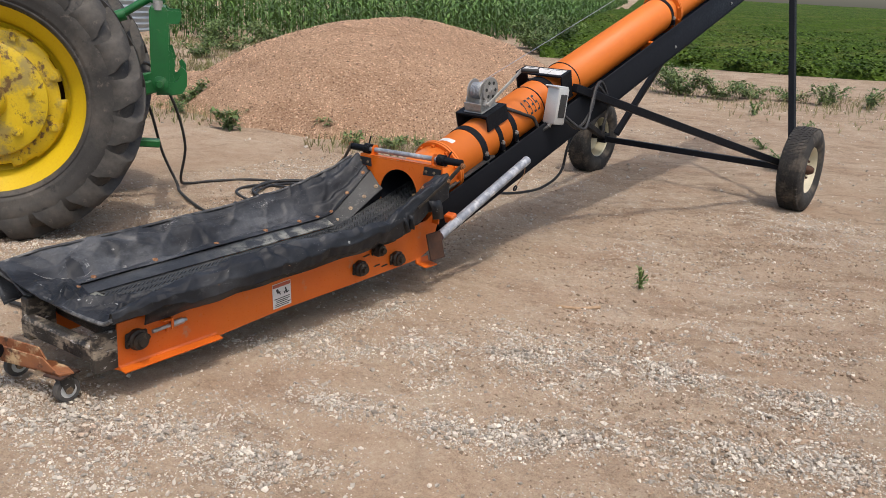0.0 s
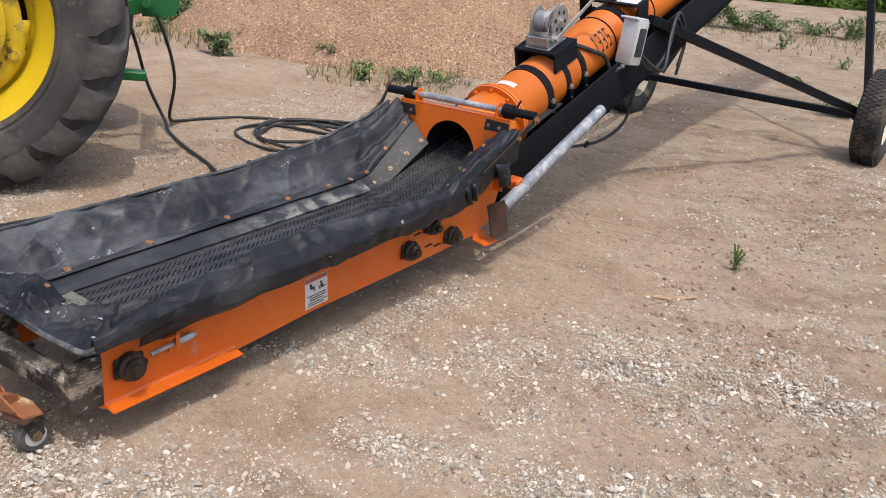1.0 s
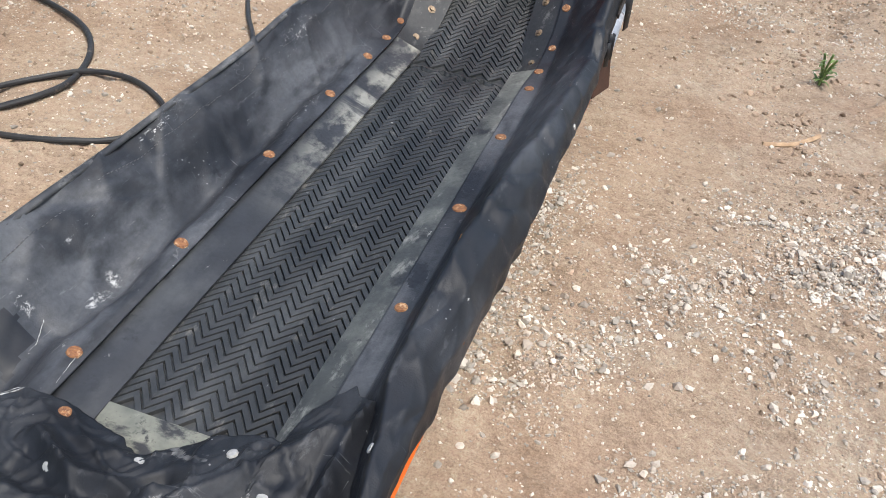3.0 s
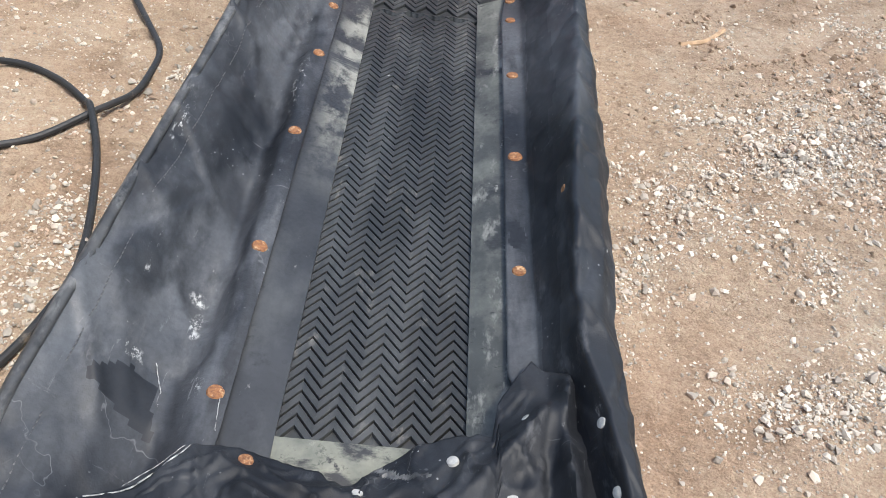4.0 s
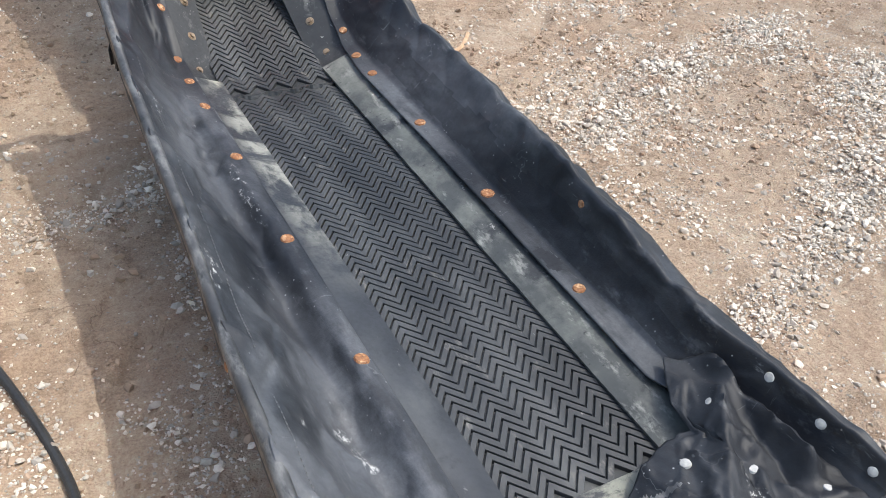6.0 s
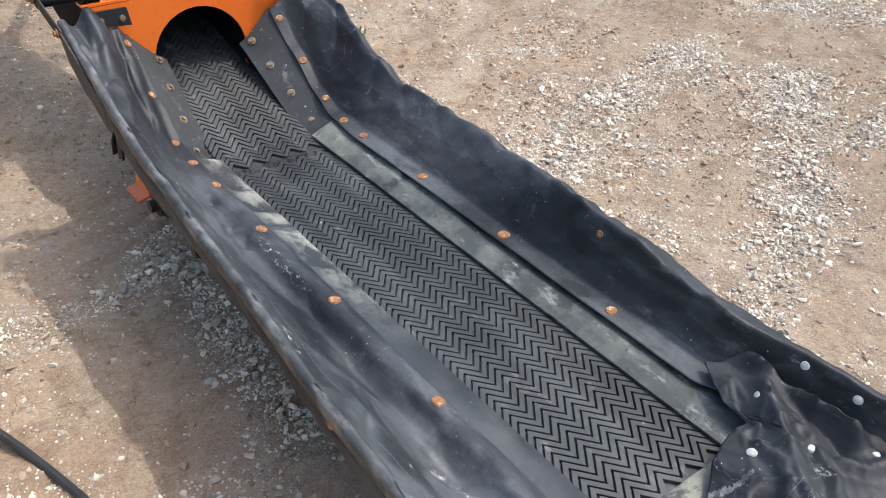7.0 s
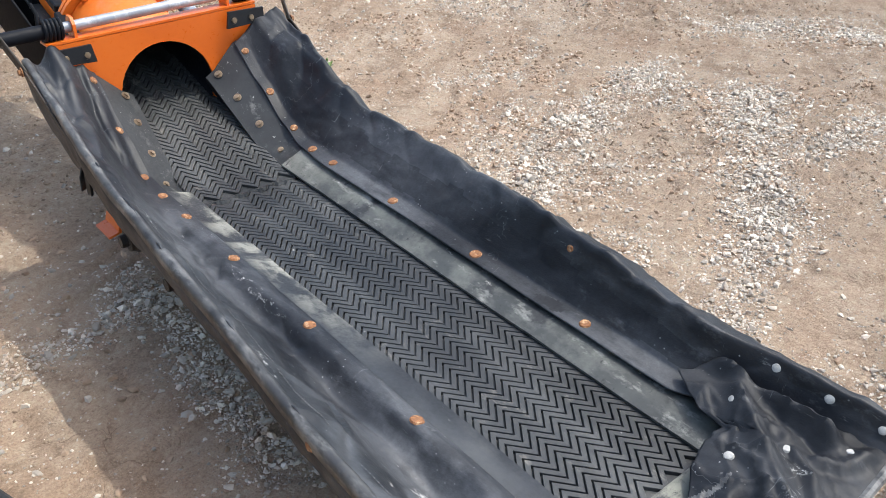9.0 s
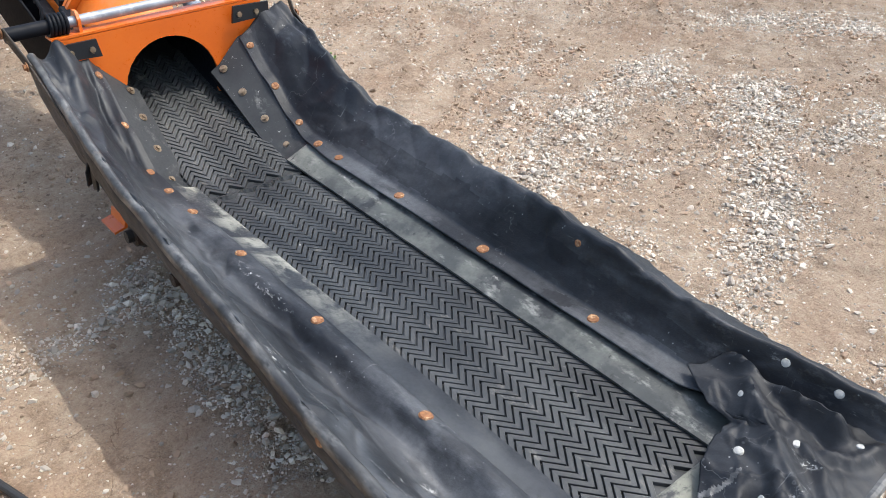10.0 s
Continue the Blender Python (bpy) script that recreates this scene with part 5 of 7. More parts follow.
bm = bmesh.new()
sweep(bm, smooth_path([tp(3.35, 0.12, -0.24), (0.10, 3.12, 0.68), (0.09, 3.05, 0.47), (0.06, 2.86, 0.375), (0.03, 2.60, 0.365), (0.0, 2.35, 0.40), (-0.02, 2.15, 0.50)], 8), 0.0095, 8)
part("cable", bm, M["hose"], conveyor, "black cable drooping under the trough")
bm = bmesh.new()
sweep(bm, [(0.338 + 0.003 * math.sin(a), 2.075 + 0.014 * math.cos(a), 0.520 + 0.014 * math.sin(a)) for a in np.linspace(0, math.tau, 18)], 0.0055, 8)
part("eye_ring", bm, M["black_paint"], pipe)

# winch on its saddle
bm = bmesh.new()
rotT = Euler((math.atan(SL), 0, 0)).to_matrix()
prism(bm, [(-0.118, 0.09), (-0.118, 0.190), (0.118, 0.190), (0.118, 0.09), (0.108, 0.09), (0.108, 0.180), (-0.108, 0.180), (-0.108, 0.09)], 0.20, lambda a, b, c: tp(2.10 + c, a, b))
winch = part("winch", bm, M["black_paint"], conveyor, "zinc hand winch on a black saddle", sharp=20)
for s in (-1, 1):
    bm = bmesh.new()
    prism(bm, [(-0.01, 0.19), (-0.01, 0.265), (0.03, 0.325), (0.075, 0.330), (0.11, 0.29), (0.135, 0.19)], 0.005, lambda a, b, c: tp(2.14 + a, s * 0.052 + c, b))
    part("winch_side", bm, M["zinc"], winch)
bm = bmesh.new()
box(bm, tp(2.20, 0, 0.194), (0.14, 0.17, 0.006), rotT, 0.002)
part("winch_base", bm, M["zinc"], winch)
bm = bmesh.new()
for q in (-0.048, 0.042):
    lathe(bm, tp(2.21, q, 0.298), (1, 0, 0), [(0, 0.02), (0, 0.068), (0.004, 0.070), (0.006, 0.068), (0.006, 0.02)], 32)
lathe(bm, tp(2.21, -0.045, 0.298), (1, 0, 0), [(0, 0.042), (0.09, 0.042)], 24)
part("drum", bm, M["zinc"], winch, "zinc winch drum wound with cable")
bm = bmesh.new()
x, y, d = frame_for((1, 0, 0))
c = tp(2.225, 0.064, 0.305)
rr = [bm.verts.new(c + x * (r * math.cos(a)) + y * (r * math.sin(a))) for a, r in [(k * math.tau / 72, 0.078 if k % 2 else 0.071) for k in range(72)]]
r2 = [bm.verts.new(v.co + Vector((0.009, 0, 0))) for v in rr]
bm.faces.new(rr)
bm.faces.new(r2)
bridge(bm, rr, r2)
gear = part("gear", bm, M["zinc"], winch, "toothed zinc winch gear", smooth=False)
# black discs on the solid gear: the dark of its holes put into colour
for k in range(6):
    bm = bmesh.new()
    lathe(bm, c + Vector((0.0095, 0, 0)) + x * (0.046 * math.cos(k * math.tau / 6)) + y * (0.046 * math.sin(k * math.tau / 6)), (1, 0, 0), [(0, 0.011), (0.001, 0.011), (0.001, 0.001)], 16, caps=False)
    part("hole_disc", bm, M["ink"], gear)
bm = bmesh.new()
lathe(bm, c + Vector((0.008, 0, 0)), (1, 0, 0), [(0, 0.024), (0.006, 0.024), (0.008, 0.012), (0.014, 0.011), (0.014, 0.001)], 20, caps=False)
part("gear_boss", bm, M["zinc"], gear)
bm = bmesh.new()
pc = tp(2.16, 0.058, 0.245)
rp = [bm.verts.new(pc + x * (r * math.cos(a)) + y * (r * math.sin(a))) for a, r in [(k * math.tau / 24, 0.021 if k % 2 else 0.015) for k in range(24)]]
rq = [bm.verts.new(v.co + Vector((0.018, 0, 0))) for v in rp]
bm.faces.new(rp)
bm.faces.new(rq)
bridge(bm, rp, rq)
part("pinion", bm, M["zinc"], winch, smooth=False)
bm = bmesh.new()
sweep(bm, [tp(2.21 + 0.046 * math.cos(a), -0.040 + 0.0105 * a / math.tau, 0.298 + 0.046 * math.sin(a)) for a in np.linspace(0, math.tau * 7, 140)], 0.0045, 6)
part("wound_cable", bm, M["galv"], winch, "wound steel cable")
bm = bmesh.new()
box(bm, tp(2.125, 0.0, 0.228), (0.125, 0.006, 0.05), rotT, 0.002)
part("front_plate", bm, M["zinc"], winch)
bm = bmesh.new()
h0, h1 = tp(2.17, 0.085, 0.235), tp(2.50, 0.105, 0.325)
lathe(bm, h0 - Vector((0.03, 0, 0)), (1, 0, 0), [(0, 0.014), (0.04, 0.014)], 12)
beam(bm, h0, h1, 0.006, 0.022, 0.002)
part("crank", bm, M["zinc"], winch)
bm = bmesh.new()
lathe(bm, h1, (1, 0.5, 0.05), [(0, 0.010), (0.01, 0.014), (0.10, 0.014), (0.11, 0.010)], 14)
part("crank_grip", bm, M["hose"], winch, "black rubber grip")
bm = bmesh.new()
rod(bm, tp(2.13, -0.05, 0.215), tp(2.13, 0.05, 0.215), 0.010, 12)
rod(bm, tp(2.13, -0.05, 0.245), tp(2.13, 0.05, 0.245), 0.006, 10)
part("roller", bm, M["zinc"], winch)
bm = bmesh.new()
rod(bm, tp(2.22, 0, 0.345), tp(8.6, 0, 0.31), 0.0022, 6)
part("winch_cable", bm, M["galv"], winch, "taut steel winch cable")
for v, u in ((1.86, -0.14), (1.70, -0.155)):
    bm = bmesh.new()
    box(bm, tp(v, u, 0.06), (0.03, 0.14, 0.03), rotT, 0.004)
    part("latch", bm, M["black_paint"], conveyor)

# hydraulic bracket with labels, valve box
bm = bmesh.new()
prism(bm, [(-0.185, -0.02), (-0.185, 0.160), (0.175, 0.160), (0.175, -0.02), (0.165, -0.02), (0.165, 0.150), (-0.175, 0.150), (-0.175, -0.02)], 0.12, lambda a, b, c: tp(2.83 + c, a, b))
yoke = part("yoke", bm, M["black_paint"], conveyor, "black steel yoke over the tube", sharp=20)
for k, u in enumerate((-0.115, 0.0, 0.105)):
    bm = bmesh.new()
    box(bm, tp(2.89, u, 0.1615), (0.100, 0.085, 0.0015), rotT)
    lab = part("sticker", bm, M["paper"], yoke, "white instruction sticker")
    bm = bmesh.new()
    box(bm, tp(2.918, u, 0.1625), (0.05, 0.006, 0.0012), rotT)
    part("text_bar", bm, M["ink"], lab)
bm = bmesh.new()
c = Vector((0.235, 2.640, 0.972))
box(bm, c, (0.100, 0.105, 0.235), Euler((radians(-4), radians(2), radians(-8))).to_matrix(), 0.010, 2)
vbox = part("valve_box", bm, M["alu"], conveyor, "grey cast electrical box")
bm = bmesh.new()
box(bm, c + Vector((0.049, -0.004, 0)), (0.012, 0.066, 0.15), Euler((radians(-4), radians(2), radians(-8))).to_matrix(), 0.008, 2)
part("inset_panel", bm, M["ink"], vbox, "black recessed switch plate")
bm = bmesh.new()
rod(bm, c + Vector((-0.01, -0.035, -0.105)), c + Vector((-0.015, -0.045, -0.135)), 0.014, 12)
part("cable_gland", bm, M["zinc"], vbox)
bm = bmesh.new()
box(bm, c + Vector((-0.006, 0.0, 0.120)), (0.108, 0.112, 0.012), Euler((radians(-4), radians(2), radians(-8))).to_matrix(), 0.004)
part("box_lid", bm, M["alu"], vbox)
bm = bmesh.new()
sweep(bm, smooth_path([tp(2.32, 0.05, 0.150), tp(2.37, 0.100, 0.115), tp(2.44, 0.142, 0.060), tp(2.51, 0.156, 0.005), (0.185, 2.55, 0.812), (0.212, 2.575, 0.828), (0.222, 2.595, 0.842)], 8), 0.011, 10)
part("cable", bm, M["hose"], vbox, "black rubber cable")
for k, (a, b) in enumerate((((0.26, 2.72, 0.88), 0.0), ((0.25, 2.74, 0.90), 0.05))):
    bm = bmesh.new()
    sweep(bm, smooth_path([a, (0.29 + b, 2.86, 0.82), (0.29, 3.02, 0.93 + b), (0.27, 3.10, 1.08), (0.25, 3.22, 1.10 - b), (0.27, 3.30, 0.96), (0.26, 3.28, 0.80 - b)], 8), 0.010, 8)
    part("cable", bm, M["hose"], vbox)

# undercarriage
bm = bmesh.new()
AXV, AXZ = 5.64, 0.36
for s in (-1, 1):
    bm = bmesh.new()
    beam(bm, (s * 0.90, AXV - 0.04, AXZ + 0.02), (s * 0.19, 2.94, 1.07), 0.055, 0.055)
    part("lower_arm", bm, M["black_paint"], conveyor, "black square-tube arm")
    bm = bmesh.new()
    beam(bm, (0.94 if s > 0 else -0.79, AXV + 0.02, AXZ + 0.05), (0.30 if s > 0 else -0.20, 6.72, 2.42), 0.055, 0.055, up=(0, 1, 0))
    part("lift_leg", bm, M["black_paint"], conveyor, "black square-tube lift leg")
    bm = bmesh.new()
    box(bm, (s * 0.91, AXV, AXZ), (0.09, 0.11, 0.09), None, 0.006)
    box(bm, (s * 0.945, AXV + 0.01, AXZ + 0.07), (0.03, 0.08, 0.10), None, 0.006)
    rod(bm, (s * 0.90, AXV, AXZ), (s * 1.06, AXV, AXZ), 0.02, 14)
    for q in (-0.035, 0.035):
        bolt(bm, (s * 0.91, AXV + q, AXZ + 0.045), (0, 0, 1), 0.010, 0.012)
    part("axle_bracket", bm, M["black_paint"], conveyor)
bm = bmesh.new()
beam(bm, (-0.92, AXV, AXZ - 0.01), (0.92, AXV, AXZ - 0.01), 0.055, 0.055)
part("axle_beam", bm, M["black_paint"], conveyor, "black square-tube axle")


def small_wheel(s):
    w = new("wheel")
    w.parent = conveyor
    w.location = (s * 1.03, AXV, AXZ)
    w["label"] = "cream wheel with a worn black tyre"
    Rw, tw = 0.362, 0.105
    bm = bmesh.new()
    prof = [(-tw * 0.70, 0.200), (-tw * 0.98, 0.235), (-tw * 1.06, 0.285), (-tw * 0.98, 0.33), (-tw * 0.80, Rw - 0.006), (-tw * 0.5, Rw), (0, Rw + 0.002), (tw * 0.5, Rw), (tw * 0.80, Rw - 0.006), (tw * 0.98, 0.33), (tw * 1.06, 0.285), (tw * 0.98, 0.235), (tw * 0.70, 0.200)]
    lathe(bm, (0, 0, 0), (1, 0, 0), prof, 56, caps=False)
    tyre = part("tyre", bm, M["tyre_small"], w, "dusty black trailer tyre", sharp=60)
    # blocks of tread
    bm = bmesh.new()
    for k in range(64):
        a = k * math.tau / 64
        for q in range(5):
            t = (q - 2) * 0.036
            aa = a + (0.049 if q % 2 else 0)
            rr = Rw + 0.003 - 0.006 * (abs(q - 2) == 2)
            m = Matrix.Rotation(aa, 3, "X")
            box(bm, m @ Vector((t, 0, rr)), (0.027, 0.026, 0.012), m @ Matrix.Rotation(0.35 * (1 if q % 2 else -1), 3, "Z"))
    part("tread", bm, M["tyre_small"], tyre, smooth=False)
    bm = bmesh.new()
    f = s
    lathe(bm, (0, 0, 0), (f, 0, 0), [(-0.07, 0.203), (-0.06, 0.190), (0.02, 0.182), (0.055, 0.190), (0.075, 0.204), (0.082, 0.200), (0.060, 0.180), (0.025, 0.165), (0.035, 0.13), (0.045, 0.085), (0.05, 0.05), (0.05, 0.001)], 40, caps=False)
    rim = part("rim", bm, M["cream"], w, "cream painted steel rim")
    bm = bmesh.new()
    lathe(bm, (0, 0, 0), (f, 0, 0), [(0.03, 0.045), (0.075, 0.042), (0.10, 0.030), (0.112, 0.022), (0.115, 0.001)], 20, caps=False)
    part("hub_cap", bm, M["rust_dark"], w)
    for k in range(5):
        a = k * math.tau / 5
        bm = bmesh.new()
        bolt(bm, (f * 0.045, 0.075 * math.cos(a), 0.075 * math.sin(a)), (f, 0, 0), 0.010, 0.018)
        part("lug_nut", bm, M["rust_dark"], w)


small_wheel(1)
small_wheel(-1)

# tail end: rusty frame carrying the tail on casters
bm = bmesh.new()
beam(bm, (-0.24, -0.60, 0.205), (0.255, -0.565, 0.205), 0.060, 0.080, 0.014)
box(bm, (0.245, -0.55, 0.215), (0.03, 0.10, 0.16), None, 0.006)
box(bm, (-0.235, -0.55, 0.225), (0.05, 0.12, 0.18), None, 0.006)
part("tail_frame", bm, M["mud_steel"], conveyor, "muddy worn steel tail beam")

dolly = empty("caster_dolly", pose(-3.065, 2.0, 0, 0, 0, 2.2) @ pose(0, -0.72, 0), "rusty steel transport dolly on casters under the hopper tail", "dolly")
bm = bmesh.new()
D0, DX = Vector((-0.22, -0.03, 0.0)), Vector((0.96, 0.28, 0.0))
DY = Vector((-0.28, 0.96, 0.0))
prism(bm, [(0.0, 0.122), (0.0, 0.184), (0.29, 0.178), (0.375, 0.120)], 0.007, lambda a, b, c: D0 + DX * a + DY * (c - 0.035) + Vector((0, 0, b)))
prism(bm, [(0.0, -0.035), (0.375, -0.035), (0.40, 0.010), (0.33, 0.042), (0.0, 0.042)], 0.007, lambda a, b, c: D0 + DX * a + DY * b + Vector((0, 0, 0.120 + c)))
prism(bm, [(0.0, 0.122), (0.0, 0.180), (0.20, 0.175), (0.24, 0.122)], 0.007, lambda a, b, c: D0 + DX * a + DY * (c + 0.035) + Vector((0, 0, b)))
prism(bm, [(-0.034, 0.122), (-0.034, 0.172), (0.030, 0.142), (0.038, 0.122)], 0.006, lambda a, b, c: D0 + DX * (0.29 + c) + DY * a + Vector((0, 0, b)))
part("frame", bm, M["rust_orange"], dolly, "rusty mitred angle-iron frame", sharp=20)
bm = bmesh.new()
box(bm, (0.115, 0.068, 0.115), (0.085, 0.10, 0.008), Euler((0, 0, 0.3)).to_matrix(), 0.002)
part("caster_plate", bm, M["rust_dark"], dolly)
bm = bmesh.new()
rod(bm, (-0.42, -0.22, 0.185), (-0.10, -0.06, 0.175), 0.028, 16)
part("pull_bar", bm, M["black_paint"], dolly, "black tubular pull bar")
for cx, cy in ((0.125, 0.065), (-0.215, 0.045)):
    bm = bmesh.new()
    for s in (-1, 1):
        prism(bm, [(-0.03, 0.115), (0.03, 0.115), (0.035, 0.055), (0.02, 0.035), (0.0, 0.04)], 0.004, lambda a, b, c: (cx + s * 0.020 + c, cy + a, b))
    box(bm, (cx, cy, 0.114), (0.06, 0.07, 0.006), None, 0.002)
    caster = part("caster", bm, M["mud_steel"], dolly, "worn steel caster fork")
    bm = bmesh.new()
    lathe(bm, (cx - 0.016, cy + 0.012, 0.050), (1, 0, 0), [(0, 0.03), (0, 0.046), (0.005, 0.050), (0.027, 0.050), (0.032, 0.046), (0.032, 0.03)], 28)
    part("caster_wheel", bm, M["wheel_rubber"], caster, "dusty rubber caster wheel")
    bm = bmesh.new()
    lathe(bm, (cx - 0.019, cy + 0.012, 0.050), (1, 0, 0), [(0, 0.001), (0, 0.010), (0.002, 0.026), (0.001, 0.031), (0.037, 0.031), (0.036, 0.026), (0.038, 0.010), (0.038, 0.001)], 24, caps=False)
    part("caster_hub", bm, M["alu"], caster, "pale pressed hub")
    bm = bmesh.new()
    bolt(bm, (cx + 0.022, cy + 0.012, 0.050), (1, 0, 0), 0.010, 0.008)
    part("axle_bolt", bm, M["brass"], caster)


# ---- tractor: x out of the near wheel's face, y to the rear, z up ----
TR = pose(-5.13, 2.033, 0, 0, 0, -33)
tractor = empty("tractor", TR, "green farm tractor with yellow wheels, parked beside the hopper", "tractor")
TYZ = 0.858


def tractor_wheel(x0, f):
    """f: the way that the wheel's outer face looks."""
    w = new("rear_wheel")
    w.parent = tractor
    w.location = (x0, 0, TYZ)
    w["label"] = "yellow wheel with a ribbed black tractor tyre"
    bm = bmesh.new()
    prof = [(-0.01, 0.545), (0.010, 0.556), (0.022, 0.566), (0.024, 0.573), (0.020, 0.578), (0.026, 0.592), (0.031, 0.597), (0.030, 0.604), (0.045, 0.64), (0.050, 0.69), (0.035, 0.735), (0.0, 0.785), (-0.06, 0.810), (-0.21, 0.825), (-0.36, 0.810), (-0.42, 0.785), (-0.455, 0.735), (-0.47, 0.69), (-0.465, 0.64), (-0.445, 0.60), (-0.42, 0.57)]
    lathe(bm, (0, 0, 0), (f, 0, 0), prof, 96, caps=False)
    tyre = part("tyre", bm, M["tyre"], w, "dusty black tractor tyre", sharp=60)
    # a lug runs from the shoulder inwards, slanting round the tyre
    for near in (True, False):
        bm = bmesh.new()
        rows = []
        for t, x, r, lift, half in ((0.0, 0.040, 0.690, 0.003, 0.074), (0.03, 0.053, 0.705, 0.018, 0.080), (0.08, 0.048, 0.745, 0.034, 0.078), (0.15, 0.024, 0.785, 0.046, 0.070), (0.26, -0.03, 0.808, 0.056, 0.060), (0.6, -0.12, 0.820, 0.055, 0.048), (1.0, -0.235, 0.824, 0.050, 0.042)):
            xx = x if near else -0.42 - x
            aa = 0.30 * max(0.0, t - 0.1)
            ring4 = []
            for da, rr in ((-half * 1.15, r - 0.006), (-half * 0.75, r + lift), (half * 0.75, r + lift), (half * 1.15, r - 0.006)):
                an = aa + da / r
                ring4.append((f * xx, -rr * math.sin(an), rr * math.cos(an)))
            rows.append(ring4)
        vs = [[bm.verts.new(p) for p in r4] for r4 in rows]
        for p, q in zip(vs, vs[1:]):
            bridge(bm, p, q, close=False)
        bm.faces.new(vs[0])
        bm.faces.new(vs[-1])
        lug = finish("lug", bm, M["tyre"], True, 50)
        for k in range(21):
            ob = new("lug", lug)
            ob.parent = tyre
            ob.matrix_local = Matrix.Rotation((k + 0.5 * (not near)) * math.tau / 21, 4, "X")
    bm = bmesh.new()
    lathe(bm, (0, 0, 0), (f, 0, 0), [(-0.42, 0.540), (-0.35, 0.52), (-0.12, 0.510), (-0.05, 0.525), (-0.012, 0.540), (0.006, 0.552), (0.012, 0.547), (0.002, 0.534), (-0.020, 0.518), (-0.050, 0.492), (-0.085, 0.462), (-0.105, 0.440), (-0.150, 0.424), (-0.165, 0.395)], 72, caps=False)
    part("rim", bm, M["yellow_clean"], w, "yellow steel rim").scale = (1, 1.045, 1.045)
    # disc with windows round its edge
    bm = bmesh.new()
    n = 72
    rr = (0.10, 0.25, 0.300, 0.350, 0.380, 0.402, 0.412)
    xx = (-0.045, -0.050, -0.085, -0.088, -0.090, -0.100, -0.112)
    rings = [ring(bm, (f * x, 0, 0), Vector((0, 1, 0)), Vector((0, 0, 1)), r, n) for r, x in zip(rr, xx)]
    for i, (p, q) in enumerate(zip(rings, rings[1:])):
        for k in range(n):
            if i in (4, 5) and (k % 18) in (0, 1, 2) or i == 5 and (k % 9) in (5, 6):
                continue
            bm.faces.new((p[k], p[(k + 1) % n], q[(k + 1) % n], q[k]))
    disc = solid(part("wheel_disc", bm, M["yellow"], w, "worn yellow wheel disc with rust patches"), 0.01)
    disc.scale = (1, 1.045, 1.045)
    for k in range(8):
        a = k * math.tau / 8 + 0.35
        bm = bmesh.new()
        c = Vector((f * -0.088, 0.372 * math.cos(a), 0.372 * math.sin(a)))
        bolt(bm, c, (f, 0, 0), 0.020, 0.022)
        part("bolt", bm, M["yellow"], disc)
    bm = bmesh.new()
    lathe(bm, (0, 0, 0), (f, 0, 0), [(-0.20, 0.10), (-0.04, 0.338), (-0.030, 0.335), (-0.022, 0.320), (-0.014, 0.20), (-0.016, 0.120), (0.030, 0.110), (0.045, 0.095), (0.048, 0.05), (0.05, 0.001)], 48, caps=False)
    part("hub", bm, M["yellow"], w, "scuffed yellow hub casting")
    for k in range(6):
        a = k * math.tau / 6 + 0.2
        bm = bmesh.new()
        bolt(bm, (f * -0.020, 0.235 * math.cos(a), 0.235 * math.sin(a)), (f, 0, 0), 0.020, 0.028)
        part("bolt", bm, M["yellow"], disc)
    bm = bmesh.new()
    lathe(bm, (f * 0.03, 0, 0), (f, 0, 0), [(0, 0.045), (0.05, 0.042), (0.055, 0.001)], 20, caps=False)
    part("axle_end", bm, M["zinc"], w)
    # flat dark disc that closes the wheel behind its windows
    bm = bmesh.new()
    lathe(bm, (0, 0, 0), (f, 0, 0), [(-0.30, 0.54), (-0.30, 0.02)], 40, caps=False)
    part("wheel_backing", bm, M["rust_dark"], w)


tractor_wheel(0.0, 1)
tractor_wheel(-1.62, -1)
bm = bmesh.new()
rod(bm, (-1.35, 0, TYZ), (-0.27, 0, TYZ), 0.11, 20)
box(bm, (-0.81, -0.25, 0.85), (0.55, 1.0, 0.55), None, 0.05, 2)
part("rear_axle", bm, M["green"], tractor, "green rear axle housing")
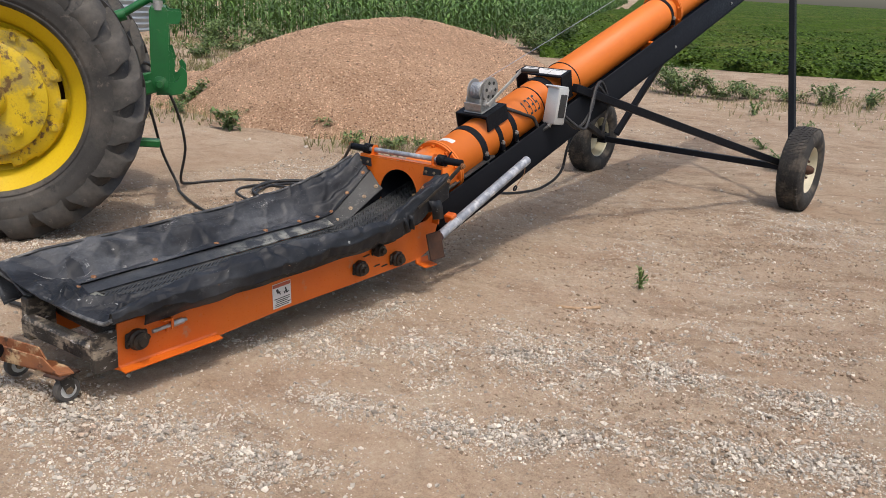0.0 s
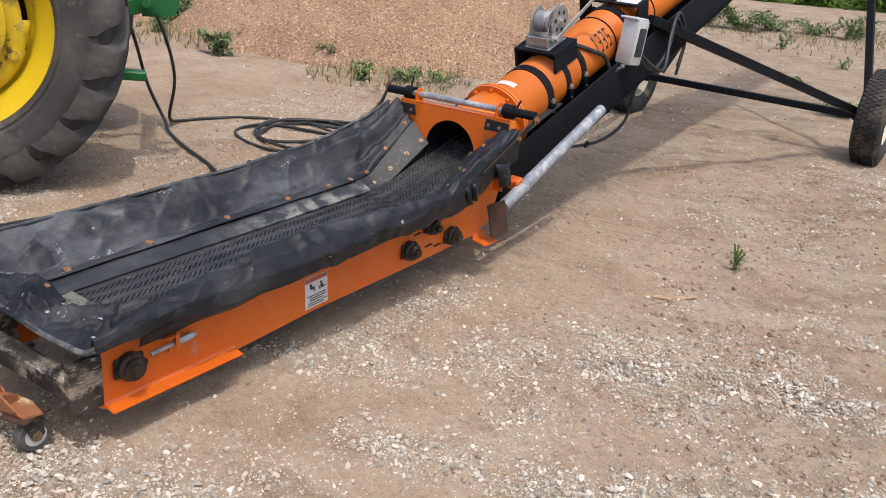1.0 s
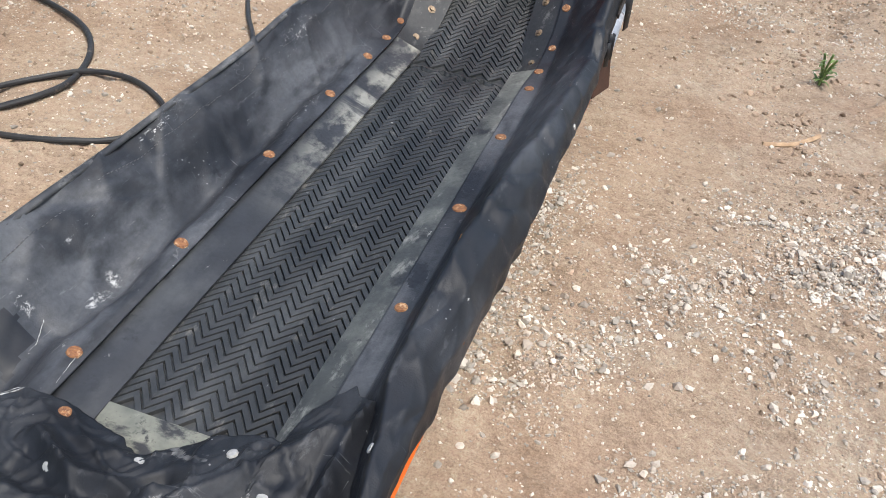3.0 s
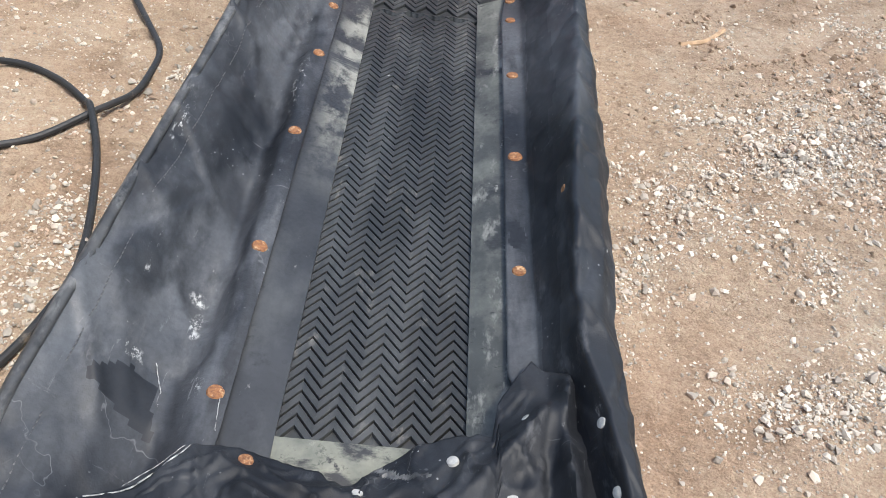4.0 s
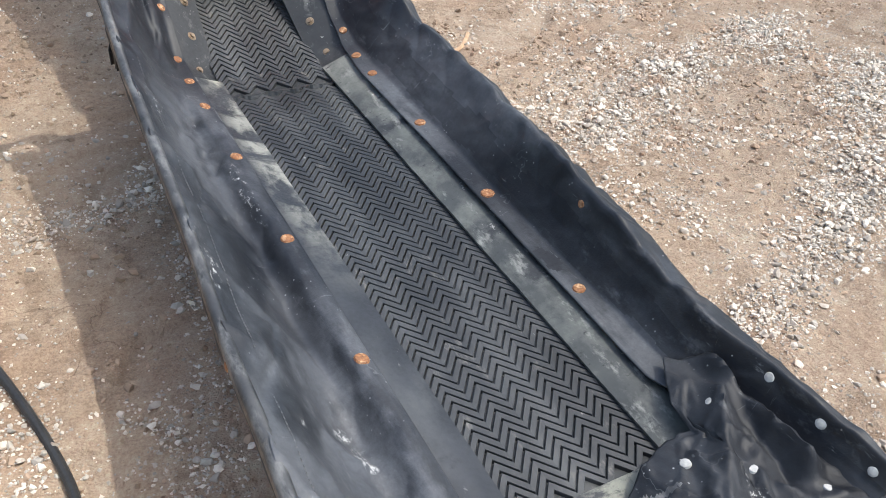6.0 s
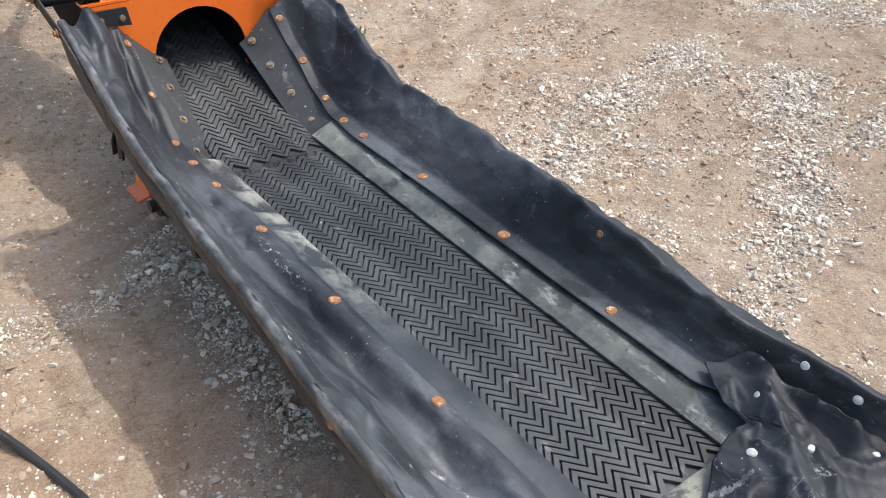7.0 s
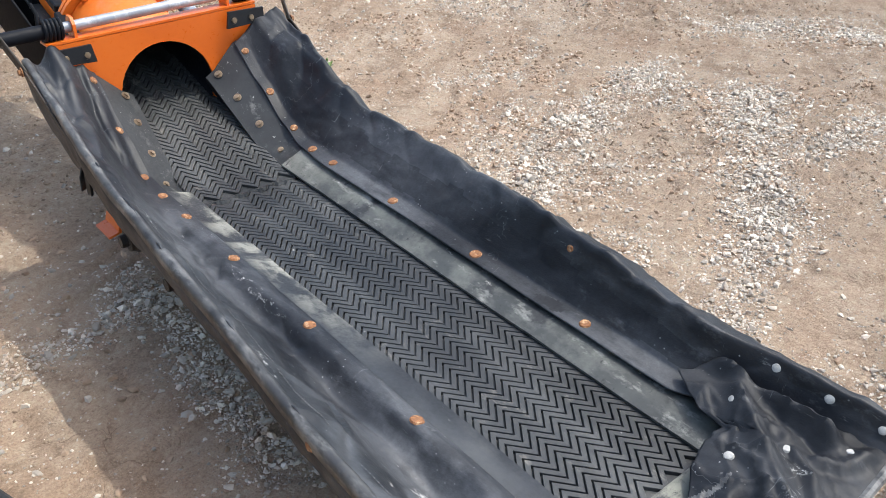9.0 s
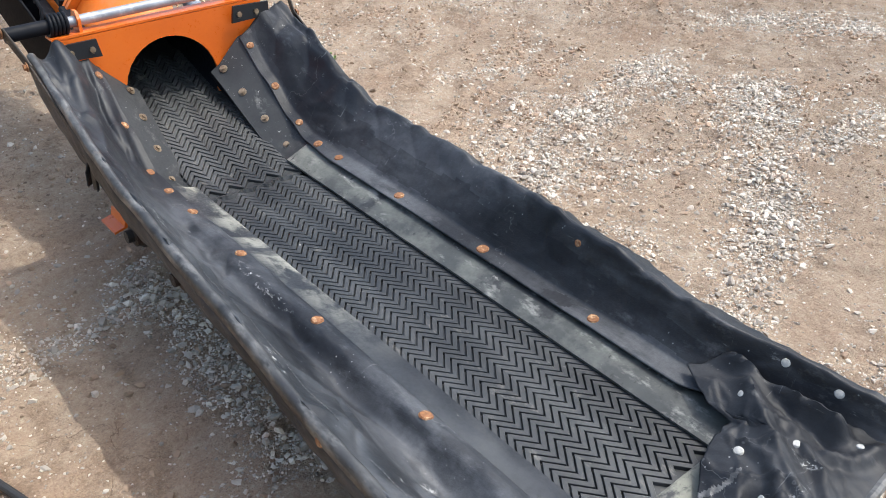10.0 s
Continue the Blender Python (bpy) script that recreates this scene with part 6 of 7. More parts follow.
# quick hitch
for x in (-0.47, -1.15):
    bm = bmesh.new()
    prism(bm, [(0.90, 0.88), (0.90, 1.40), (0.945, 1.42), (1.00, 1.42), (1.015, 1.40), (1.015, 0.88)], 0.075, lambda a, b, c: (x + c - 0.037, a, b))
    post = part("hitch_post", bm, M["green"], tractor, "green quick-hitch post", sharp=20)
    bm = bmesh.new()
    prism(bm, [(0.93, 0.862), (0.93, 0.945), (1.03, 0.945), (1.062, 0.955), (1.085, 0.99), (1.075, 1.03), (1.095, 1.05), (1.125, 1.01), (1.125, 0.93), (1.095, 0.875), (1.03, 0.862)], 0.030, lambda a, b, c: (x + c - 0.015, a, b))
    part("hook", bm, M["green"], post)
    bm = bmesh.new()
    prism(bm, [(1.01, 0.94), (1.01, 1.14), (1.03, 1.15), (1.055, 1.06), (1.035, 1.00), (1.05, 0.95)], 0.018, lambda a, b, c: (x + c - 0.009, a, b))
    part("latch", bm, M["green"], post)
    bm = bmesh.new()
    prism(bm, [(1.00, 1.32), (1.00, 1.40), (1.09, 1.40), (1.10, 1.37), (1.08, 1.32)], 0.05, lambda a, b, c: (x + c - 0.025, a, b))
    part("ear", bm, M["green"], post)
    bm = bmesh.new()
    beam(bm, (x, 0.10, 0.68), (x, 0.98, 0.935), 0.05, 0.085, 0.01)
    part("lower_link", bm, M["green"], tractor)
    bm = bmesh.new()
    lathe(bm, (x - 0.04, 0.955, 0.935), (1, 0, 0), [(0, 0.05), (0.085, 0.05), (0.09, 0.025), (0.12, 0.022)], 20)
    part("link_pin", bm, M["green"], tractor)
bm = bmesh.new()
beam(bm, (-1.15, 0.95, 1.38), (-0.47, 0.95, 1.38), 0.09, 0.09, 0.01)
part("hitch_bar", bm, M["green"], tractor)
bm = bmesh.new()
rod(bm, (-0.62, 0.30, 1.20), (-0.62, 0.75, 1.36), 0.038, 16)
rod(bm, (-0.62, 0.70, 1.34), (-0.62, 0.98, 1.52), 0.026, 14)
box(bm, (-0.62, 0.95, 1.50), (0.05, 0.10, 0.12), None, 0.01)
part("lift_link", bm, M["green"], tractor, "green lift link")
bm = bmesh.new()
box(bm, (-0.60, 0.72, 0.53), (0.10, 0.44, 0.05), Euler((radians(-3), 0, 0)).to_matrix(), 0.008)
part("drawbar", bm, M["green"], tractor)
bm = bmesh.new()
rod(bm, (-0.45, 0.955, 1.40), (-0.45, 0.955, 1.46), 0.03, 12)
part("pin", bm, M["zinc"], tractor)


# ---- hydraulic hoses ----
def hose(pts, r, label, name="hydraulic_hose", per=8):
    bm = bmesh.new()
    p3 = []
    for p in pts:
        z = p[2] if len(p) > 2 else r + 0.004 + relief(p[0], p[1])
        p3.append((p[0], p[1], z))
    sweep(bm, smooth_path(p3, per), r, 10)
    ob = new(name, finish(name, bm, M["hose"]))
    tagged(ob, label, "hose", "hydraulic hoses")
    return ob


hose([(-5.70, 3.20, 1.00), (-5.78, 3.36, 0.95), (-5.84, 3.52, 0.62), (-5.86, 3.62, 0.30), (-5.80, 3.70, 0.06), (-5.66, 3.64), (-5.28, 3.50), (-4.86, 3.37), (-4.64, 3.27), (-4.49, 3.12), (-4.42, 2.95), (-4.42, 2.80), (-4.51, 2.60), (-4.54, 2.44), (-4.56, 2.10), (-4.45, 1.80), (-4.10, 1.64), (-3.80, 1.70), (-3.45, 1.62)], 0.0108, "black hydraulic hose hanging from the tractor and trailing over soil")
hose([(-5.66, 3.26, 1.00), (-5.72, 3.46, 0.98), (-5.75, 3.66, 0.70), (-5.76, 3.76, 0.36), (-5.80, 3.74, 0.08), (-5.86, 3.86), (-5.84, 4.06), (-5.67, 4.36), (-5.36, 4.60), (-5.17, 4.78), (-4.90, 4.70), (-4.72, 4.40), (-4.74, 4.12), (-4.92, 3.90), (-5.15, 3.88), (-5.40, 3.98), (-5.50, 4.14), (-5.44, 4.32), (-5.13, 4.43), (-4.91, 4.52), (-4.70, 4.62), (-4.40, 4.75), (-4.10, 4.95)], 0.0108, "black hydraulic hose lying in loose coils on the soil")
hose([(-5.09, 4.94), (-5.34, 4.66), (-5.40, 4.32), (-5.21, 4.02), (-5.00, 4.09, 0.035), (-4.90, 4.40, 0.035), (-4.97, 4.66, 0.035), (-5.25, 4.74, 0.035), (-5.47, 4.50, 0.04), (-5.32, 4.08, 0.04), (-4.88, 3.98, 0.04), (-4.66, 4.28, 0.03), (-4.60, 4.60), (-4.42, 4.66)], 0.0108, "black hydraulic hose lying in loose coils on the soil")
hose([(-4.42, 4.02), (-4.25, 3.75), (-4.12, 3.57), (-4.00, 3.38), (-3.92, 3.24), (-3.895, 3.08), (-3.90, 2.96), (-3.95, 2.83), (-4.05, 2.69), (-4.14, 2.61), (-4.28, 2.56), (-4.43, 2.55), (-4.54, 2.60), (-4.59, 2.72), (-4.50, 2.92), (-4.39, 3.00), (-4.25, 3.02), (-4.12, 2.98), (-4.02, 2.91), (-3.965, 2.83, 0.030), (-3.88, 2.65), (-3.80, 2.41), (-3.755, 2.22), (-3.75, 2.10), (-3.765, 1.98), (-3.80, 1.87), (-3.86, 1.74), (-3.78, 1.60), (-3.50, 1.56)], 0.0098, "black hydraulic hose looped on pale soil and curving beside the hopper")
hose([(-4.77, 5.00), (-5.04, 4.84), (-5.25, 4.66), (-5.40, 4.62), (-5.05, 4.54, 0.034), (-4.82, 4.52, 0.03), (-4.66, 4.59), (-4.66, 4.71), (-4.85, 4.88, 0.034), (-5.09, 4.95), (-5.22, 4.80, 0.04), (-5.46, 4.49, 0.04), (-5.50, 4.30), (-5.30, 4.10)], 0.0105, "black hydraulic hose lying in loose coils on the soil")
# ---- heap of gravel ----
HC = Vector((-9.35, 10.2))
HA, HB = Vector((0.77, 0.638)), Vector((-0.638, 0.77))      # across and away


def heap_z(x, y):
    d = Vector((x, y)) - HC
    a, b = d.dot(HA), d.dot(HB)
    ra = 3.2 if a > 0 else 3.5
    rb = 4.4 if b < 0 else 3.4
    s = math.hypot(a / ra, b / rb) + 0.05 * noise.noise((x * 0.8, y * 0.8, 3)) + 0.02 * noise.noise((x * 2.6, y * 2.6, 3))
    top = 1.34 * (1 - math.exp(-1.35 * max(0.0, 1 - s) / 0.62)) / (1 - math.exp(-1.35 / 0.62))
    t = max(0.0, 1.15 - math.hypot((a + 3.6) / 2.0, (b + 0.6) / 2.4))
    low = 0.34 * t * t * (3 - 2 * t) * 0.7
    z = max(top, low) + 0.012 * noise.noise((x * 9, y * 9, 1)) + 0.02 * noise.noise((x * 3, y * 3, 6))
    return z + rise(x, y) - 0.02 if max(top, low) > 0.001 else rise(x, y) - 0.08


xs, ys = np.arange(-16, -5.2, 0.07), np.arange(4.6, 15.5, 0.07)
verts = [(x, y, heap_z(x, y)) for y in ys for x in xs]
n = len(xs)
faces = []
for j in range(len(ys) - 1):
    for i in range(n - 1):
        q = (j * n + i, j * n + i + 1, (j + 1) * n + i + 1, (j + 1) * n + i)
        if max(verts[k][2] - rise(verts[k][0], verts[k][1]) for k in q) > -0.05:
            faces.append(q)
heap = tagged(stuff_mesh("gravel_mound", verts, faces, M["heap"], True), "wide heap of reddish-tan gravel on the yard", "gravel heap")


# ---- stones ----
def stones(name, places, sizes, material, flat=0.95):
    """Broken stones: jittered twelve-cornered lumps, turned at random."""
    rng = np.random.default_rng(len(places))
    k = len(places)
    g = (1 + 5 ** 0.5) / 2
    ico = np.array([(-1, g, 0), (1, g, 0), (-1, -g, 0), (1, -g, 0), (0, -1, g), (0, 1, g), (0, -1, -g), (0, 1, -g), (g, 0, -1), (g, 0, 1), (-g, 0, -1), (-g, 0, 1)]) / 1.9
    v = (ico[None] * rng.uniform(0.55, 1.20, (k, 12, 1)) + rng.uniform(-0.16, 0.16, (k, 12, 3))) * 0.82
    v *= np.asarray(sizes)[:, None, None] * np.stack([rng.uniform(0.8, 1.35, k), rng.uniform(0.65, 1.0, k), rng.uniform(0.50, flat, k)], 1)[:, None, :]
    t = rng.uniform(-0.5, 0.5, k)
    c, s = np.cos(t)[:, None], np.sin(t)[:, None]
    v[:, :, 0], v[:, :, 2] = v[:, :, 0] * c - v[:, :, 2] * s, v[:, :, 0] * s + v[:, :, 2] * c
    t = rng.uniform(0, math.tau, k)
    c, s = np.cos(t)[:, None], np.sin(t)[:, None]
    v[:, :, 0], v[:, :, 1] = v[:, :, 0] * c - v[:, :, 1] * s, v[:, :, 0] * s + v[:, :, 1] * c
    v += np.asarray(places)[:, None, :]
    base = np.array([(0, 11, 5), (0, 5, 1), (0, 1, 7), (0, 7, 10), (0, 10, 11), (1, 5, 9), (5, 11, 4), (11, 10, 2), (10, 7, 6), (7, 1, 8), (3, 9, 4), (3, 4, 2), (3, 2, 6), (3, 6, 8), (3, 8, 9), (4, 9, 5), (2, 4, 11), (6, 2, 10), (8, 6, 7), (9, 8, 1)])
    f = (base[None] + 12 * np.arange(k)[:, None, None]).reshape(-1, 3)
    return stuff_mesh(name, v.reshape(-1, 3).tolist(), f.tolist(), material)


def grit(name, places, sizes, material):
    """Small chips: jittered six-cornered lumps."""
    rng = np.random.default_rng(len(places) + 1)
    k = len(places)
    octa = np.array([(1, 0, 0), (0, 1, 0), (-1, 0, 0), (0, -1, 0), (0, 0, 0.8), (0, 0, -0.8)], float)
    v = octa[None] * rng.uniform(0.6, 1.15, (k, 6, 1)) + rng.uniform(-0.30, 0.30, (k, 6, 3))
    v *= np.asarray(sizes)[:, None, None]
    t = rng.uniform(0, math.tau, k)
    c, s = np.cos(t)[:, None], np.sin(t)[:, None]
    v[:, :, 0], v[:, :, 1] = v[:, :, 0] * c - v[:, :, 1] * s, v[:, :, 0] * s + v[:, :, 1] * c
    v += np.asarray(places)[:, None, :]
    base = np.array([(0, 1, 4), (1, 2, 4), (2, 3, 4), (3, 0, 4), (1, 0, 5), (2, 1, 5), (3, 2, 5), (0, 3, 5)])
    f = (base[None] + 6 * np.arange(k)[:, None, None]).reshape(-1, 3)
    return stuff_mesh(name, v.reshape(-1, 3).tolist(), f.tolist(), material)


BEDS = ((-2.08, 3.00, -1.58, 3.30, 0.20, 1.0), (-1.58, 3.30, -0.84, 3.54, 0.17, 1.0), (-1.75, 2.26, -1.38, 2.50, 0.22, 0.95), (-1.38, 2.50, -0.56, 3.12, 0.20, 1.0), (-1.50, 4.10, -1.30, 4.03, 0.14, 0.7),
        (-2.62, 2.35, -2.25, 2.90, 0.20, 0.62), (-2.45, 2.85, -2.05, 2.60, 0.20, 0.62), (-2.20, 3.22, -1.55, 3.58, 0.16, 0.55), (-2.10, 2.84, -1.60, 2.86, 0.22, 0.42), (-2.92, 2.15, -2.78, 2.50, 0.16, 0.75), (-2.78, 2.50, -2.80, 3.10, 0.15, 0.65), (-2.30, 2.09, -1.80, 2.20, 0.15, 0.75), (-2.48, 1.50, -2.05, 1.55, 0.30, 0.8),
        (-2.55, 1.22, -2.30, 1.25, 0.26, 0.7), (0.30, 3.90, 0.75, 3.32, 0.26, 0.75), (-0.55, 3.70, -0.95, 3.30, 0.16, 0.6), (-0.50, 2.53, -1.20, 2.60, 0.16, 0.8), (-3.72, 3.10, -3.36, 3.12, 0.12, 1.0), (-3.36, 3.25, -3.34, 2.40, 0.14, 0.85), (-3.57, 2.30, -3.52, 2.10, 0.10, 0.55),
        (-3.86, 2.42, -3.80, 1.98, 0.13, 0.6), (-5.10, 2.25, -4.50, 1.60, 0.42, 0.4), (-3.60, 8.80, -2.60, 8.30, 0.70, 0.35), (-3.30, 1.20, -2.70, 1.30, 0.30, 0.8), (-2.40, 5.05, -1.70, 5.00, 0.30, 0.30), (-1.0, 1.9, -0.4, 2.4, 0.35, 0.6), (-2.0, 7.0, 0.0, 8.2, 0.7, 0.30), (-4.6, 3.7, -5.2, 3.2, 0.30, 0.25), (-6.0, 5.0, -4.6, 5.4, 0.6, 0.35), (-0.5, 5.4, 1.2, 6.0, 0.6, 0.35))


def bed(x, y):
    best = 0.0
    for ax, ay, bx, by, r, w in BEDS:
        dx, dy = bx - ax, by - ay
        t = max(0.0, min(1.0, ((x - ax) * dx + (y - ay) * dy) / (dx * dx + dy * dy)))
        d = math.hypot(x - ax - t * dx, y - ay - t * dy) / r
        best = max(best, w * max(0.0, 1.25 - d * 0.75 + 0.55 * noise.noise((x * 3.2, y * 3.2, 8)) + 0.3 * noise.noise((x * 9, y * 9, 2)) - 0.25))
    return best


rnd = random.Random(4)
nrng = np.random.default_rng(4)
CELL = 0.05
gx, gy = np.arange(-6.3, 1.3, CELL), np.arange(0.6, 7.5, CELL)
dens = np.array([[min(1.0, bed(x + CELL / 2, y + CELL / 2)) ** 1.7 + 0.022 + 0.09 * max(0.0, noise.noise((x * 1.1, y * 1.1, 5))) for x in gx] for y in gy])
def strew(count, base, spread, power, lift):
    cells = nrng.choice(dens.size, count, p=(dens / dens.sum()).ravel())
    ex, ey = gx[cells % len(gx)] + nrng.random(count) * CELL, gy[cells // len(gx)] + nrng.random(count) * CELL
    rr = base + spread * nrng.random(count) ** power
    full = dens.ravel()[cells]
    zz = [relief(x, y) + r * (0.15 + lift * min(1.0, d) * e) for x, y, r, d, e in zip(ex.tolist(), ey.tolist(), rr.tolist(), full.tolist(), nrng.random(count).tolist())]
    return list(zip(ex.tolist(), ey.tolist(), zz)), (rr * 1.3).tolist()


tagged(stones("gravel", *strew(36000, 0.0028, 0.0100, 4.0, 1.3), M["stone"]), "loose pale limestone gravel scattered over the soil", "gravel", kind="stuff")
dens = dens + 0.004
tagged(grit("grit", *strew(100000, 0.0018, 0.0028, 1.6, 1.2), M["stone"]), "fine pale limestone grit scattered over the soil", "gravel", kind="stuff")
places, sizes = [], []
while len(places) < 5000:
    x, y = rnd.uniform(-9, 6), rnd.uniform(5.5, 20)
    if -6.2 < x < 1.2 and y < 7.5:
        continue
    if noise.noise((x * 0.7, y * 0.7, 2)) + rnd.uniform(-0.5, 0.6) > 0.1:
        r = 0.008 + 0.022 * rnd.random() ** 3
        places.append((x, y, rise(x, y) + relief(x, y) + r * 0.2))
        sizes.append(r)
tagged(stones("gravel", places, sizes, M["stone"]), "loose pale gravel farther out on the yard", "gravel", kind="stuff")
places, sizes = [], []
while len(places) < 2500:
    x, y = rnd.uniform(-14.5, -5.5), rnd.uniform(4.8, 14)
    z = heap_z(x, y)
    if z - rise(x, y) > 0.015:
        r = 0.010 + 0.017 * rnd.random() ** 3
        places.append((x, y, z + r * 0.1))
        sizes.append(r)
chips, csizes = [], []
while len(chips) < 34000:
    x, y = rnd.uniform(-14.5, -5.5), rnd.uniform(4.8, 14)
    z = heap_z(x, y)
    if z - rise(x, y) > 0.015:
        chips.append((x, y, z))
        csizes.append(0.006 + 0.010 * rnd.random() ** 2)
tagged(grit("heap_grit", chips, csizes, M["pile_stone"]), "fine reddish grit over the gravel heap", "gravel", kind="stuff")
tagged(stones("heap_stones", places, sizes, M["pile_stone"]), "small reddish stones over the gravel heap", "gravel", kind="stuff")

# crumbs of broken crust
nx, ny = nrng.uniform(-6.3, 1.2, 120000), nrng.uniform(1.0, 7.4, 120000)
places, sizes = [], []
for x, y, e, q in zip(nx.tolist(), ny.tolist(), nrng.random(120000).tolist(), nrng.random(120000).tolist()):
    if e < 0.05 + 1.3 * noise.noise((x * 0.55, y * 0.8, 21)) + 0.7 * noise.noise((x * 3, y * 3, 23)) and len(places) < 16000:
        r = 0.0022 + 0.007 * q ** 4
        places.append((x, y, relief(x, y) + 0.3 * r))
        sizes.append(r * 1.2)
tagged(grit("soil_crumbs", places, sizes, M["crumb"]), "brown crumbs of broken soil crust", "soil crumbs", kind="stuff")

# clods of soil in the tracks and under the conveyor
places, sizes = [], []
for k in range(1700):
    t = rnd.random()
    if k % 3 == 0:
        x, y = rnd.gauss(-3.62 + 0.05 * t, 0.18), 1.6 + 3.4 * t
    else:
        x, y = rnd.uniform(-6, 1), rnd.uniform(1, 9)
    r = 0.003 + 0.012 * rnd.random() ** 3
    places.append((x, y, relief(x, y) + r * 0.2))
    sizes.append(r * 1.3)
tagged(stones("soil_clods", places, sizes, M["clod"], 0.9), "crumbled brown clods of soil on the yard", "soil clods", kind="stuff")

# crumbled soil and small stones along the swept ridges
def swept_lines(count, seed, shift, base, spread):
    r0 = random.Random(seed)
    places, sizes = [], []
    while len(places) < count:
        x, y = r0.uniform(-2.6, 1.2), r0.uniform(2.6, 7.4)
        a, c = swept_at(x, y)
        if a < 0.3 or ridge(a * 1.6, c * 5.5 + shift, 2.2) * (0.6 + 0.9 * noise.noise((x * 1.4, y * 1.4, 3))) < 0.30 + 0.5 * r0.random():
            continue
        r = base + spread * r0.random() ** 4
        places.append((x, y, relief(x, y) + 0.25 * r))
        sizes.append(r * 1.3)
    return places, sizes


tagged(stones("soil_clods", *swept_lines(9000, 21, 0.0, 0.003, 0.012), M["clod"], 0.9), "rows of crumbled brown soil swept across the yard", "soil clods", kind="stuff")
tagged(stones("gravel", *swept_lines(5000, 22, 0.5, 0.003, 0.009), M["stone"]), "thin lines of small pale gravel across the yard", "gravel", kind="stuff")

# a stick
bm = bmesh.new()
sweep(bm, smooth_path([(-2.235, 3.745, 0.012), (-2.17, 3.77, 0.016), (-2.12, 3.81, 0.014), (-2.05, 3.90, 0.022)], 5), 0.009, 6)
for v in bm.verts:
    v.co += Vector((0.003, 0.003, 0.002)) * noise.noise(v.co * 60)
tagged(new("stick", finish("stick", bm, M["stick"])), "pale dry wooden stick lying on the soil", "stick")


# ---- plants ----
def blade(verts, faces, p, yaw, length, width, lift, droop, n=4):
    """A leaf that rises and bends over."""
    i0 = len(verts)
    c, s = math.cos(yaw), math.sin(yaw)
    for k in range(n + 1):
        t = k / n
        d = length * t * math.cos(lift) * (1 - 0.15 * t)
        z = length * (t * math.sin(lift) - droop * t * t)
        w = width * (0.35 + 0.65 * math.sin(math.pi * min(1.0, 0.25 + 0.7 * t))) * (1 - t ** 4 * 0.95)
        for q in (-0.5, 0.5):
            verts.append((p[0] + c * d - s * w * q, p[1] + s * d + c * w * q, p[2] + z + abs(q) * 0.15 * w))
    for k in range(n):
        a = i0 + 2 * k
        faces.append((a, a + 1, a + 3, a + 2))


def leaf_plant(rng, verts, faces, x, y, z, h, spread, leaves, size):
    for k in range(leaves):
        a = rng.uniform(0, math.tau)
        t = rng.random()
        r = spread * math.sqrt(rng.random()) * (1.1 - 0.5 * t)
        blade(verts, faces, (x + r * math.cos(a), y + r * math.sin(a), z + h * t * (1 - 0.4 * (r / max(spread, 0.01)) ** 2)), a + rng.uniform(-0.8, 0.8), size * rng.uniform(0.6, 1.2), size * rng.uniform(0.35, 0.55), rng.uniform(-0.2, 0.8), rng.uniform(0.1, 0.6), 3)


def weed(x, y, h, spread, leaves, size, label="leafy green weed growing from bare soil", mat="weed", stems=5):
    rng = random.Random(round(x * 1000 + y * 77))
    z = rise(x, y) + relief(x, y)
    base = new("weed")
    base.location = (x, y, z)
    tagged(base, label, "weed", "weeds on the yard")
    bm = bmesh.new()
    tips = []
    for k in range(stems):
        a = rng.uniform(0, math.tau)
        r = spread * rng.uniform(0.3, 0.8)
        tip = (r * math.cos(a), r * math.sin(a), h * rng.uniform(0.6, 1.0))
        tips.append(tip)
        sweep(bm, smooth_path([(0, 0, -0.01), (tip[0] * 0.35, tip[1] * 0.35, tip[2] * 0.55), tip], 3), 0.004 + 0.006 * h, 5)
    part("stem", bm, M[mat], base)
    verts, faces = [], []
    for k in range(leaves):
        tip = tips[k % stems]
        t = rng.uniform(0.15, 1.0)
        p = (tip[0] * t + rng.gauss(0, 0.10 * spread), tip[1] * t + rng.gauss(0, 0.10 * spread), tip[2] * t * (0.75 + 0.25 * t))
        blade(verts, faces, p, rng.uniform(0, math.tau), size * rng.uniform(0.6, 1.3), size * rng.uniform(0.28, 0.45), rng.uniform(-0.1, 0.9), rng.uniform(0.1, 0.7), 3)
    ob = stuff_mesh("leaves", verts, faces, M[mat])
    ob.parent = base
    return base


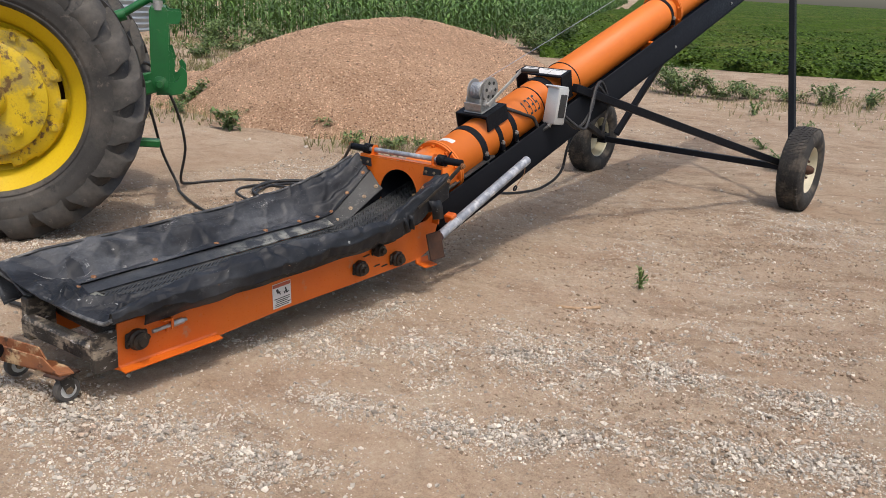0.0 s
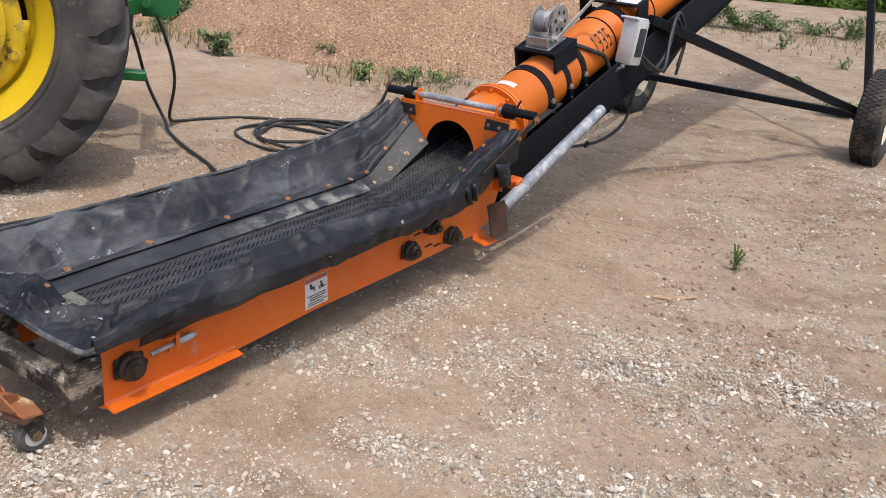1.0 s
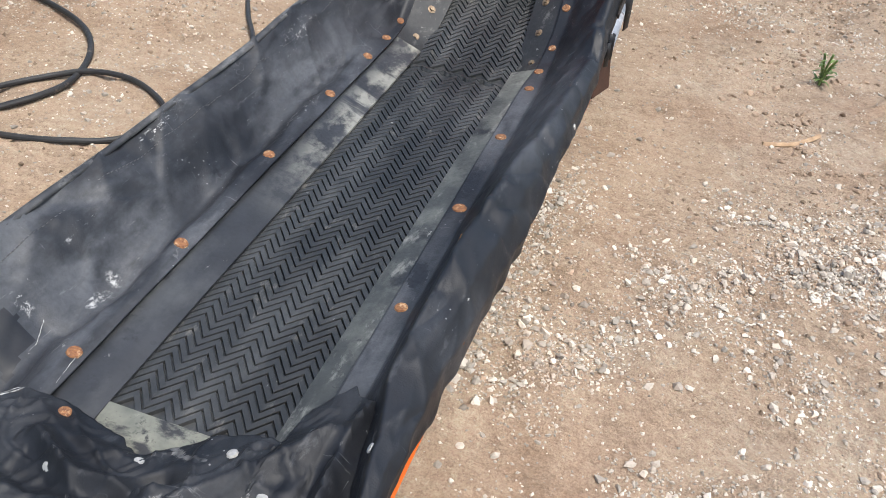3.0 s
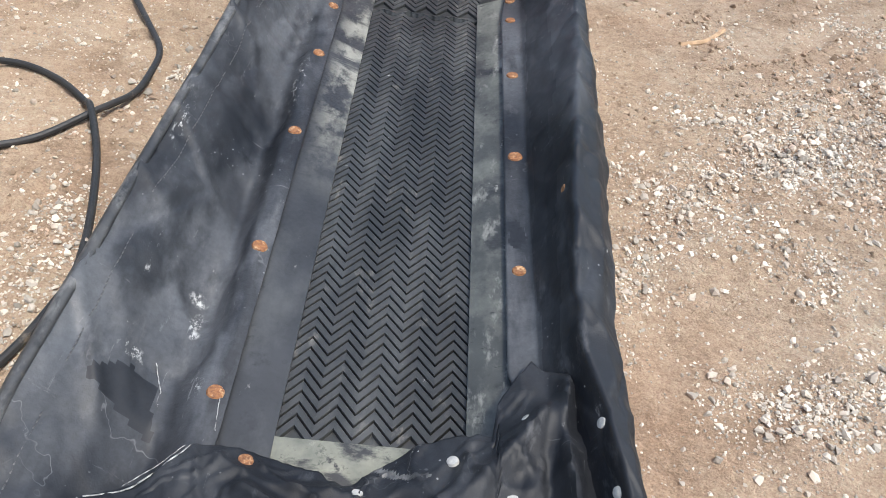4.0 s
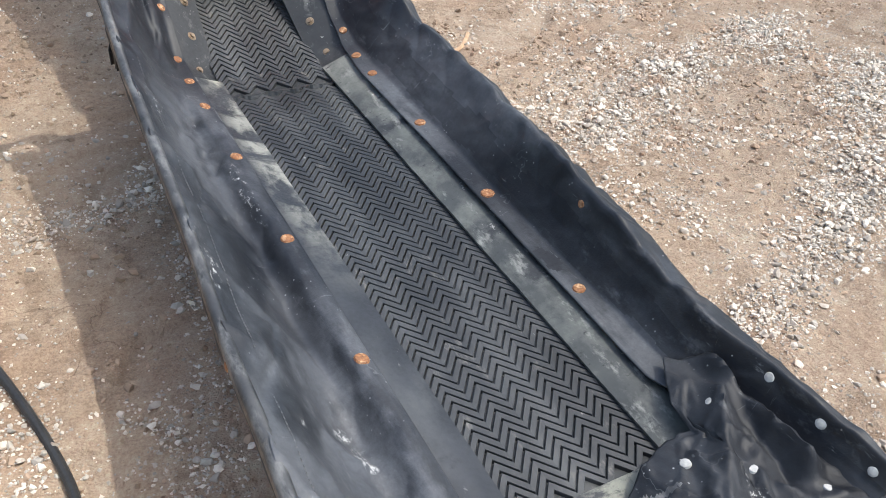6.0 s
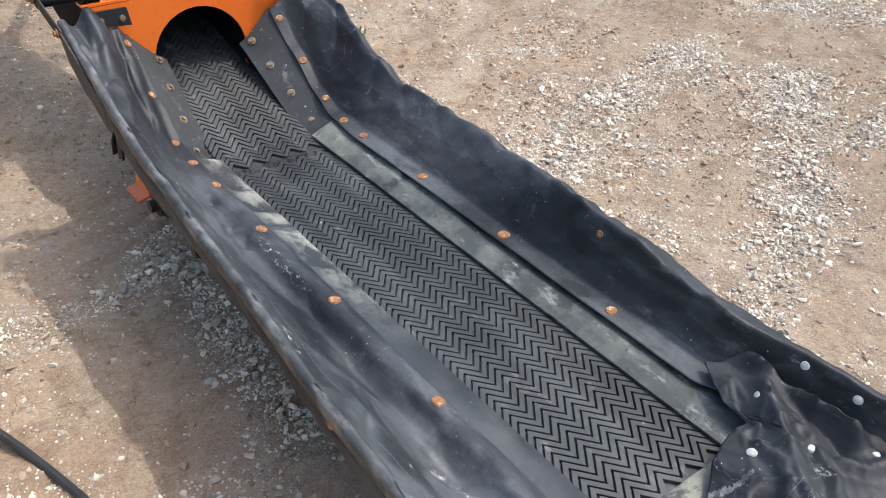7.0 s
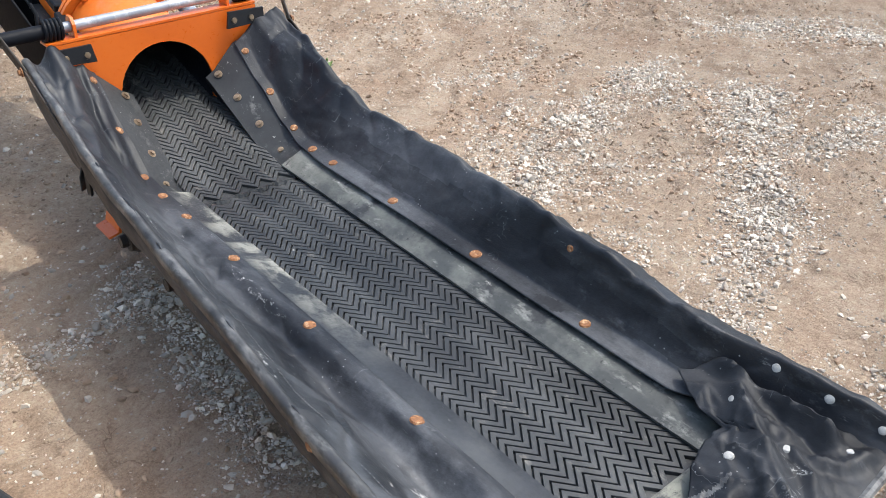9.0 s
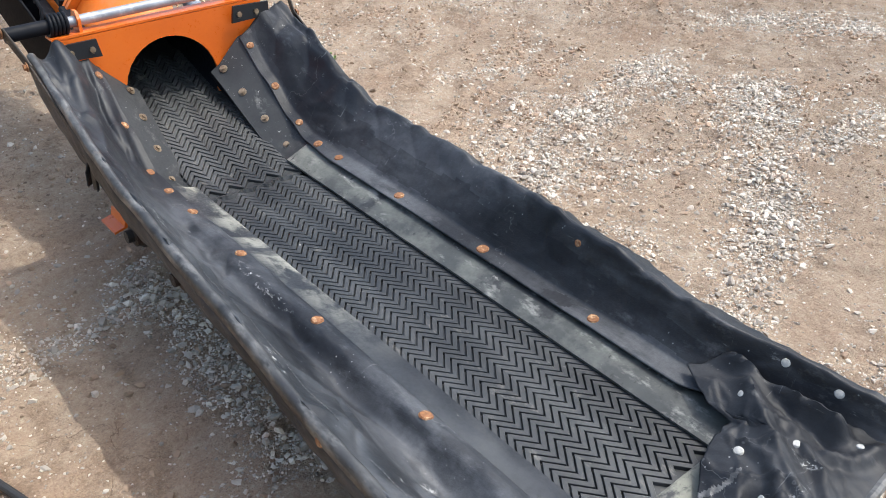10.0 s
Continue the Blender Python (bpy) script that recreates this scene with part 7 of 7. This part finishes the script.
for x, y, h, sp, n, s in ((-10.0, 6.60, 0.42, 0.32, 150, 0.13), (-9.6, 6.2, 0.22, 0.22, 60, 0.10), (-8.15, 5.95, 0.28, 0.25, 70, 0.13), (-8.5, 6.3, 0.25, 0.22, 50, 0.11), (-7.30, 6.67, 0.24, 0.20, 90, 0.09), (-6.47, 6.25, 0.22, 0.16, 60, 0.09), (-6.33, 6.75, 0.16, 0.30, 90, 0.09), (-6.0, 6.9, 0.12, 0.22, 60, 0.08),
                          (-7.11, 8.33, 0.22, 0.18, 70, 0.09), (-6.9, 8.0, 0.14, 0.16, 40, 0.08), (-2.06, 4.37, 0.15, 0.05, 16, 0.050), (-7.3, 16.2, 0.62, 0.75, 420, 0.14), (-6.6, 16.3, 0.50, 0.60, 300, 0.13), (-6.2, 17.0, 0.36, 0.50, 220, 0.12), (-5.5, 17.4, 0.30, 0.45, 160, 0.12), (-4.9, 17.6, 0.52, 0.40, 180, 0.14),
                          (-4.2, 17.8, 0.46, 0.32, 140, 0.13), (-2.95, 9.6, 0.22, 0.25, 90, 0.09), (-5.2, 14.6, 0.26, 0.14, 26, 0.14), (-4.0, 13.5, 0.20, 0.10, 20, 0.11), (-18.6, 12.9, 0.7, 0.9, 260, 0.20), (-17.9, 14.4, 0.6, 0.9, 240, 0.20), (-16.9, 12.2, 0.45, 0.7, 180, 0.16), (-8.2, 18.0, 0.5, 0.7, 240, 0.15), (-3.77, 11.1, 0.16, 0.16, 40, 0.08), (-15.6, 10.6, 0.5, 0.6, 260, 0.14), (-14.4, 11.6, 0.35, 0.5, 150, 0.13), (-13.4, 11.0, 0.22, 0.45, 120, 0.11), (-15.3, 22.6, 1.0, 1.1, 520, 0.20), (-16.2, 25.0, 1.1, 1.2, 520, 0.22), (-14.2, 21.4, 0.7, 0.8, 320, 0.18)):
    weed(x, y, h * 0.95, sp * 1.35, int(n * 2.8), s * 0.72)

rng = random.Random(9)
# low grass tufts
verts, faces = [], []
for cx, cy, r, n in ((-14.8, 9.8, 1.8, 700), (-17.6, 12.6, 2.0, 800), (-16.2, 15.0, 2.0, 500), (-16.4, 20.0, 1.6, 300), (-13.6, 9.4, 1.0, 260), (-9.3, 6.3, 0.9, 220), (-6.4, 6.6, 0.8, 160), (-6.2, 17.3, 2.2, 420), (-3.2, 18.2, 2.0, 300), (-7.6, 7.6, 0.8, 90), (-11.2, 6.6, 0.9, 160), (-4.5, 15.2, 1.6, 60)):
    for k in range(n):
        a, d = rng.uniform(0, math.tau), r * math.sqrt(rng.random())
        x, y = cx + d * math.cos(a), cy + d * math.sin(a)
        for q in range(4):
            blade(verts, faces, (x, y, rise(x, y) + relief(x, y) - 0.01), rng.uniform(0, math.tau), rng.uniform(0.08, 0.24), 0.008, rng.uniform(0.7, 1.4), rng.uniform(0.0, 0.4), 2)
tagged(stuff_mesh("grass", verts, faces, M["grass"]), "sparse dry grass tufts on the yard", "grass", kind="stuff")

# corn behind the heap
verts, faces = [], []
EDGE = ((-19.6, 12.3), (-18.4, 16.0), (-17.6, 22.0), (-18.9, 28.0), (-22.4, 36.0), (-37.4, 66.0), (-66.0, 122.0))
for row in range(15):
    for (ax, ay), (bx, by) in zip(EDGE, EDGE[1:]):
        ln = math.hypot(bx - ax, by - ay)
        steps = int(ln / (0.30 if by < 40 else 0.62))
        for k in range(steps):
            t = (k + rng.random()) / steps
            x, y = ax + (bx - ax) * t - 0.62 * row + rng.gauss(0, 0.10), ay + (by - ay) * t + 0.40 * row + rng.gauss(0, 0.10)
            z, h = rise(x, y), rng.uniform(1.15, 1.5) * (0.75 if row == 0 else 1.0)
            i0 = len(verts)
            for dz in (0.0, h * 0.85):
                for q in range(3):
                    verts.append((x + 0.014 * math.cos(q * 2.1), y + 0.014 * math.sin(q * 2.1), z + dz))
            for q in range(3):
                faces.append((i0 + q, i0 + (q + 1) % 3, i0 + 3 + (q + 1) % 3, i0 + 3 + q))
            a = rng.uniform(0, math.tau)
            for q in range(9):
                blade(verts, faces, (x, y, z + h * (0.05 + 0.097 * q)), a + q * 2.7 + rng.gauss(0, 0.3), rng.uniform(0.45, 0.75), rng.uniform(0.06, 0.09), rng.uniform(0.6, 1.15), rng.uniform(0.5, 0.95), 4)
tagged(stuff_mesh("corn", verts, faces, M["corn"]), "dense stand of young green corn along the yard", "corn field", kind="stuff")


# low crop field to the horizon
def field_z(x, y):
    c = (x * 0.94 - y * 0.34) / 0.96
    ridge = 0.5 + 0.5 * math.sin(c * math.tau)
    d = math.hypot(x, y)
    return rise(x, y) + (0.02 + 0.26 * ridge) * min(1.0, 1.2 - 0.0 * d) + 0.08 * noise.noise((x * 1.5, y * 1.5, 0)) + 0.12 * noise.noise((x * 0.25, y * 0.25, 4))


FX0 = lambda y: -12.4 - (y - 20.1) * 0.51
verts, faces = [], []
us = np.linspace(0, 1, 420)
d, ws = 0.0, [0.0]
while d < 480:
    d += 0.30 * (1 + d * 0.035)
    ws.append(d)
for w in ws:
    for u in us:
        y0 = 22.3 + w
        x = FX0(y0) + u * (40 + w * 1.6)
        y = y0 + (x + 9.9) * 0.55 * max(0.0, 1 - w / 60)
        z = field_z(x, y) if w > 0 else rise(x, y) - 0.1
        verts.append((x, y, z))
n = len(us)
for j in range(len(ws) - 1):
    for i in range(n - 1):
        faces.append((j * n + i, j * n + i + 1, (j + 1) * n + i + 1, (j + 1) * n + i))
tagged(stuff_mesh("crop_field", verts, faces, M["field"], True), "wide green low-crop field in rows reaching the horizon", "field", kind="structure")
verts, faces = [], []
for k in range(40000):
    w = 34 * rng.random() ** 1.7
    y0 = 22.2 + w
    x = FX0(y0) + rng.random() * (15 + w * 0.6)
    y = y0 + (x + 9.9) * 0.55 * max(0.0, 1 - w / 60)
    c = (x * 0.94 - y * 0.34) / 0.96
    if math.sin(c * math.tau) + rng.uniform(-0.9, 0.9) < -0.2:
        continue
    blade(verts, faces, (x, y, field_z(x, y) + rng.uniform(-0.05, 0.10)), rng.uniform(0, math.tau), rng.uniform(0.08, 0.17), rng.uniform(0.06, 0.11), rng.uniform(-0.2, 0.7), rng.uniform(0.1, 0.6), 2)
tagged(stuff_mesh("crop_leaves", verts, faces, M["leaf"]), "leafy low green crop plants at the field's edge", "field crop", kind="stuff")

# grain bin far behind the tractor
gbin = empty("grain_bin", pose(-23.6, 11.6, rise(-23.6, 11.6) - 0.05), "round corrugated galvanised grain bin", "grain bin")
bm = bmesh.new()
lathe(bm, (0, 0, 0), (0, 0, 1), [(0.05 * k, 2.45 + 0.02 * math.sin(k * math.tau / 3)) for k in range(90)], 64, caps=False)
part("bin_wall", bm, M["bin"], gbin)
bm = bmesh.new()
lathe(bm, (0, 0, 4.4), (0, 0, 1), [(0, 2.55), (1.4, 0.4), (1.45, 0.001)], 48, caps=False)
part("bin_roof", bm, M["bin"], gbin)
